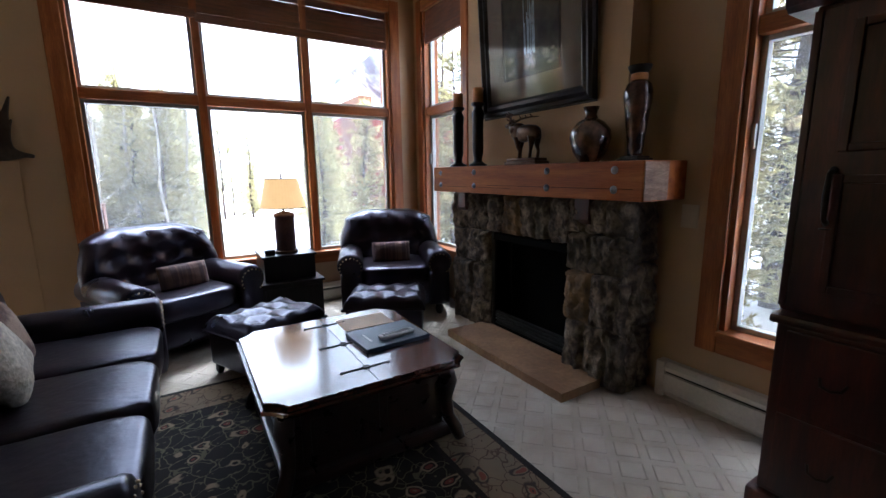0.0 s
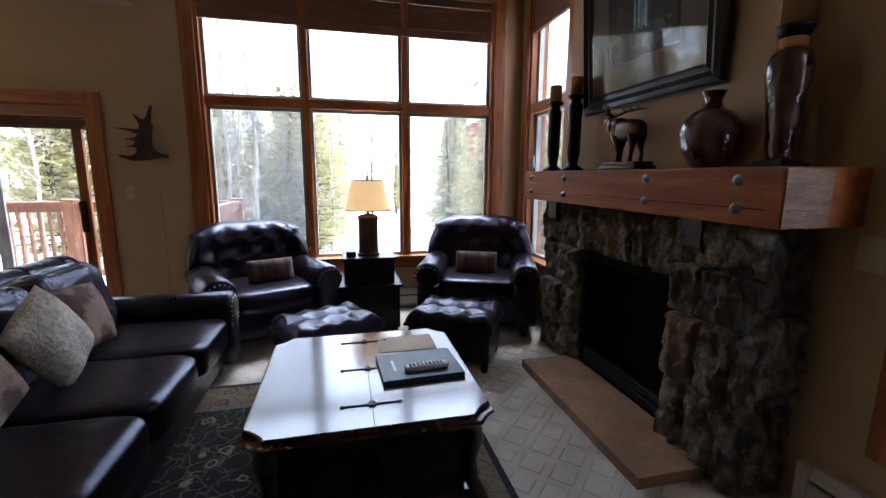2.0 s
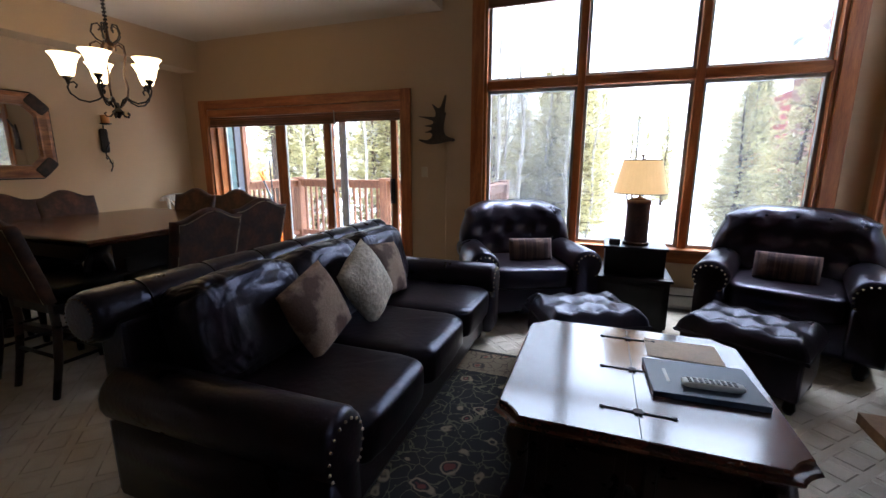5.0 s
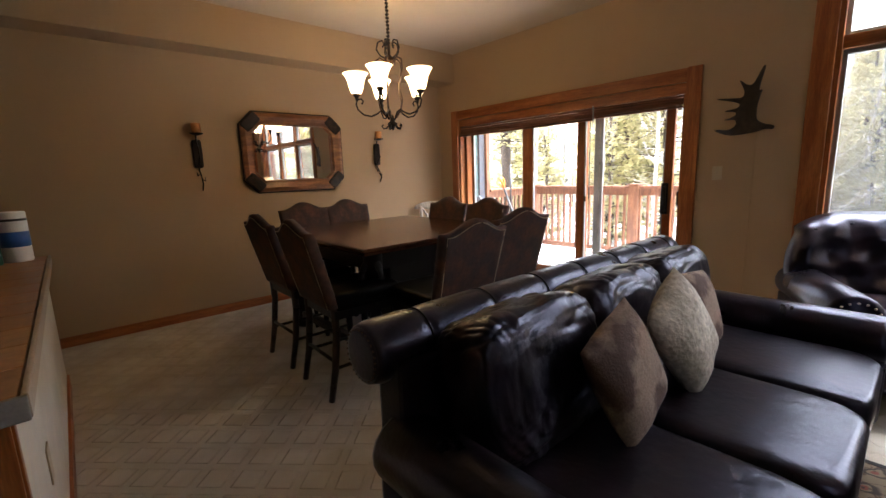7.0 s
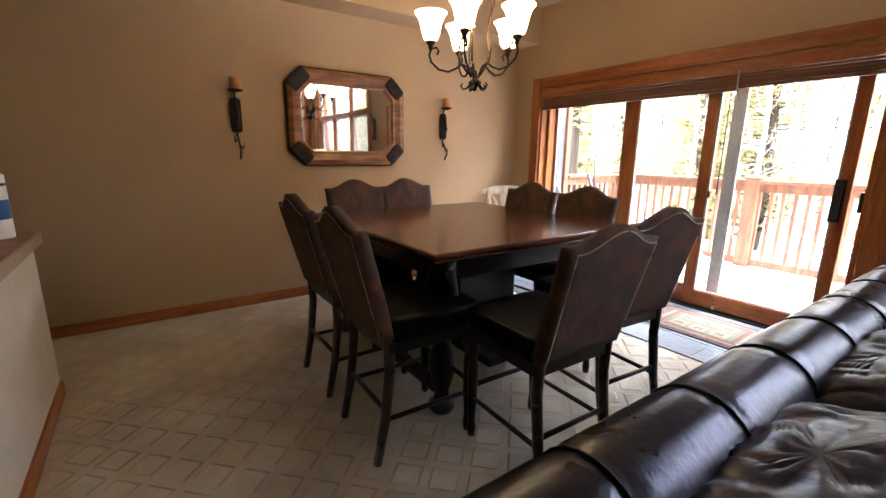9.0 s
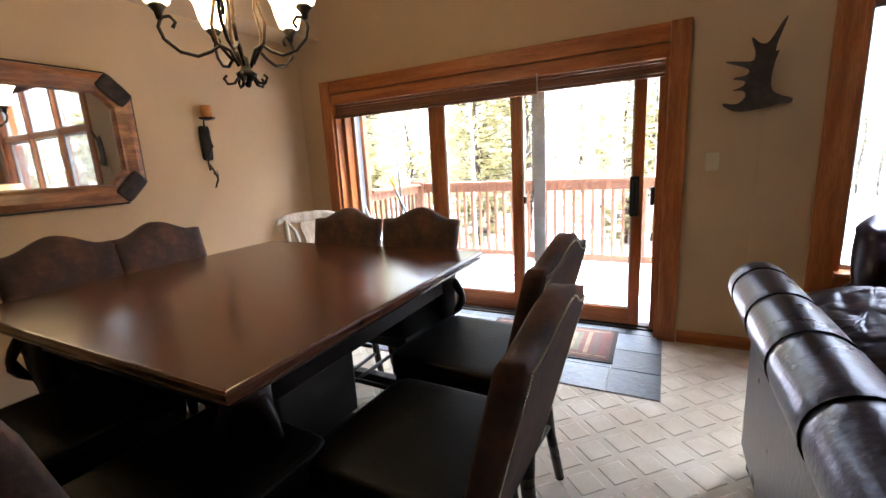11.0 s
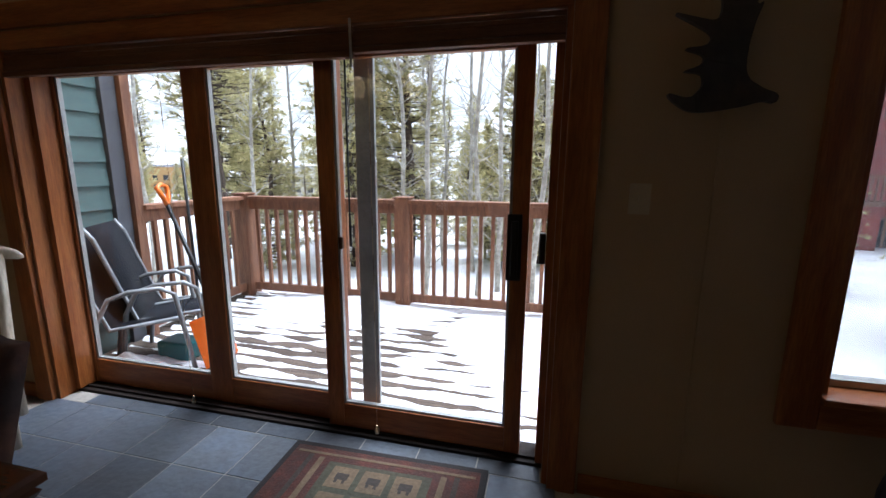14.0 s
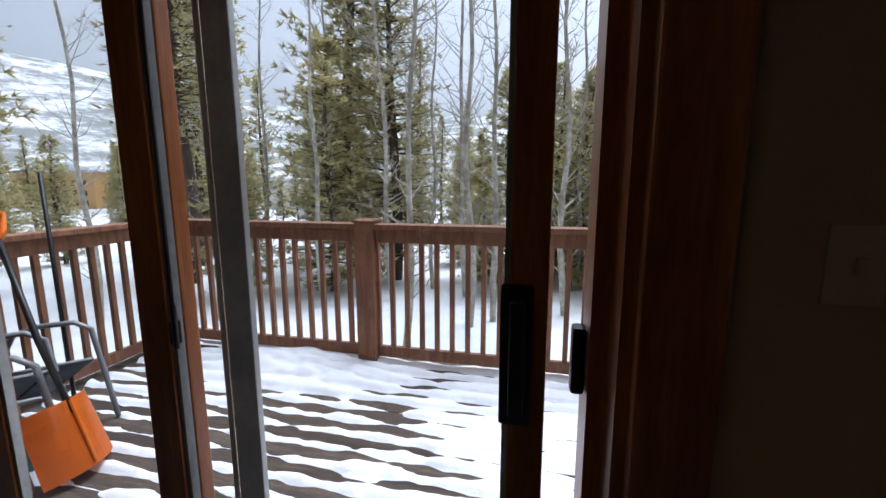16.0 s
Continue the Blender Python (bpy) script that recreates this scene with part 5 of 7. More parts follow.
def table_lamp():
    t = thing("table_lamp", "leather-wrapped cylinder lamp with a glowing parchment shade", "lamp", pose(1.35, 4.68, 0.7005))
    part("base", lathe(bmesh.new(), [(0.105, 0), (0.105, 0.018), (0.098, 0.026)], 24), M_BRONZE, t, smooth=True)
    part("body", lathe(bmesh.new(), [(0.092, 0.026), (0.094, 0.05), (0.094, 0.34), (0.098, 0.345), (0.098, 0.375), (0.085, 0.385)], 24), M_LAMPBODY, t, smooth=True)
    part("neck", lathe(bmesh.new(), [(0.085, 0.385), (0.03, 0.40), (0.012, 0.41), (0.012, 0.47), (0.02, 0.475), (0.0, 0.48)], 14), M_BRONZE, t, smooth=True)
    part("shade", lathe(bmesh.new(), [(0.208, 0.437), (0.212, 0.435), (0.212, 0.4352), (0.150, 0.7148), (0.150, 0.715), (0.146, 0.713)], 40), M_LAMPSHADE, t, "glowing parchment shade")
    for rad, z in ((0.2125, 0.437), (0.1505, 0.713)):
        part("trim_ring", tube(bmesh.new(), [(rad * math.cos(a * math.pi / 18), rad * math.sin(a * math.pi / 18), z) for a in range(37)], 0.0045, 6), M_DARKWOOD, t, "dark braided shade trim", smooth=True)
    part("harp", tube(bmesh.new(), [(0.012, 0, 0.47), (0.06, 0, 0.56), (0.04, 0, 0.69), (0, 0, 0.72), (-0.04, 0, 0.69), (-0.06, 0, 0.56), (-0.012, 0, 0.47)], 0.003, 6), M_BRASS, t)
    part("finial", lathe(bmesh.new(), [(0.006, 0.715), (0.010, 0.73), (0.004, 0.74), (0.011, 0.75), (0.0, 0.762)], 10), M_BRONZE, t, smooth=True)
    lamp("table_lamp_bulb", "POINT", pose(1.35, 4.68, 0.70 + 0.56), 1.0, (1, 0.62, 0.28), 0.05)


table_lamp()
tagged(part("clock_radio", boxes((1.135, 1.225, 4.56, 4.62, 0.7005, 0.755), bevel=0.012), M_BLACK), "small black alarm clock on the end table", "clock")


def armoire():
    t = thing("armoire", "tall carved cherry armoire with panelled doors", "armoire", pose(0, -0.08, 0))
    part("body", boxes((2.56, EAST - 0.085, -0.26, 1.15, 0.88, 2.02), bevel=0.008), M_CHERRY, t)
    part("lower_body", boxes((2.50, EAST - 0.08, -0.26, 1.13, 0.10, 0.84), bevel=0.01), M_CHERRY, t)
    part("waist", boxes((2.47, EAST - 0.08, -0.28, 1.15, 0.841, 0.879), bevel=0.014), M_CHERRY, t)
    part("plinth", boxes((2.47, EAST - 0.08, -0.28, 1.16, 0, 0.099), bevel=0.012), M_CHERRY, t)
    bm = extrude(bmesh.new(), [(2.56, 2.021), (2.53, 2.04), (2.52, 2.07), (2.47, 2.10), (2.44, 2.15), (2.43, 2.19), (EAST - 0.085, 2.19), (EAST - 0.085, 2.021)], "y", -0.36, 1.24)
    part("cornice", bm, M_CHERRY, t)
    for a, b in ((-0.24, 0.43), (0.45, 1.12)):
        d = part("door", boxes((2.535, 2.558, a, b, 0.90, 2.00), bevel=0.004), M_CHERRY, t)
        for z0, z1 in ((0.98, 1.42), (1.50, 1.94)):
            part("panel_moulding", boxes((2.522, 2.5345, a + 0.09, a + 0.12, z0, z1), (2.522, 2.5345, b - 0.12, b - 0.09, z0, z1), (2.522, 2.5345, a + 0.12, b - 0.12, z0, z0 + 0.03), (2.522, 2.5345, a + 0.12, b - 0.12, z1 - 0.03, z1), bevel=0.004), M_CHERRY, d)
        hy = b - 0.05 if a < 0 else b - 0.09
        bm = tube(bmesh.new(), [(2.53, hy, 1.24), (2.495, hy, 1.26), (2.485, hy, 1.34), (2.495, hy, 1.42), (2.53, hy, 1.44)], [0.012, 0.009, 0.011, 0.009, 0.012], 8)
        lathe(bm, [(0.02, 0), (0.02, 0.004), (0, 0.005)], 10, (2.53, hy, 1.22))
        part("pull_handle", bm, M_IRON, d, "dark iron pull", smooth=True)
    for a, b in ((-0.22, 0.42), (0.45, 1.09)):
        for z0, z1 in ((0.13, 0.47), (0.50, 0.82)):
            dr = part("drawer", boxes((2.482, 2.499, a, b, z0, z1), bevel=0.005), M_CHERRY, t)
            for y in (a + 0.16, b - 0.16):
                zc = (z0 + z1) / 2
                part("drawer_pull", tube(bmesh.new(), [(2.482, y - 0.04, zc + 0.01), (2.462, y - 0.03, zc - 0.012), (2.456, y, zc - 0.02), (2.462, y + 0.03, zc - 0.012), (2.482, y + 0.04, zc + 0.01)], 0.006, 8), M_IRON, dr, "dark iron bail pull", smooth=True)
    part("pilaster", boxes((2.54, 2.559, 1.125, 1.15, 0.9, 2.0), bevel=0.003), M_CHERRY, t)


armoire()


# ---- dining area ----
def dining_table():
    t = thing("dining_table", "square polished walnut counter-height dining table on dark carved legs", "dining table")
    x0, x1, y0, y1, top = -3.56, -1.96, 2.38, 3.91, 0.905
    bm = bmesh.new()
    rings = []
    for ins, z in ((0.03, top - 0.05), (0.012, top - 0.047), (0.006, top - 0.036), (0.014, top - 0.028), (0.0, top - 0.022), (0.0, top - 0.008), (0.006, top - 0.001), (0.012, top)):
        rings.append([bm.verts.new(p) for p in ((x0 + ins, y0 + ins, z), (x1 - ins, y0 + ins, z), (x1 - ins, y1 - ins, z), (x0 + ins, y1 - ins, z))])
    for a, b in zip(rings, rings[1:]):
        for k in range(4):
            bm.faces.new((a[k], a[(k + 1) % 4], b[(k + 1) % 4], b[k]))
    bm.faces.new(rings[-1]), bm.faces.new(list(reversed(rings[0])))
    part("tabletop", bm, M_TABLETOP, t)
    part("apron", boxes((x0 + 0.14, x1 - 0.14, y0 + 0.14, y0 + 0.165, 0.72, top - 0.051), bevel=0.003), M_BLACKWOOD, t)
    part("apron", boxes((x0 + 0.14, x1 - 0.14, y1 - 0.165, y1 - 0.14, 0.72, top - 0.051), bevel=0.003), M_BLACKWOOD, t)
    part("apron", boxes((x0 + 0.14, x0 + 0.165, y0 + 0.166, y1 - 0.166, 0.72, top - 0.051), bevel=0.003), M_BLACKWOOD, t)
    part("apron", boxes((x1 - 0.165, x1 - 0.14, y0 + 0.166, y1 - 0.166, 0.72, top - 0.051), bevel=0.003), M_BLACKWOOD, t)
    for x, sx in ((x0 + 0.16, -1), (x1 - 0.16, 1)):
        for y, sy in ((y0 + 0.16, -1), (y1 - 0.16, 1)):
            leg = part("leg", lathe(bmesh.new(), [(0.055, 0), (0.07, 0.02), (0.07, 0.05), (0.045, 0.07), (0.038, 0.12), (0.062, 0.20), (0.07, 0.28), (0.055, 0.36), (0.036, 0.42), (0.05, 0.45), (0.036, 0.48), (0.045, 0.56), (0.06, 0.62), (0.06, 0.70), (0.066, 0.72), (0.066, top - 0.051)], 16, (x, y, 0)), M_BLACKWOOD, t, smooth=True)
            for k in range(2):
                ex, ey = (sx, 0) if k else (0, sy)
                pts = [(x + ex * (0.05 + 0.05 * math.sin(a * 0.6)), y + ey * (0.05 + 0.05 * math.sin(a * 0.6)), 0.60 + 0.2 * a / 6) for a in range(7)]
                part("scroll_bracket", tube(bmesh.new(), pts, [0.012, 0.02, 0.024, 0.018, 0.022, 0.028, 0.02], 8), M_BLACKWOOD, leg, smooth=True)
    part("pedestal_shelf", boxes((x0 + 0.22, x1 - 0.22, (y0 + y1) / 2 - 0.22, (y0 + y1) / 2 + 0.22, 0.10, 0.15), bevel=0.01), M_BLACKWOOD, t)
    part("stretcher", boxes((x0 + 0.20, x1 - 0.20, y0 + 0.13, y0 + 0.19, 0.09, 0.15), bevel=0.008), M_BLACKWOOD, t)
    part("stretcher", boxes((x0 + 0.20, x1 - 0.20, y1 - 0.19, y1 - 0.13, 0.09, 0.15), bevel=0.008), M_BLACKWOOD, t)
    part("pedestal", boxes((-3.0, -2.48, 2.92, 3.40, 0.151, top - 0.051), bevel=0.012), M_BLACKWOOD, t)


dining_table()


def dining_chair():
    c = thing("dining_chair", "counter-height dining chair with a nailhead-trimmed brown suede back", "dining chair", pose(0, 0, 0), "chairs round the dining table")
    W = 0.49
    part("seat", cushion(bmesh.new(), 0, -0.01, 0.60, 0.48, 0.48, 0.11, 0.22, 28, 10), M_BLACKLEATHER, c, "black leather seat", smooth=True)
    part("seat_rail", boxes((-0.225, 0.225, -0.225, 0.225, 0.50, 0.555), bevel=0.006), M_BLACKWOOD, c)

    def lean(z):
        return 0.215 + 0.13 * max(0, z - 0.55) / 0.5

    def arch(u):
        a = abs(u - 0.5) * 2
        return 1.092 - 0.066 * (1 - 0.5 * (1 + math.cos(math.pi * min(1, a / 0.82)))) - (0.0 if a < 0.9 else 0.0)

    def side(s):
        def f(u, v):
            z = 0.57 + (arch(u) - 0.57) * v
            e = max(0.0, min(1.0, min(u, 1 - u, 1 - v) / 0.06)) ** 0.5
            w = W * (0.93 + 0.07 * v)
            return Vector(((u - 0.5) * w, lean(z) + s * (0.022 + 0.014 * e) , z))
        return f
    bm = bmesh.new()
    a = sheet(bm, 24, 16, side(-1))
    b = sheet(bm, 24, 16, side(1))
    ring_a = a[0] + [a[j][24] for j in range(1, 17)] + a[16][-2::-1] + [a[j][0] for j in range(15, 0, -1)]
    ring_b = b[0] + [b[j][24] for j in range(1, 17)] + b[16][-2::-1] + [b[j][0] for j in range(15, 0, -1)]
    for k in range(len(ring_a)):
        q = (k + 1) % len(ring_a)
        bm.faces.new((ring_a[k], ring_a[q], ring_b[q], ring_b[k]))
    bk = part("backrest", bm, M_SUEDE, c, smooth=True)
    f = side(1)
    path = [(0.05, v / 66) for v in range(66)] + [(0.05 + 0.90 * k / 72, 0.955) for k in range(73)] + [(0.95, 1 - v / 66) for v in range(1, 67)]
    bm = studs(bmesh.new(), [f(u, min(v, 0.955)) + Vector((0, -0.0015, 0)) for u, v in path], 0.0030, (0, 1, 0))
    tagged(part("nailhead_trim", bm, M_BRASS, bk, "row of small brass nailheads", smooth=True), kind="stuff")
    for x in (-0.2, 0.2):
        part("front_leg", lathe(bmesh.new(), [(0.018, 0), (0.022, 0.04), (0.016, 0.09), (0.024, 0.2), (0.024, 0.36), (0.018, 0.40), (0.026, 0.44), (0.026, 0.51)], 10, (x, -0.195, 0)), M_BLACKWOOD, c, smooth=True)
        bm = bmesh.new()
        tube(bm, [(x, 0.275, 0), (x, 0.235, 0.2), (x, 0.21, 0.42), (x, 0.215, 0.58), (x, 0.235, 0.66)], [0.019, 0.022, 0.024, 0.024, 0.018], 8)
        part("back_leg", bm, M_DARKWOOD, c, smooth=True)
        part("side_stretcher", tube(bmesh.new(), [(x, -0.195, 0.2), (x, 0.235, 0.2)], 0.011, 8), M_BLACKWOOD, c, smooth=True)
    part("front_stretcher", tube(bmesh.new(), [(-0.2, -0.195, 0.26), (0.2, -0.195, 0.26)], 0.012, 8), M_BLACKWOOD, c, smooth=True)
    part("rear_stretcher", tube(bmesh.new(), [(-0.2, 0.232, 0.24), (0.2, 0.232, 0.24)], 0.011, 8), M_BLACKWOOD, c, smooth=True)
    return c


chair = dining_chair()
chair.matrix_basis = pose(-1.665, 2.74, 0, 0, 0, -92) @ Matrix.Scale(1.015, 4)
for m in (pose(-1.765, 3.31, 0, 0, 0, -95), pose(-2.91, 3.64, 0, 0, 0, 2), pose(-2.40, 3.66, 0, 0, 0, -1), pose(-3.46, 2.81, 0, 0, 0, 90),
          pose(-3.46, 3.30, 0, 0, 0, 91), pose(-2.78, 2.37, 0, 0, 0, 180), pose(-2.13, 2.36, 0, 0, 0, 178)):
    copy_thing(chair, m @ Matrix.Scale(1.015, 4))


def white_chair():
    c = thing("white_chair", "white-washed rustic wooden chair in the corner", "chair", pose(-3.95, 4.74, 0, 0, 0, 55))
    part("seat", boxes((-0.22, 0.22, -0.22, 0.22, 0.43, 0.47), bevel=0.012), M_WHITEWOOD, c)
    for x in (-0.2, 0.2):
        part("back_post", tube(bmesh.new(), [(x, 0.2, 0), (x, 0.2, 0.45), (x * 1.06, 0.24, 0.72), (x * 1.1, 0.27, 0.92)], [0.024, 0.026, 0.022, 0.02], 8), M_WHITEWOOD, c, smooth=True)
        part("front_leg", tube(bmesh.new(), [(x, -0.19, 0), (x, -0.19, 0.43)], [0.02, 0.026], 8), M_WHITEWOOD, c, smooth=True)
    bm = bmesh.new()

    def crest(s):
        def f(u, v):
            w = 2 * u - 1
            top = 0.985 - 0.055 * abs(w) ** 3.0
            low = 0.885 - 0.012 * math.cos(w * math.pi) - 0.03 * abs(w) ** 6
            edge = (1 - min(1, abs(w)) ** 10) ** 0.5
            mid = (top + low) / 2
            z = mid + (v - 0.5) * (top - low) * (0.25 + 0.75 * edge)
            thick = 0.02 * (1 - (2 * v - 1) ** 4 * 0.7) * (0.3 + 0.7 * edge)
            return Vector((w * 0.315, 0.262 + 0.035 * (1 - w * w) + s * thick, z))
        return f
    sheet(bm, 28, 8, crest(-1)), sheet(bm, 28, 8, lambda u, v: crest(1)(1 - u, v))
    bmesh.ops.bridge_loops(bm, edges=[e for e in bm.edges if e.is_boundary])
    part("crest_rail", bm, M_WHITEWOOD, c, "arched crest rail with drooping rounded ends", smooth=True)
    for x in (-0.14, 0.14):
        part("spindle", tube(bmesh.new(), [(x * 0.75, 0.205, 0.47), (x * 0.8, 0.235, 0.66), (x, 0.262, 0.80), (x * 1.45, 0.272, 0.895)], [0.016, 0.018, 0.017, 0.015], 8), M_WHITEWOOD, c, smooth=True)

    def splat(s):
        def f(u, v):
            half = 0.05 + 0.035 * math.sin(v * math.pi * 1.6 + 0.3) ** 2
            return Vector(((2 * u - 1) * half, 0.21 + 0.075 * v + s * 0.009, 0.47 + 0.42 * v))
        return f
    bm = bmesh.new()
    sheet(bm, 6, 14, splat(-1)), sheet(bm, 6, 14, lambda u, v: splat(1)(1 - u, v))
    bmesh.ops.bridge_loops(bm, edges=[e for e in bm.edges if e.is_boundary])
    part("splat", bm, M_WHITEWOOD, c)


white_chair()


def mirror():
    """Rectangular mirror with cut, carved corners."""
    t = thing("wall_mirror", "octagonal mirror in a dark banded wooden frame", "mirror", pose(-4.398, 3.02, 1.645))
    w, h, cut, fr = 1.15, 0.84, 0.13, 0.135

    def octa(s, x, c):
        a, b = w / 2 - s, h / 2 - s
        return [(x, -a + c, -b), (x, a - c, -b), (x, a, -b + c), (x, a, b - c), (x, a - c, b), (x, -a + c, b), (x, -a, b - c), (x, -a, -b + c)]
    bm = bmesh.new()
    rings = [[bm.verts.new(p) for p in octa(s, x, c)] for s, x, c in ((0, 0, cut), (0.0, 0.02, cut), (0.012, 0.045, cut), (0.05, 0.06, cut), (fr - 0.03, 0.045, cut * 0.75), (fr - 0.012, 0.05, cut * 0.7), (fr, 0.012, cut * 0.68), (fr, 0.0, cut * 0.68))]
    for a, b in zip(rings, rings[1:]):
        for k in range(8):
            bm.faces.new((a[k], a[(k + 1) % 8], b[(k + 1) % 8], b[k]))
    part("frame", bm, M_MIRRORWOOD, t)
    for sy in (-1, 1):
        for sz in (-1, 1):
            bm = bmesh.new()
            cy, cz = sy * (w / 2 - cut * 0.5 - 0.045), sz * (h / 2 - cut * 0.5 - 0.045)
            cushion(bm, 0.045, cy, cz, 0.05, 0.20, 0.115, 0.3, 20, 8, m=pose(0, 0, 0, 45 * (1 if sy * sz < 0 else -1), 0, 0).to_3x3())
            part("corner_block", bm, M_CORNER, t, "dark carved corner block", smooth=True)
    bm = bmesh.new()
    bm.faces.new([bm.verts.new(p) for p in octa(fr - 0.002, 0.014, cut * 0.68)])
    part("mirror_glass", bm, M_MIRROR, t, "silvered mirror glass")
    part("dark_rim", tube(bmesh.new(), [Vector(p) for p in octa(0.004, 0.02, cut)] + [Vector(octa(0.004, 0.02, cut)[0])], 0.012, 6), M_BLACKWOOD, t)


mirror()


def sconce(y):
    t = thing("wall_sconce", "black iron wall sconce with an amber candle", "sconce", pose(-4.398, y, 1.27), "candle sconces beside the mirror")
    part("back_plate", cushion(bmesh.new(), 0.012, 0, 0.36, 0.03, 0.085, 0.27, 0.3, 16, 10), M_IRON, t, smooth=True)
    scroll = [(0.05 + 0.045 * math.sin(a * 0.5) * (1 if a < 16 else 0.6), 0, 0.01 + 0.022 * a + 0.012 * math.sin(a * 1.1)) for a in range(25)]
    part("scroll", tube(bmesh.new(), scroll, 0.007, 6), M_IRON, t, smooth=True)
    for k in range(2):
        part("leaf", tube(bmesh.new(), [(0.04, 0, 0.12 + 0.05 * k), (0.06, 0.03 - 0.06 * k, 0.10 + 0.05 * k), (0.05, 0.035 - 0.07 * k, 0.14 + 0.05 * k)], [0.004, 0.009, 0.003], 6), M_IRON, t, smooth=True)
    part("drip_pan", lathe(bmesh.new(), [(0.012, 0.53), (0.055, 0.542), (0.06, 0.552), (0.0, 0.55)], 16, (0.075, 0, 0)), M_IRON, t, smooth=True)
    part("candle", lathe(bmesh.new(), [(0.042, 0.553), (0.042, 0.64), (0.036, 0.643), (0, 0.638)], 16, (0.075, 0, 0)), M_CANDLE, t, "amber pillar candle", smooth=True)


sconce(2.045)
sconce(4.10)


def chandelier():
    t = thing("chandelier", "wrought iron scroll chandelier with five lit alabaster bell shades", "chandelier", pose(-2.73, 3.2, 1.74) @ Matrix.Scale(0.87, 4))
    part("hub", lathe(bmesh.new(), [(0, 0.0), (0.012, 0.005), (0.02, 0.03), (0.045, 0.05), (0.05, 0.065), (0.03, 0.08), (0.02, 0.10), (0.016, 0.14), (0.0, 0.15)], 14), M_IRON, t, smooth=True)
    part("crown_hub", lathe(bmesh.new(), [(0, 0.60), (0.03, 0.605), (0.05, 0.63), (0.05, 0.66), (0.03, 0.68), (0.015, 0.70), (0.012, 0.78), (0, 0.785)], 14), M_BRONZE, t, smooth=True)
    part("stem", tube(bmesh.new(), [(0, 0, 0.66), (0, 0, 0.82)], 0.009, 8), M_IRON, t)
    bm = bmesh.new()
    for k in range(18):
        bmesh.ops.create_cone(bm, cap_ends=False, segments=8, radius1=0.012, radius2=0.012, depth=0.026, matrix=pose(0, 0, 0.80 + 0.032 * k, 90 if k % 2 else 0, 90 if k % 2 == 0 else 0, 0))
    tube(bm, [(0, 0, 0.78), (0, 0, 1.35)], 0.005, 6)
    part("chain", bm, M_IRON, t, smooth=True)
    part("canopy", lathe(bmesh.new(), [(0.065, 1.366), (0.065, 1.357), (0.04, 1.337), (0.01, 1.327), (0, 1.326)], 18), M_IRON, t, smooth=True)
    for k in range(5):
        a = 2 * math.pi * k / 5 + 0.35
        ca, sa = math.cos(a), math.sin(a)

        def at(r, z):
            return (r * ca, r * sa, z)
        pts = [at(r, z) for r, z in ((0.03, 0.10), (0.06, 0.17), (0.10, 0.19), (0.14, 0.16), (0.20, 0.135), (0.27, 0.15), (0.325, 0.20), (0.34, 0.25), (0.325, 0.29), (0.29, 0.30), (0.27, 0.275), (0.285, 0.25))]
        arm = part("arm", tube(bmesh.new(), pts, 0.008, 8), M_IRON, t, smooth=True)
        part("band", tube(bmesh.new(), [at(r, z) for r, z in ((0.05, 0.12), (0.11, 0.20), (0.125, 0.28), (0.10, 0.38), (0.115, 0.48), (0.14, 0.56), (0.135, 0.64), (0.09, 0.67), (0.055, 0.65), (0.06, 0.61))], 0.008, 8), M_BRONZE, t, smooth=True)
        part("crown_scroll", tube(bmesh.new(), [at(r, z) for r, z in ((0.03, 0.66), (0.085, 0.69), (0.118, 0.745), (0.10, 0.81), (0.06, 0.825), (0.042, 0.79), (0.06, 0.765))], 0.0075, 7), M_IRON, t, smooth=True)
        part("foot_scroll", tube(bmesh.new(), [at(r, z) for r, z in ((0.03, 0.06), (0.06, 0.02), (0.09, 0.015), (0.105, 0.04), (0.09, 0.055))], 0.007, 6), M_IRON, t, smooth=True)
        part("cup", lathe(bmesh.new(), [(0.012, 0.28), (0.018, 0.31), (0.038, 0.335), (0.03, 0.345), (0, 0.345)], 14, at(0.33, 0)), M_IRON, arm, smooth=True)
        part("shade", lathe(bmesh.new(), [(0.03, 0.346), (0.05, 0.352), (0.066, 0.40), (0.078, 0.46), (0.098, 0.505), (0.118, 0.53), (0.114, 0.53), (0.094, 0.508), (0.074, 0.46), (0.06, 0.40), (0.04, 0.36)], 24, at(0.33, 0)), M_BELL, arm, "lit alabaster bell shade", smooth=True)
        lamp("chandelier_bulb", "POINT", pose(-2.73 + 0.287 * ca, 3.2 + 0.287 * sa, 1.74 + 0.475), 0.23, (1, 0.70, 0.40), 0.04)


chandelier()


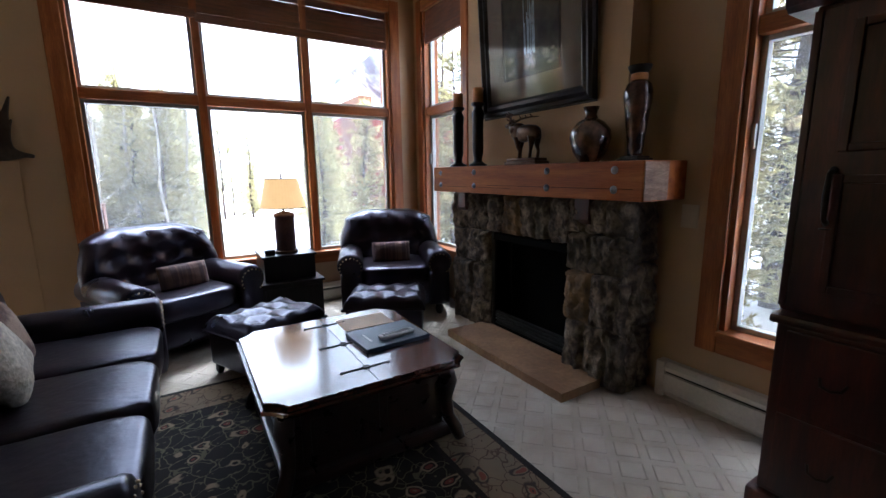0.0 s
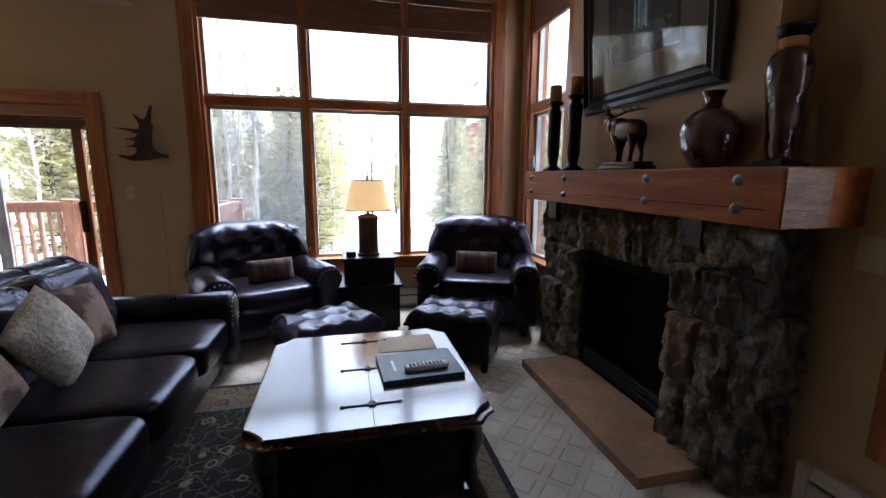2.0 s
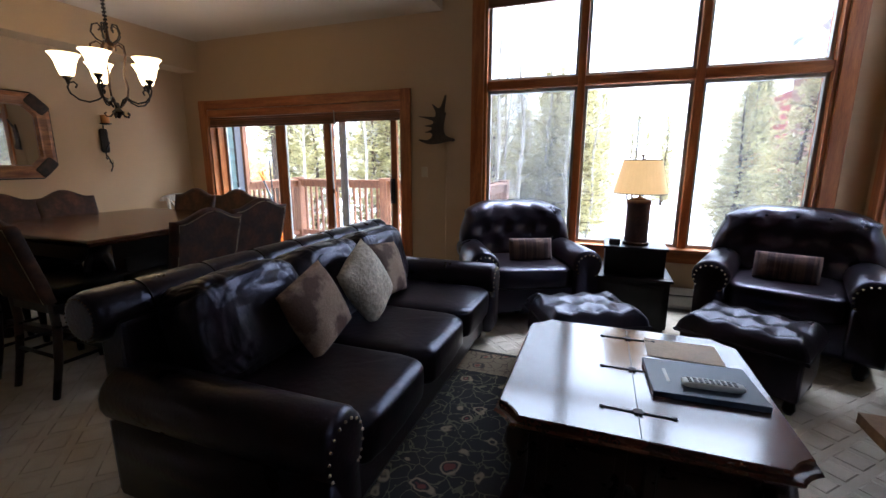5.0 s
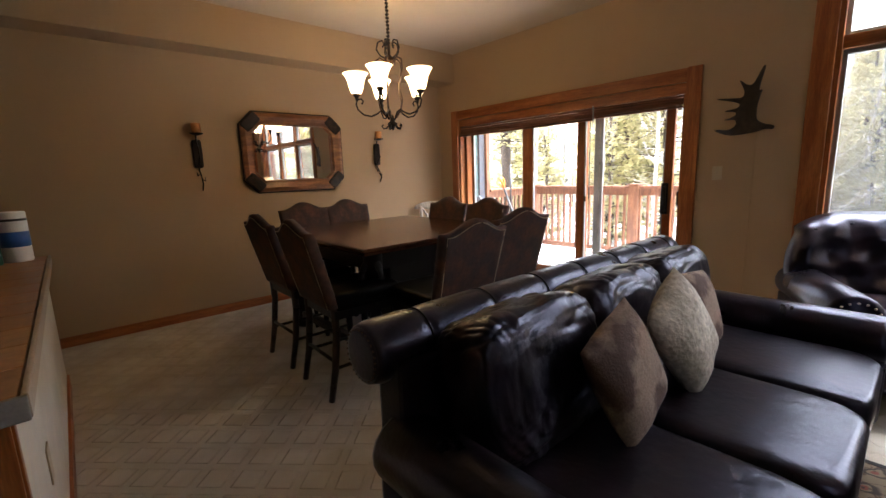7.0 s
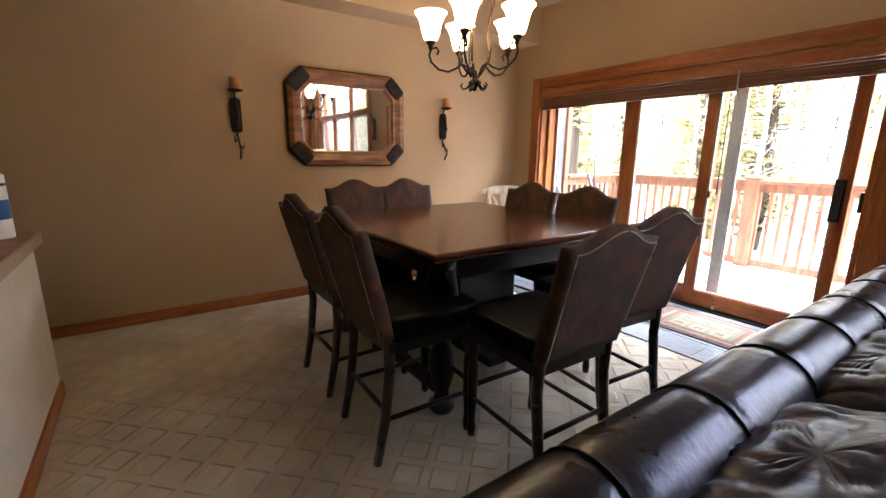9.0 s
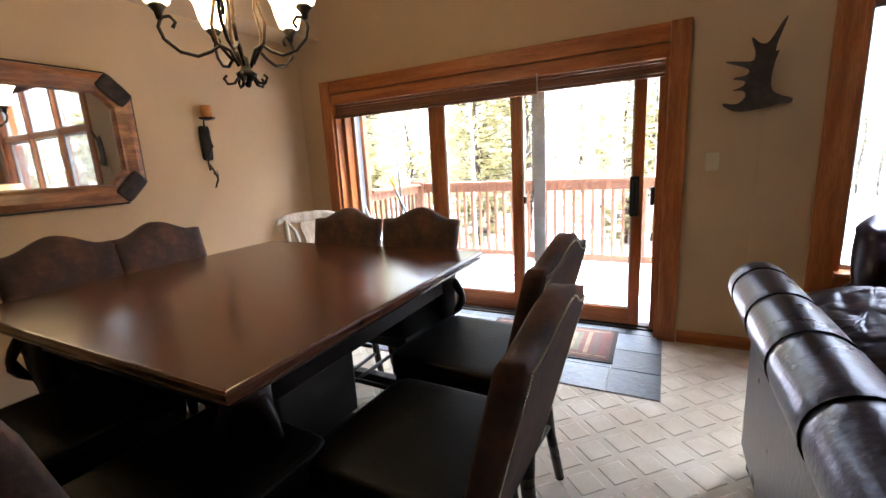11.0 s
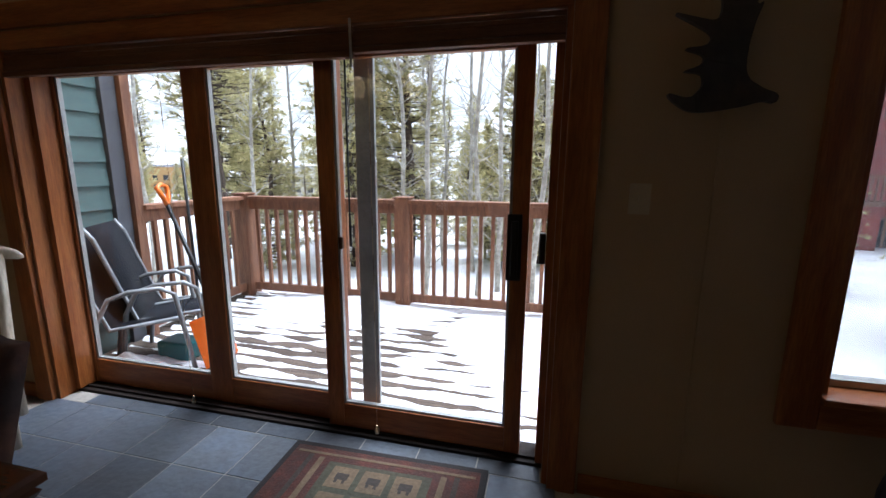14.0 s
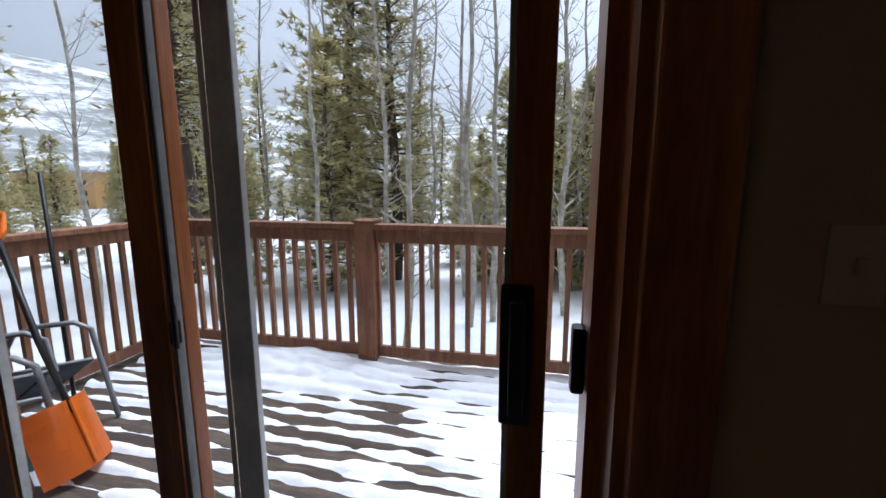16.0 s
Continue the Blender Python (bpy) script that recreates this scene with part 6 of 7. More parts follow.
def antler():
    """Palmed moose antler: a curved blade with tines."""
    ob_m = pose(-0.612, 5.14, 1.635) @ Matrix.Diagonal((0.9, 1, 0.93, 1))
    outline = [(0.165, 0.005), (0.155, -0.03), (0.11, -0.02), (0.04, -0.04), (-0.06, -0.055), (-0.15, -0.06), (-0.235, -0.02), (-0.24, 0.0), (-0.15, -0.015), (-0.10, 0.03),
               (-0.11, 0.075), (-0.20, 0.07), (-0.115, 0.10), (-0.105, 0.135), (-0.205, 0.145), (-0.10, 0.165), (-0.085, 0.20), (-0.15, 0.225), (-0.26, 0.25), (-0.15, 0.25), (-0.07, 0.245),
               (-0.06, 0.30), (-0.105, 0.40), (-0.045, 0.345), (0.0, 0.34), (0.07, 0.475), (0.085, 0.475), (0.045, 0.34), (0.04, 0.285), (0.065, 0.30), (0.045, 0.24), (0.03, 0.15), (0.035, 0.06), (0.09, 0.022)]
    # rounded outline: corners cut twice, then a dished blade with thinned edges
    for _ in range(2):
        outline = [q for k, (x0, z0) in enumerate(outline) for (x1, z1) in (outline[(k + 1) % len(outline)],)
                   for q in ((0.78 * x0 + 0.22 * x1, 0.78 * z0 + 0.22 * z1), (0.22 * x0 + 0.78 * x1, 0.22 * z0 + 0.78 * z1))]
    bm = extrude(bmesh.new(), outline, "y", -0.044, -0.022)
    caps = [f for f in bm.faces if len(f.verts) > 4]
    bmesh.ops.inset_region(bm, faces=caps, thickness=0.006, depth=0.006, use_even_offset=False)
    bmesh.ops.triangulate(bm, faces=[f for f in bm.faces if len(f.verts) > 4])
    for v in bm.verts:
        x, z = v.co.x, v.co.z
        v.co.y += -1.3 * max(0, -x - 0.06) ** 1.5 - 0.25 * max(0, z - 0.3) + 0.4 * max(0, x - 0.08) + 0.003 * noise.noise(Vector((x * 40, v.co.y * 40, z * 40)))
    ob = part("moose_antler", bm, M_ANTLER)
    ob.matrix_basis = ob_m
    tagged(ob, "dark brown moose antler mounted on the wall", "antler")
    tagged(part("cord_cover", boxes((-0.60, -0.586, NORTH - 0.008, NORTH, 0.10, 1.60), bevel=0.002), M_WALL), "thin tan cord cover running down the wall", "cord cover")


antler()
sw = thing("light_switch", "almond plastic light switch on the wall", "switch")
part("plate", boxes((-0.88, -0.805, NORTH - 0.006, NORTH, 1.228, 1.343), bevel=0.002), M_ALMOND, sw)
part("toggle", boxes((-0.848, -0.837, NORTH - 0.016, NORTH - 0.006, 1.274, 1.298), bevel=0.002), M_ALMOND, sw)


def door_mat():
    r = thing("door_mat", "small lodge-style patchwork rug before the patio door", "rug", pose(-1.865, 4.915, 0.010, 0, 0, 1))
    part("binding", boxes((-0.49, 0.49, -0.285, 0.285, 0, 0.008)), M_RUGEDGE, r)
    part("field", boxes((-0.46, 0.46, -0.255, 0.255, 0.008, 0.0105)), material("rust_weave", (0.085, 0.024, 0.015), 0.95, vary=0.2, scale=14, grain=120, bump=0.5, second=(0.05, 0.018, 0.013)), r)
    dark = material("dark_weave", (0.045, 0.035, 0.028), 0.95, vary=0.1, bump=0.4)
    tan = material("tan_weave", (0.15, 0.105, 0.06), 0.95, vary=0.15, bump=0.4)
    green = material("sage_weave", (0.065, 0.062, 0.038), 0.95, vary=0.15, bump=0.4)
    for s in (-1, 1):
        part("stripe", boxes((-0.44, 0.44, s * 0.215 - 0.008, s * 0.215 + 0.008, 0.0105, 0.012)), tan, r)
        part("stripe", boxes((s * 0.36 - 0.012, s * 0.36 + 0.012, -0.20, 0.20, 0.0105, 0.012)), dark, r)
        part("stripe", boxes((s * 0.30 - 0.014, s * 0.30 + 0.014, -0.19, 0.19, 0.0105, 0.012)), tan, r)
    part("panel", boxes((-0.25, 0.25, -0.17, 0.17, 0.0105, 0.012)), green, r)
    for i in range(3):
        for j in range(2):
            x, y = -0.15 + 0.15 * i, -0.08 + 0.16 * j
            part("patch", boxes((x - 0.06, x + 0.06, y - 0.065, y + 0.065, 0.012, 0.0132)), tan, r)
            part("motif", boxes((x - 0.03, x + 0.03, y - 0.015, y + 0.025, 0.0132, 0.014), (x - 0.025, x - 0.012, y - 0.035, y - 0.015, 0.0132, 0.014), (x + 0.012, x + 0.025, y - 0.035, y - 0.015, 0.0132, 0.014)), dark, r, "dark animal-shaped patch")


door_mat()


# ---- kitchen end ----
def counter():
    hw = setting(new("half_wall"), "low white painted wall under the counter", "half wall")
    back = pose(0, -0.045, 0)
    hw.matrix_basis = back
    part("panel", boxes((-3.42, -0.96, 0.78, 0.90, 0, 0.865)), material("white_wall", (0.72, 0.68, 0.60), 0.8, vary=0.04, grain=150, bump=0.1), hw)
    part("base_trim", boxes((-3.42, -0.96, 0.90, 0.914, 0, 0.09), bevel=0.003), M_TRIMX, hw)
    part("end_panel", boxes((-0.958, -0.93, 0.25, 0.905, 0, 0.865), bevel=0.004), M_TRIM, hw, "stained wood end panel")
    part("corner_strip", boxes((-0.93, -0.918, 0.83, 0.90, 0, 0.865), bevel=0.004), M_TRIM, hw)
    cab = thing("base_cabinet", "dark wooden base cabinet under the tiled counter", "cabinet", back)
    part("body", boxes((-3.42, -0.97, 0.22, 0.775, 0.08, 0.865)), M_CHERRY, cab)
    part("toe_kick", boxes((-3.42, -0.97, 0.28, 0.775, 0, 0.079)), M_BLACK, cab)
    tagged(part("side_appliance", boxes((-3.48, -3.445, 0.68, 0.84, 0.02, 0.80), bevel=0.004), M_BLACKMETAL), "dark appliance edge beyond the half wall", "appliance")
    ct = thing("tiled_counter", "terracotta tiled counter with a pale edge", "counter", back)
    part("bed", boxes((-3.44, -0.905, 0.20, 0.925, 0.867, 0.900)), M_GROUT, ct)
    part("edge_strip", boxes((-3.44, -0.905, 0.926, 0.94, 0.862, 0.921), bevel=0.004), material("pale_edge_tile", (0.46, 0.36, 0.26), 0.4, vary=0.08, bump=0.05), ct)
    part("edge_strip", boxes((-0.904, -0.89, 0.20, 0.938, 0.862, 0.921), bevel=0.004), M_GROUT, ct, "pale stone end strip")
    me = bpy.data.meshes.new("tile")
    bm = boxes((-0.103, 0.103, -0.103, 0.103, 0, 0.02), bevel=0.004)
    bm.to_mesh(me), bm.free()
    me.materials.append(M_CTILE)
    for i in range(12):
        for j in range(3):
            if not (4 <= i <= 7 and j == 2):
                shared("tile", me, ct, pose(-1.012 - 0.21 * i, 0.818 - 0.21 * j, 0.900, 0, 0, 0.0))
    sk = thing("kitchen_sink", "stainless kitchen sink with a chrome faucet", "sink", pose(-0.19, 0.09, 0))
    part("basin", boxes((-2.48, -1.64, 0.22, 0.50, 0.900, 0.924), bevel=0.006), M_STEEL, sk)
    # flat dark sheet on the slab paints the shade of a sunken bowl
    part("bowl_shade", boxes((-2.44, -1.68, 0.25, 0.47, 0.9245, 0.9255)), M_IRON, sk)
    part("faucet", tube(bmesh.new(), [(-2.05, 0.56, 0.92), (-2.05, 0.56, 0.97), (-2.05, 0.56, 1.20), (-2.05, 0.545, 1.26), (-2.05, 0.50, 1.295), (-2.05, 0.44, 1.29), (-2.05, 0.40, 1.25), (-2.05, 0.39, 1.19)], [0.027, 0.018, 0.016, 0.015, 0.015, 0.014, 0.014, 0.014], 10), M_STEEL, sk, smooth=True)
    part("faucet_handle", tube(bmesh.new(), [(-2.2, 0.56, 0.92), (-2.2, 0.56, 0.99), (-2.18, 0.52, 1.03)], [0.02, 0.02, 0.01], 10), M_STEEL, sk, smooth=True)
    pt = thing("paper_towel_pack", "upright white and blue paper towel roll on the counter", "paper towel", pose(-3.31, 0.755, 0.921) @ Matrix.Diagonal((0.7, 0.7, 0.92, 1)))
    part("roll", lathe(bmesh.new(), [(0.095, 0), (0.098, 0.01), (0.098, 0.32), (0.092, 0.33), (0.03, 0.33), (0.03, 0.31), (0, 0.31)], 24), M_TOWEL, pt, smooth=True)
    part("label_band", lathe(bmesh.new(), [(0.0985, 0.10), (0.0995, 0.10), (0.0995, 0.20), (0.0985, 0.20)], 24), M_BLUE, pt, "blue printed band", smooth=True)
    part("top_band", lathe(bmesh.new(), [(0.0985, 0.27), (0.0995, 0.27), (0.0995, 0.285), (0.0985, 0.285)], 24), M_BLACK, pt, smooth=True)
    ph = thing("towel_holder", "pinkish paper roll on a dark holder", "paper towel", pose(-3.34, 0.57, 0.921) @ Matrix.Scale(0.85, 4))
    part("pole", lathe(bmesh.new(), [(0.07, 0), (0.07, 0.012), (0.01, 0.02), (0.01, 0.36), (0.016, 0.375), (0, 0.385)], 14), M_IRON, ph, smooth=True)
    part("roll", lathe(bmesh.new(), [(0.012, 0.12), (0.075, 0.12), (0.075, 0.34), (0.012, 0.34)], 20), material("kraft_roll", (0.62, 0.42, 0.32), 0.9, vary=0.05, bump=0.2), ph, smooth=True)
    for x, y, h, r, mt, lab in ((-3.21, 0.665, 0.17, 0.03, M_GREEN, "green dish soap bottle on the counter"), (-3.27, 0.585, 0.14, 0.034, M_GREEN, "small green bottle on the counter"), (-3.19, 0.575, 0.10, 0.035, M_BLUE, "small blue sponge pack on the counter")):
        b = thing("soap_bottle", lab, "bottle", pose(x, y, 0.921), "bottles by the sink")
        part("bottle", lathe(bmesh.new(), [(r * 0.9, 0), (r, 0.01), (r, h * 0.65), (r * 0.4, h * 0.8), (r * 0.4, h * 0.85)], 14), mt, b, smooth=True)
        part("cap", lathe(bmesh.new(), [(r * 0.45, h * 0.85), (r * 0.45, h), (0, h)], 10), M_WHITE, b, smooth=True)
    op = thing("wall_outlet", "almond outlet plate on the half wall", "outlet", back)
    part("plate", boxes((-1.48, -1.405, 0.90, 0.905, 0.42, 0.54), bevel=0.002), M_ALMOND, op)


counter()


# ---- deck ----
DECK = -0.06
dk = setting(new("deck_floor"), "weathered brown deck boards under patchy snow", "deck")
board = bpy.data.meshes.new("board")
bm = boxes((-2.15, 2.15, -0.0665, 0.0665, -0.035, 0), bevel=0.005)
bm.to_mesh(board), bm.free()
board.materials.append(M_DECK)
for k in range(16):
    for x in (-2.45,):
        shared("board", board, dk, pose(x, 5.55 + 0.14 * k, DECK))
part("joists", boxes(*[(x - 0.02, x + 0.02, 5.46, 7.75, DECK - 0.24, DECK - 0.036) for x in (-4.4, -3.2, -2.0, -0.8)]), M_DECK, dk)
part("rim_joist", boxes((-4.6, -0.3, 7.76, 7.80, DECK - 0.26, DECK)), M_RAIL, dk)


def deck_snow():
    """Snow that has sunk along the gaps between boards; thick drifts in places."""
    bm = bmesh.new()
    x0, x1, y0, y1 = -4.45, -0.32, 5.49, 7.72

    def f(u, v):
        x, y = x0 + (x1 - x0) * u, y0 + (y1 - y0) * v
        k = (y - 5.55) / 0.14
        ridge = math.cos(2 * math.pi * (k - 0.5)) * 0.5
        lens = noise.noise(Vector((x * 3.3 + 7.3 * math.floor(k), math.floor(k) * 3.3, 4.0)))
        big = noise.noise(Vector((x * 0.9, y * 0.9, 1.5)))
        fine = noise.noise(Vector((x * 9, y * 12, 3.0)))
        cover = 0.06 + 0.56 * max(-0.9, min(1, (x + 1.8) * 1.15)) * (0.4 + 0.6 * min(1, (7.6 - y) / 0.8))
        drift = math.exp(-((x + 3.15) / 0.62) ** 2 - ((y - 7.32) / 0.28) ** 2) * 2.0 + math.exp(-((x + 3.98) / 0.22) ** 2 - ((y - 5.62) / 0.16) ** 2) * 3.0
        s = ridge * 1.0 + 0.95 * lens + 0.45 * big + 0.30 * fine + 0.16 * noise.noise(Vector((x * 26, y * 30, 8.0))) + cover + drift + 0.68
        return Vector((x, y, DECK - 0.013 + 0.036 * max(-0.5, min(1.0, s)) + 0.035 * drift * (1 + 0.3 * fine) + (0.012 * max(0, s - 0.6)) + 0.003 * fine))
    sheet(bm, 230, 190, f)
    ob = part("snow_cover", bm, M_SNOW, smooth=True)
    tagged(ob, "patchy white snow lying on the deck boards", "snow", kind="stuff")


deck_snow()


def railing(name, a, b, y_axis, posts, side=0.0):
    """Top rail, bottom rail, balusters and posts between a and b."""
    r = thing(name, "redwood deck railing with square balusters", "railing", group="deck railings")

    def bx(u0, u1, v0, v1, z0, z1, bevel=0.006):
        return boxes((v0, v1, u0, u1, z0, z1), bevel=bevel) if y_axis else boxes((u0, u1, v0, v1, z0, z1), bevel=bevel)
    c = side if y_axis else 7.57
    part("top_rail", bx(a, b, c - 0.07, c + 0.07, 1.035, 1.075), M_RAIL, r)
    part("upper_rail", bx(a, b, c - 0.02, c + 0.02, 0.93, 1.034), M_RAIL, r)
    part("bottom_rail", bx(a, b, c - 0.02, c + 0.02, DECK + 0.06, DECK + 0.15), M_RAIL, r)
    me = None
    n = int((b - a) / 0.118)
    for k in range(1, n):
        u = a + (b - a) * k / n
        if any(abs(u - p) < 0.075 for p in posts):
            continue
        if me is None:
            ob = part("baluster", boxes((-0.018, 0.018, -0.018, 0.018, DECK + 0.15, 0.93), bevel=0.003), M_RAIL, r)
            me = ob.data
            ob.matrix_basis = pose(c, u, 0) if y_axis else pose(u, c, 0)
        else:
            shared("baluster", me, r, pose(c, u, 0) if y_axis else pose(u, c, 0))
    for p in posts:
        part("post", bx(p - 0.075, p + 0.075, c - 0.085, c + 0.085, DECK, 1.085, 0.008), M_RAIL, r)
        part("post_cap", bx(p - 0.085, p + 0.085, c - 0.095, c + 0.095, 1.0855, 1.105, 0.006), M_RAIL, r)


railing("deck_railing", -4.56, -0.36, False, (-4.48, -2.60, -0.44))
railing("deck_railing", 6.30, 7.48, True, (), -4.48)
railing("deck_railing", 5.47, 7.48, True, (), -0.44)


def side_wall():
    """Lapped siding of the wing beside the deck."""
    w = setting(new("house_wing"), "dark green lapped siding wing with grey corner board", "house wall")
    part("core", boxes((-7.4, -4.52, 5.46, 6.10, -0.9, 4.2)), M_SIDING, w)
    for k in range(23):
        z = -0.2 + 0.18 * k
        bm = extrude(bmesh.new(), [(-4.52, z), (-4.495, z), (-4.512, z + 0.185), (-4.52, z + 0.185)], "y", 5.46, 6.09)
        part("siding_board", bm, M_SIDING, w)
    part("corner_board", boxes((-4.53, -4.475, 6.10, 6.22, -0.9, 4.2), bevel=0.004), M_GREYTRIM, w)
    part("brown_post", boxes((-4.56, -4.44, 6.23, 6.31, -0.9, 4.2), bevel=0.004), M_RAIL, w)


side_wall()


def patio_chair(m):
    c = thing("patio_chair", "grey tube patio chair with a dark sling seat, stacked and snowy", "patio chair", m, "stacked patio chairs")
    for s in (-0.27, 0.27):
        part("side_frame", tube(bmesh.new(), [(s, -0.32, 0), (s, -0.28, 0.30), (s, -0.24, 0.58), (s, -0.16, 0.63), (s, 0.02, 0.62), (s, 0.14, 0.58), (s, 0.22, 0.42), (s, 0.28, 0.0)], 0.016, 8), M_GREYMETAL, c, smooth=True)
        part("back_tube", tube(bmesh.new(), [(s * 0.9, -0.24, 0.40), (s * 0.9, 0.16, 0.36), (s * 0.9, 0.28, 0.70), (s * 0.9, 0.36, 0.95), (s * 0.9, 0.42, 1.04)], 0.015, 8), M_GREYMETAL, c, smooth=True)
    bm = bmesh.new()
    line = [(-0.24, 0.405), (0.0, 0.375), (0.15, 0.37), (0.20, 0.46), (0.28, 0.70), (0.36, 0.95), (0.415, 1.035)]
    for k, ((y0, z0), (y1, z1)) in enumerate(zip(line, line[1:])):
        vs = [bm.verts.new(p) for p in ((-0.24, y0, z0), (0.24, y0, z0), (0.24, y1, z1), (-0.24, y1, z1))]
        bm.faces.new(vs)
    bmesh.ops.remove_doubles(bm, verts=bm.verts, dist=0.001)
    bmesh.ops.solidify(bm, geom=bm.faces[:], thickness=0.008)
    part("sling", bm, M_MESH, c, smooth=True)
    return c


patio_chair(pose(-4.0, 5.84, DECK + 0.004, 0, 0, 126))
patio_chair(pose(-3.96, 6.04, DECK + 0.005, 0, 0, 120))


def shovel():
    t = thing("snow_shovel", "orange snow shovel leaning by the patio chairs", "shovel")
    m = pose(-3.53, 5.97, DECK + 0.20, 0, -18, 6)
    bm = bmesh.new()

    def f(s):
        def g(u, v):
            return m @ Vector((0.10 * (1 - (2 * u - 1) ** 2) - 0.02 + s, (u - 0.5) * 0.36 * (1 - 0.08 * v), -0.17 + 0.36 * v + 0.0))
        return g
    sheet(bm, 12, 6, f(0.0))
    bmesh.ops.solidify(bm, geom=bm.faces[:], thickness=0.006)
    for k in (-0.06, 0, 0.06):
        tube(bm, [m @ Vector((0.088 - k * k * 10, k, -0.15)), m @ Vector((0.088 - k * k * 10, k, 0.18))], 0.008, 6)
    part("blade", bm, M_ORANGE, t)
    part("shaft", tube(bmesh.new(), [m @ Vector((0.07, 0, 0.12)), m @ Vector((0.06, 0.0, 0.5)), (-3.92, 6.04, 1.12)], 0.015, 8), M_BLACKMETAL, t, smooth=True)
    g = Vector((-3.95, 6.04, 1.19))
    pts = [(-3.92, 6.04, 1.11), (-3.90, 6.0, 1.16), (-3.93, 5.98, 1.24), (-3.955, 6.04, 1.26), (-3.97, 6.10, 1.24), (-3.94, 6.08, 1.16), (-3.92, 6.04, 1.11)]
    part("grip", tube(bmesh.new(), pts, 0.017, 8), M_ORANGE, t, smooth=True)


shovel()
tagged(part("broom_pole", tube(bmesh.new(), [(-3.99, 6.32, DECK + 0.004), (-4.06, 6.36, 1.45)], 0.012, 8), M_BLACKMETAL, smooth=True), "black pole leaning beside the patio chairs", "pole")
tagged(part("teal_bin", boxes((-4.02, -3.74, 5.90, 6.10, DECK + 0.004, DECK + 0.14), bevel=0.02), M_TEAL), "low teal plastic bin under the chairs", "bin")


# ---- outside ----
def rise(x, y):
    """Height of the land: a bench by the house, a valley, then wooded hills."""
    d = math.hypot(x + 2, y - 5)
    h = -0.95 + 0.12 * noise.noise(Vector((x * 0.3, y * 0.3, 0)))
    h -= 0.055 * max(0, min(d, 120) - 9)
    if d > 200:
        a = math.atan2(x, y)
        ridge = 72 - 40 * math.sin(a) + 11 * math.sin(a * 5.1 + 1.0)
        h += (ridge + 7) * min(1, (d - 200) / 330) ** 1.1 * (1 + 0.12 * noise.noise(Vector((x * 0.01, y * 0.01, 4))))
    return h


def land():
    bm = bmesh.new()

    def f(u, v):
        def warp(w):
            s = (w - 0.5) * 2
            return math.copysign(abs(s) ** 3.2, s) * 1600 + s * 30
        x, y = warp(u) - 2, warp(v) + 8
        return Vector((x, y, rise(x, y)))
    sheet(bm, 150, 150, f)
    m = material("snowy_forest_ground", (0.80, 0.82, 0.86), 0.85, vary=0.06, scale=0.35, grain=3, bump=0.3, second=(0.62, 0.62, 0.62))
    # far slopes: dark woods broken by snow
    t, n, link = m.node_tree, m.node_tree.nodes, m.node_tree.links.new
    b = n["Principled BSDF"]
    src = b.inputs["Base Color"].links[0].from_socket
    geo, ln, mr, nz, mul, mx = (n.new("ShaderNode" + k) for k in ("NewGeometry", "VectorMath", "MapRange", "TexNoise", "Math", "Mix"))
    ln.operation = "LENGTH"
    link(geo.outputs["Position"], ln.inputs[0])
    mr.inputs["From Min"].default_value, mr.inputs["From Max"].default_value = 90, 190
    link(ln.outputs["Value"], mr.inputs[0])
    nz.inputs["Scale"].default_value, nz.inputs["Detail"].default_value = 0.035, 9
    nz.inputs["Roughness"].default_value = 0.75
    link(geo.outputs["Position"], nz.inputs["Vector"])
    rp = n.new("ShaderNodeValToRGB")
    rp.color_ramp.elements[0].position, rp.color_ramp.elements[1].position = 0.42, 0.54
    link(nz.outputs[0], rp.inputs[0])
    mul.operation = "MULTIPLY"
    link(mr.outputs[0], mul.inputs[0]), link(rp.outputs[0], mul.inputs[1])
    mx.data_type = "RGBA"
    mx.inputs["B"].default_value = (0.20, 0.205, 0.19, 1)
    link(mul.outputs[0], mx.inputs["Factor"]), link(src, mx.inputs["A"]), link(mx.outputs["Result"], b.inputs["Base Color"])
    setting(part("ground", bm, m, smooth=True), "snow-covered ground falling to a wooded valley", "ground")


land()


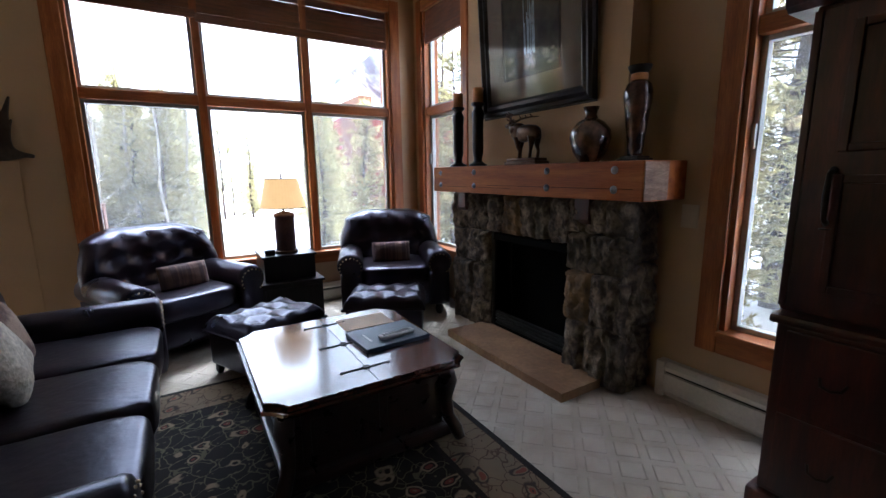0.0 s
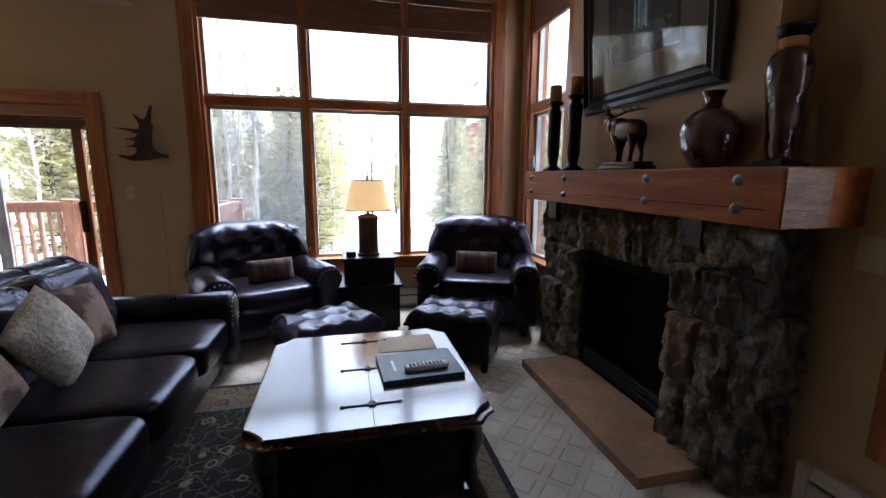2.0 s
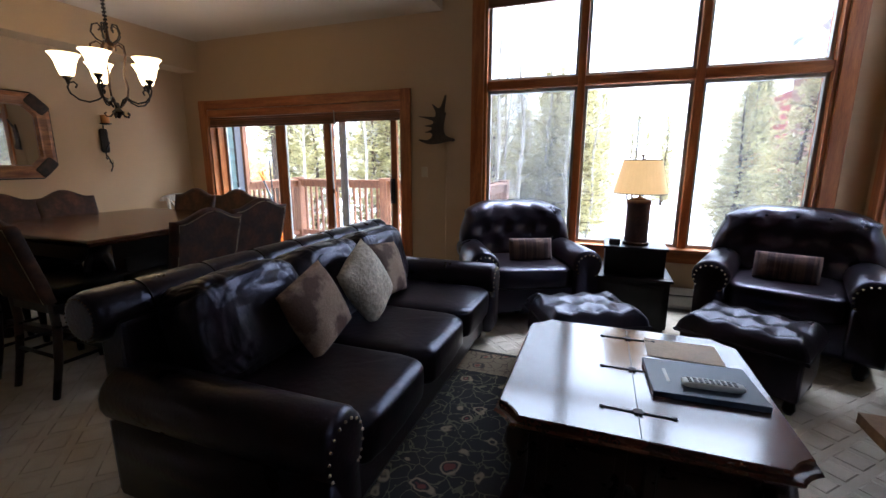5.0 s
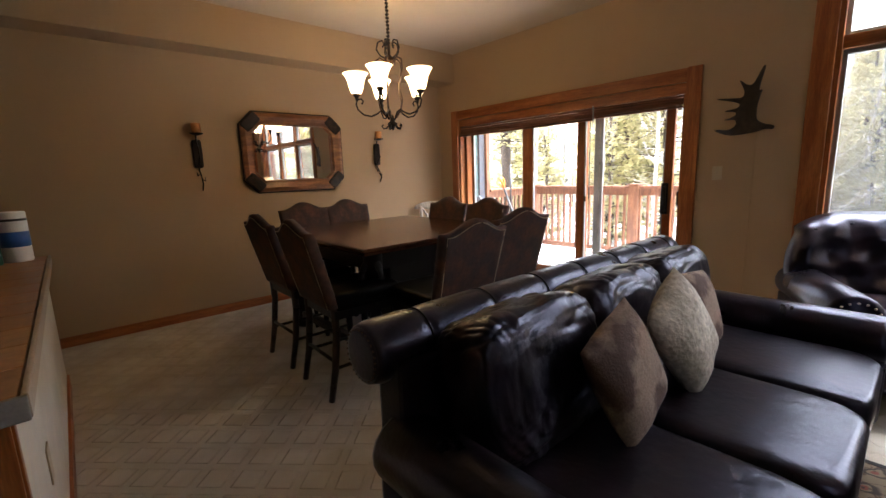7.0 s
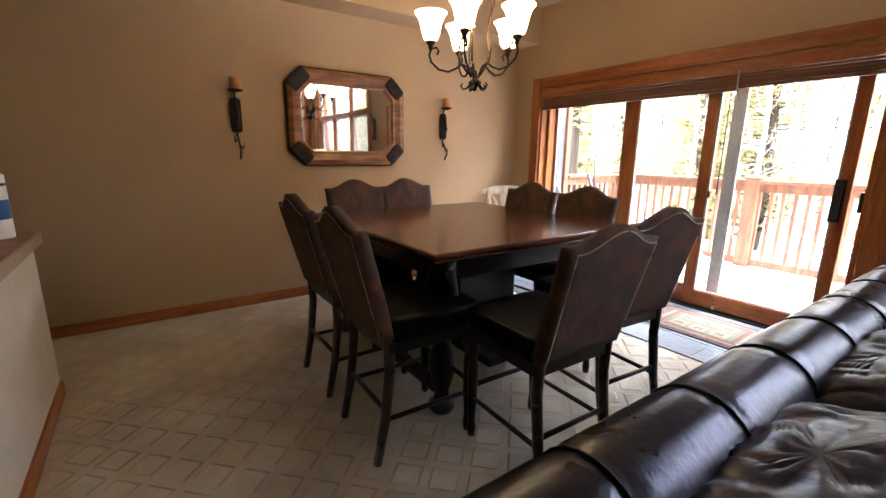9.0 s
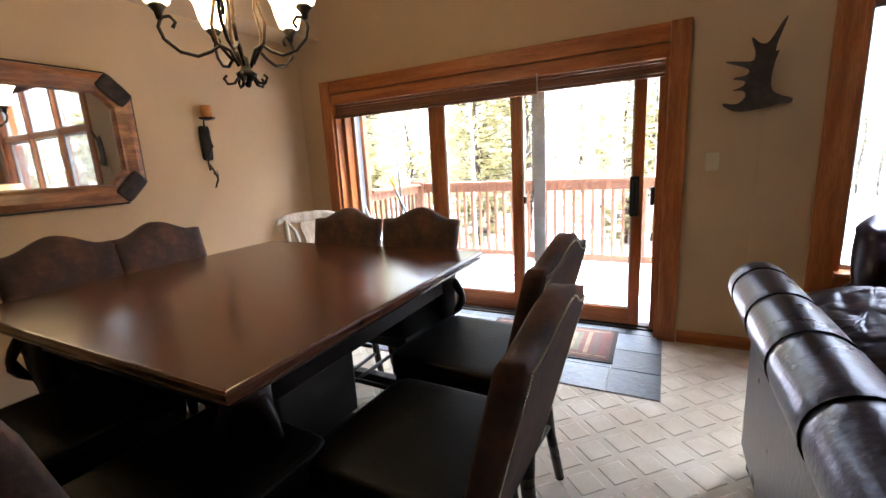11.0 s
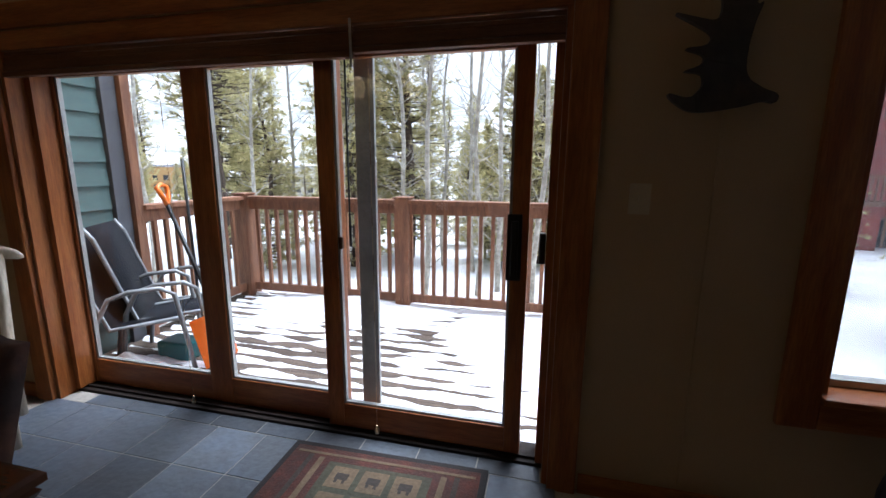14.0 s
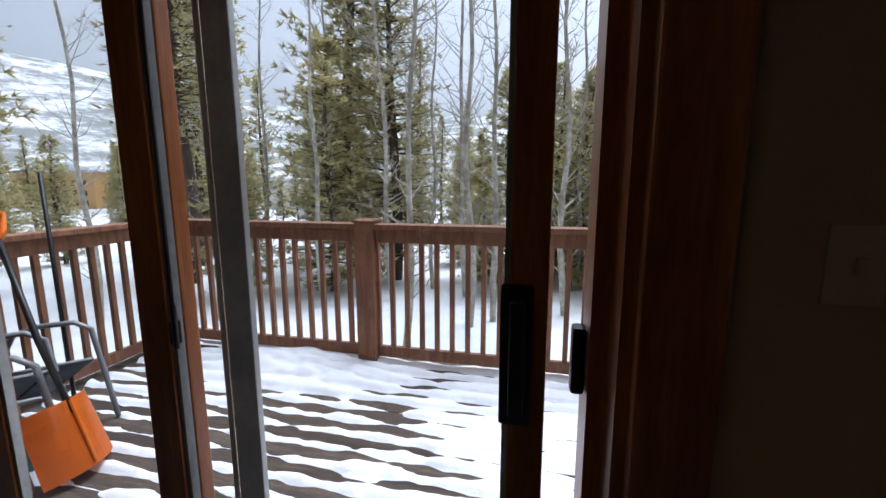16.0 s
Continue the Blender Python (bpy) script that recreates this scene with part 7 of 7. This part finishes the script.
def pine(h, seed, spread, low, thick=7.0):
    """A lodgepole pine: tapered trunk, limbs, and many small needle sprays."""
    rng = random.Random(seed)
    t = thing("pine_tree", "tall green pine tree standing in snow", "tree", group="pines around the house")
    bm = bmesh.new()
    pts = [(0.12 * math.sin(k * 0.9 + seed), 0.12 * math.cos(k * 0.7 + seed), -0.6 + (h + 0.6) * k / 9) for k in range(10)]
    tube(bm, pts, [0.016 * h * (1 - 0.93 * k / 9) + 0.012 for k in range(10)], 9)
    cr = bmesh.new()
    z = h * low
    while z < h * 0.985:
        s = (z / h - low) / (1 - low)
        reach = spread * h * (1 - s) ** 0.75 * (0.35 + 0.65 * min(1, s * 4 + 0.25)) + 0.12
        for k in range(rng.randint(4, 6)):
            a = rng.random() * 2 * math.pi
            ln = reach * rng.uniform(0.55, 1.15)
            if rng.random() < 0.10:
                continue
            droop = rng.uniform(-0.25, 0.12) + 0.35 * s
            p0 = Vector((0, 0, z))
            d = Vector((math.cos(a), math.sin(a), droop)).normalized()
            tip = p0 + d * ln + Vector((0, 0, 0.10 * ln))
            tube(bm, [p0, p0 + d * ln * 0.6, tip], [0.012 + 0.004 * h * (1 - s) * 0.4, 0.009, 0.003], 4)
            n = max(3, int(ln * thick))
            for q in range(n):
                w = 0.22 + 0.78 * (q + rng.random()) / n
                c = p0 + d * ln * w + Vector((0, 0, 0.10 * ln * w)) + Vector((rng.gauss(0, 0.07 * ln), rng.gauss(0, 0.07 * ln), rng.gauss(0, 0.05)))
                size = rng.uniform(0.10, 0.20) * (0.8 + 0.02 * h)
                for _ in range(7):
                    e = Vector((rng.gauss(0, 1) + d.x * 0.9, rng.gauss(0, 1) + d.y * 0.9, rng.gauss(0, 0.8) + 0.35)).normalized()
                    o = e.orthogonal().normalized() * size * 0.16
                    cr.faces.new([cr.verts.new(v) for v in (c - o, c + o, c + e * size * 1.25)])
        z += rng.uniform(0.10, 0.19) * (0.7 + 0.03 * h)
    part("trunk", bm, M_BARK, t, smooth=True)
    part("crown", cr, M_NEEDLE, t, "green needle sprays on drooping limbs")
    return t


def aspen(h, seed, lean):
    """Bare aspen: pale trunk with fine upward limbs."""
    rng = random.Random(seed)
    t = thing("aspen_tree", "bare pale-barked aspen tree behind the railing", "tree", group="bare aspens")
    bm = bmesh.new()
    pts = [Vector((lean * k / 12 + 0.05 * math.sin(k * 1.1 + seed), 0.04 * math.cos(k * 1.4 + seed), -0.6 + (h + 0.6) * k / 12)) for k in range(13)]
    tube(bm, pts, [0.055 * (1 - 0.85 * k / 12) + 0.004 for k in range(13)], 8)
    br = bmesh.new()
    for k in range(46):
        w = rng.uniform(0.16, 0.97)
        i = min(11, int(w * 12))
        p = pts[i].lerp(pts[i + 1], w * 12 - i)
        a = rng.random() * 2 * math.pi
        ln = rng.uniform(0.35, 1.25) * (1.1 - 0.6 * w)
        d = Vector((math.cos(a), math.sin(a), rng.uniform(0.35, 1.0))).normalized()
        q1 = p + d * ln * 0.5 + Vector((0, 0, rng.uniform(-0.05, 0.08)))
        q2 = p + d * ln + Vector((0, 0, rng.uniform(0, 0.25)))
        tube(br, [p, q1, q2], [0.012 * (1.1 - w) + 0.004, 0.006, 0.002], 4)
        for _ in range(4):
            s = q1.lerp(q2, rng.random())
            tube(br, [s, s + Vector((rng.gauss(0, 0.16), rng.gauss(0, 0.16), rng.uniform(0.02, 0.28)))], [0.004, 0.0012], 3)
    part("trunk", bm, M_ASPEN, t, smooth=True)
    part("crown", br, M_ASPEN, t, "fine bare limbs")
    return t


pines = [pine(9.5, 1, 0.22, 0.05), pine(12.5, 2, 0.18, 0.07), pine(7.0, 3, 0.27, 0.03), pine(14.0, 4, 0.15, 0.28, 3.6)]
spots = [(-6.4, 15.5, 1, 1.0), (-4.7, 14.0, 0, 0.9), (-3.6, 17.0, 2, 0.55), (-5.6, 12.6, 2, 0.75), (-2.7, 14.6, 2, 0.5), (-1.6, 16.2, 2, 0.62), (-9.6, 13.0, 3, 0.85), (-11.8, 15.5, 3, 1.0), (-8.2, 17.5, 2, 0.9), (-7.4, 12.0, 2, 0.62),
         (0.2, 13.4, 2, 0.62), (-0.4, 15.5, 2, 0.68), (5.0, 15.0, 0, 0.52), (6.4, 17.6, 2, 0.8), (-1.2, 18.5, 2, 0.75), (0.6, 18.0, 0, 0.55), (4.6, 19.5, 0, 0.62), (7.8, 20.5, 1, 0.5), (0.0, 22.0, 2, 0.8), (5.6, 22.0, 0, 0.6), (-0.6, 21.5, 1, 0.5), (7.0, 15.2, 2, 0.7), (-13.5, 10.5, 1, 0.9), (-14.5, 19.0, 0, 1.0), (-17.0, 13.0, 3, 0.8),
         (8.2, 6.6, 0, 0.9), (9.6, 3.6, 1, 0.85), (8.6, 1.2, 2, 1.1), (11.2, 5.4, 3, 0.9), (10.6, -0.8, 0, 1.0), (12.6, 2.2, 1, 1.0), (7.4, 9.2, 2, 0.9), (10.0, 9.8, 0, 1.0), (13.5, 7.4, 0, 1.1), (12.0, 11.5, 1, 0.9), (4.55, 14.6, 0, 0.48), (5.4, 17.2, 0, 0.58), (5.9, 18.6, 2, 0.8), (6.3, 20.0, 0, 0.62), (4.5, 10.4, 2, 0.6), (5.7, 10.8, 2, 0.68), (6.8, 11.6, 0, 0.52), (6.3, 9.2, 2, 0.75), (6.9, 3.4, 2, 0.62), (7.6, 2.0, 2, 0.72), (8.0, 4.9, 2, 0.75), (7.0, 0.6, 2, 0.62),
         (-1.4, 14.4, 0, 0.5), (-0.4, 14.3, 2, 0.68), (0.3, 15.8, 0, 0.54), (3.55, 11.6, 2, 0.52), (4.0, 11.9, 2, 0.6), (4.3, 11.3, 2, 0.5), (3.9, 11.0, 0, 0.36), (-2.0, 13.6, 2, 0.66), (-0.9, 17.0, 0, 0.6), (0.5, 17.0, 2, 0.74)]
rng = random.Random(77)
for k in range(90):
    a = radians(rng.uniform(-64, 30) if k % 3 else rng.uniform(-64, 64))
    d = rng.uniform(16, 58)
    spots.append((-2 + d * math.sin(a), 5 + d * math.cos(a), rng.randint(0, 3), rng.uniform(0.45, 0.8)))
used = set()
for k, (x, y, kind, s) in enumerate(spots):
    # clear lines towards the red house and down the valley
    if (9 < y < 24 and 0.495 < (x + 1.13) / (y - 2.9) < 0.68) or (kind == 3 and -3 < x < 9 and y < 30):
        continue
    if (9 < x < 21 and 22 < y < 38) or (y > 12 and 1.0 < x < 1.0 + 0.24 * y and y < 45):
        continue
    m = pose(x, y, rise(x, y), 0, 0, (k * 77) % 360) @ Matrix.Scale(s, 4)
    if kind not in used:
        used.add(kind)
        pines[kind].matrix_basis = m
    else:
        c = copy_thing(pines[kind], m)
        c.matrix_basis = m
aspens = [aspen(6.8, 11, 0.25), aspen(7.5, 12, -0.2)]
first = True
for k, (x, y, kind, s) in enumerate(((-3.12, 10.0, 0, 1.0), (-2.34, 11.0, 1, 1.0), (-2.0, 11.4, 0, 1.05), (-1.35, 10.6, 1, 0.95), (-0.9, 12.0, 0, 1.1), (-5.2, 11.4, 1, 0.9), (-6.6, 10.4, 0, 0.85), (0.2, 12.6, 1, 0.8), (-8.6, 10.0, 1, 0.95),
                                      (-4.1, 12.2, 0, 1.1), (-3.6, 13.3, 1, 0.9), (-2.8, 12.8, 1, 1.05), (-1.7, 13.2, 0, 0.9), (-0.5, 14.2, 1, 1.0), (-6.0, 13.6, 0, 1.1), (-7.6, 13.2, 1, 1.0), (-4.9, 16.0, 1, 1.1), (-2.2, 15.4, 0, 1.2), (0.7, 15.0, 0, 0.9))):
    m = pose(x, y, rise(x, y), 0, 0, k * 61) @ Matrix.Scale(s, 4)
    if k < 2:
        aspens[kind].matrix_basis = m
    else:
        copy_thing(aspens[kind], m).matrix_basis = m


def red_house():
    h = thing("red_house", "red and brown timber house with balcony and snowy roof", "house", pose(-0.9, 0, 0))
    z0 = -5.0
    part("wall", boxes((11.2, 19.0, 25.0, 33.0, z0, 5.2)), M_RED, h)
    part("tower_wall", boxes((10.7, 11.5, 24.6, 28.0, 0.1, 5.9)), M_RAIL, h)
    part("lower_wall", boxes((9.4, 12.4, 23.6, 24.59, z0, 0.0)), M_RED, h)
    rf = part("roof", extrude(bmesh.new(), [(9.2, 6.2), (9.2, 6.45), (11.6, 8.6), (14.0, 6.45), (14.0, 6.2), (11.6, 8.3)], "y", 24.0, 29.0), M_ROOF, h, "snowy gable roof")
    part("main_roof", extrude(bmesh.new(), [(12.4, 4.6), (12.4, 4.9), (16.0, 7.2), (20.0, 4.9), (20.0, 4.6), (16.0, 6.9)], "y", 24.4, 33.5), M_ROOF, h)
    bal = part("balcony", boxes((9.4, 12.6, 23.5, 24.59, 0.02, 0.2), (9.4, 12.6, 23.5, 23.58, 1.12, 1.22), (9.4, 9.48, 23.58, 24.5, 1.12, 1.22)), M_RAIL, h)
    for k in range(16):
        part("baluster", boxes((9.42 + 0.2 * k, 9.47 + 0.2 * k, 23.52, 23.57, 0.2, 1.12)), M_RAIL, bal)
    for x0, y, zb, zt in ((10.2, 23.57, -2.3, -0.9), (13.2, 24.97, -2.2, -0.6), (13.4, 24.97, 1.6, 3.2), (12.2, 24.97, -2.2, -0.6)):
        w = part("window", boxes((x0, x0 + 1.2, y, y + 0.02, zb, zt)), M_BLACK, h)
        part("window_frame", boxes((x0 - 0.1, x0, y - 0.01, y + 0.02, zb - 0.1, zt + 0.1), (x0 + 1.2, x0 + 1.3, y - 0.01, y + 0.02, zb - 0.1, zt + 0.1), (x0, x0 + 1.2, y - 0.01, y + 0.02, zt, zt + 0.1), (x0, x0 + 1.2, y - 0.01, y + 0.02, zb - 0.1, zb)), M_RAIL, w)


red_house()


def lodge(name, label, x, y, w, d, h, mat, storeys):
    t = thing(name, label, "building", pose(x, y, rise(x, y)))
    part("wall", boxes((-w / 2, w / 2, -d / 2, d / 2, -2, h)), mat, t)
    part("roof", boxes((-w / 2 - 0.8, w / 2 + 0.8, -d / 2 - 0.8, d / 2 + 0.8, h + 0.01, h + 0.7)), M_ROOF, t, "flat snowy roof")
    for s in range(storeys):
        for k in range(int(w / 4)):
            x0 = -w / 2 + 1.2 + 4 * k
            part("window", boxes((x0, x0 + 1.8, -d / 2 - 0.06, -d / 2 - 0.01, 1 + 3 * s, 2.6 + 3 * s)), M_BLACK, t)


lodge("valley_lodge", "ochre lodge building with a snowy roof in the valley", -150, 112, 34, 12, 11, M_TAN, 3)
lodge("valley_lodge", "ochre lodge building with a snowy roof in the valley", -118, 118, 24, 12, 8, M_TAN, 2)
lodge("valley_lodge", "pale lodge building with a snowy roof in the valley", -72, 122, 22, 12, 8, M_WHITE, 2)


# ---- slate floor by the patio door ----
sf = setting(part("slate_bed", boxes((-4.02, -1.08, 4.285, 5.199, 0.001, 0.006), (-3.976, -1.144, 5.2, 5.30, -0.004, 0.006)), M_GROUT), "grout bed of the slate entry floor", "tile floor")
tile = bpy.data.meshes.new("slate_tile")
bm = boxes((-0.144, 0.144, -0.149, 0.149, 0, 0.004), bevel=0.0015)
bm.to_mesh(tile), bm.free()
tile.materials.append(M_SLATE)
for i in range(10):
    for j in range(3):
        shared("slate_tile", tile, sf, pose(-1.228 - 0.294 * i, 4.437 + 0.3045 * j, 0.0055, 0, 0, 180 * ((i + j) % 2)))
cut = bpy.data.meshes.new("cut_slate_tile")
bm = boxes((-0.144, 0.144, -0.048, 0.048, 0, 0.004), bevel=0.0015)
bm.to_mesh(cut), bm.free()
cut.materials.append(M_SLATE)
for i in range(9):
    shared("slate_tile", cut, sf, pose(-1.296 - 0.294 * i, 5.250, 0.0055, 0, 0, 180 * (i % 2)))
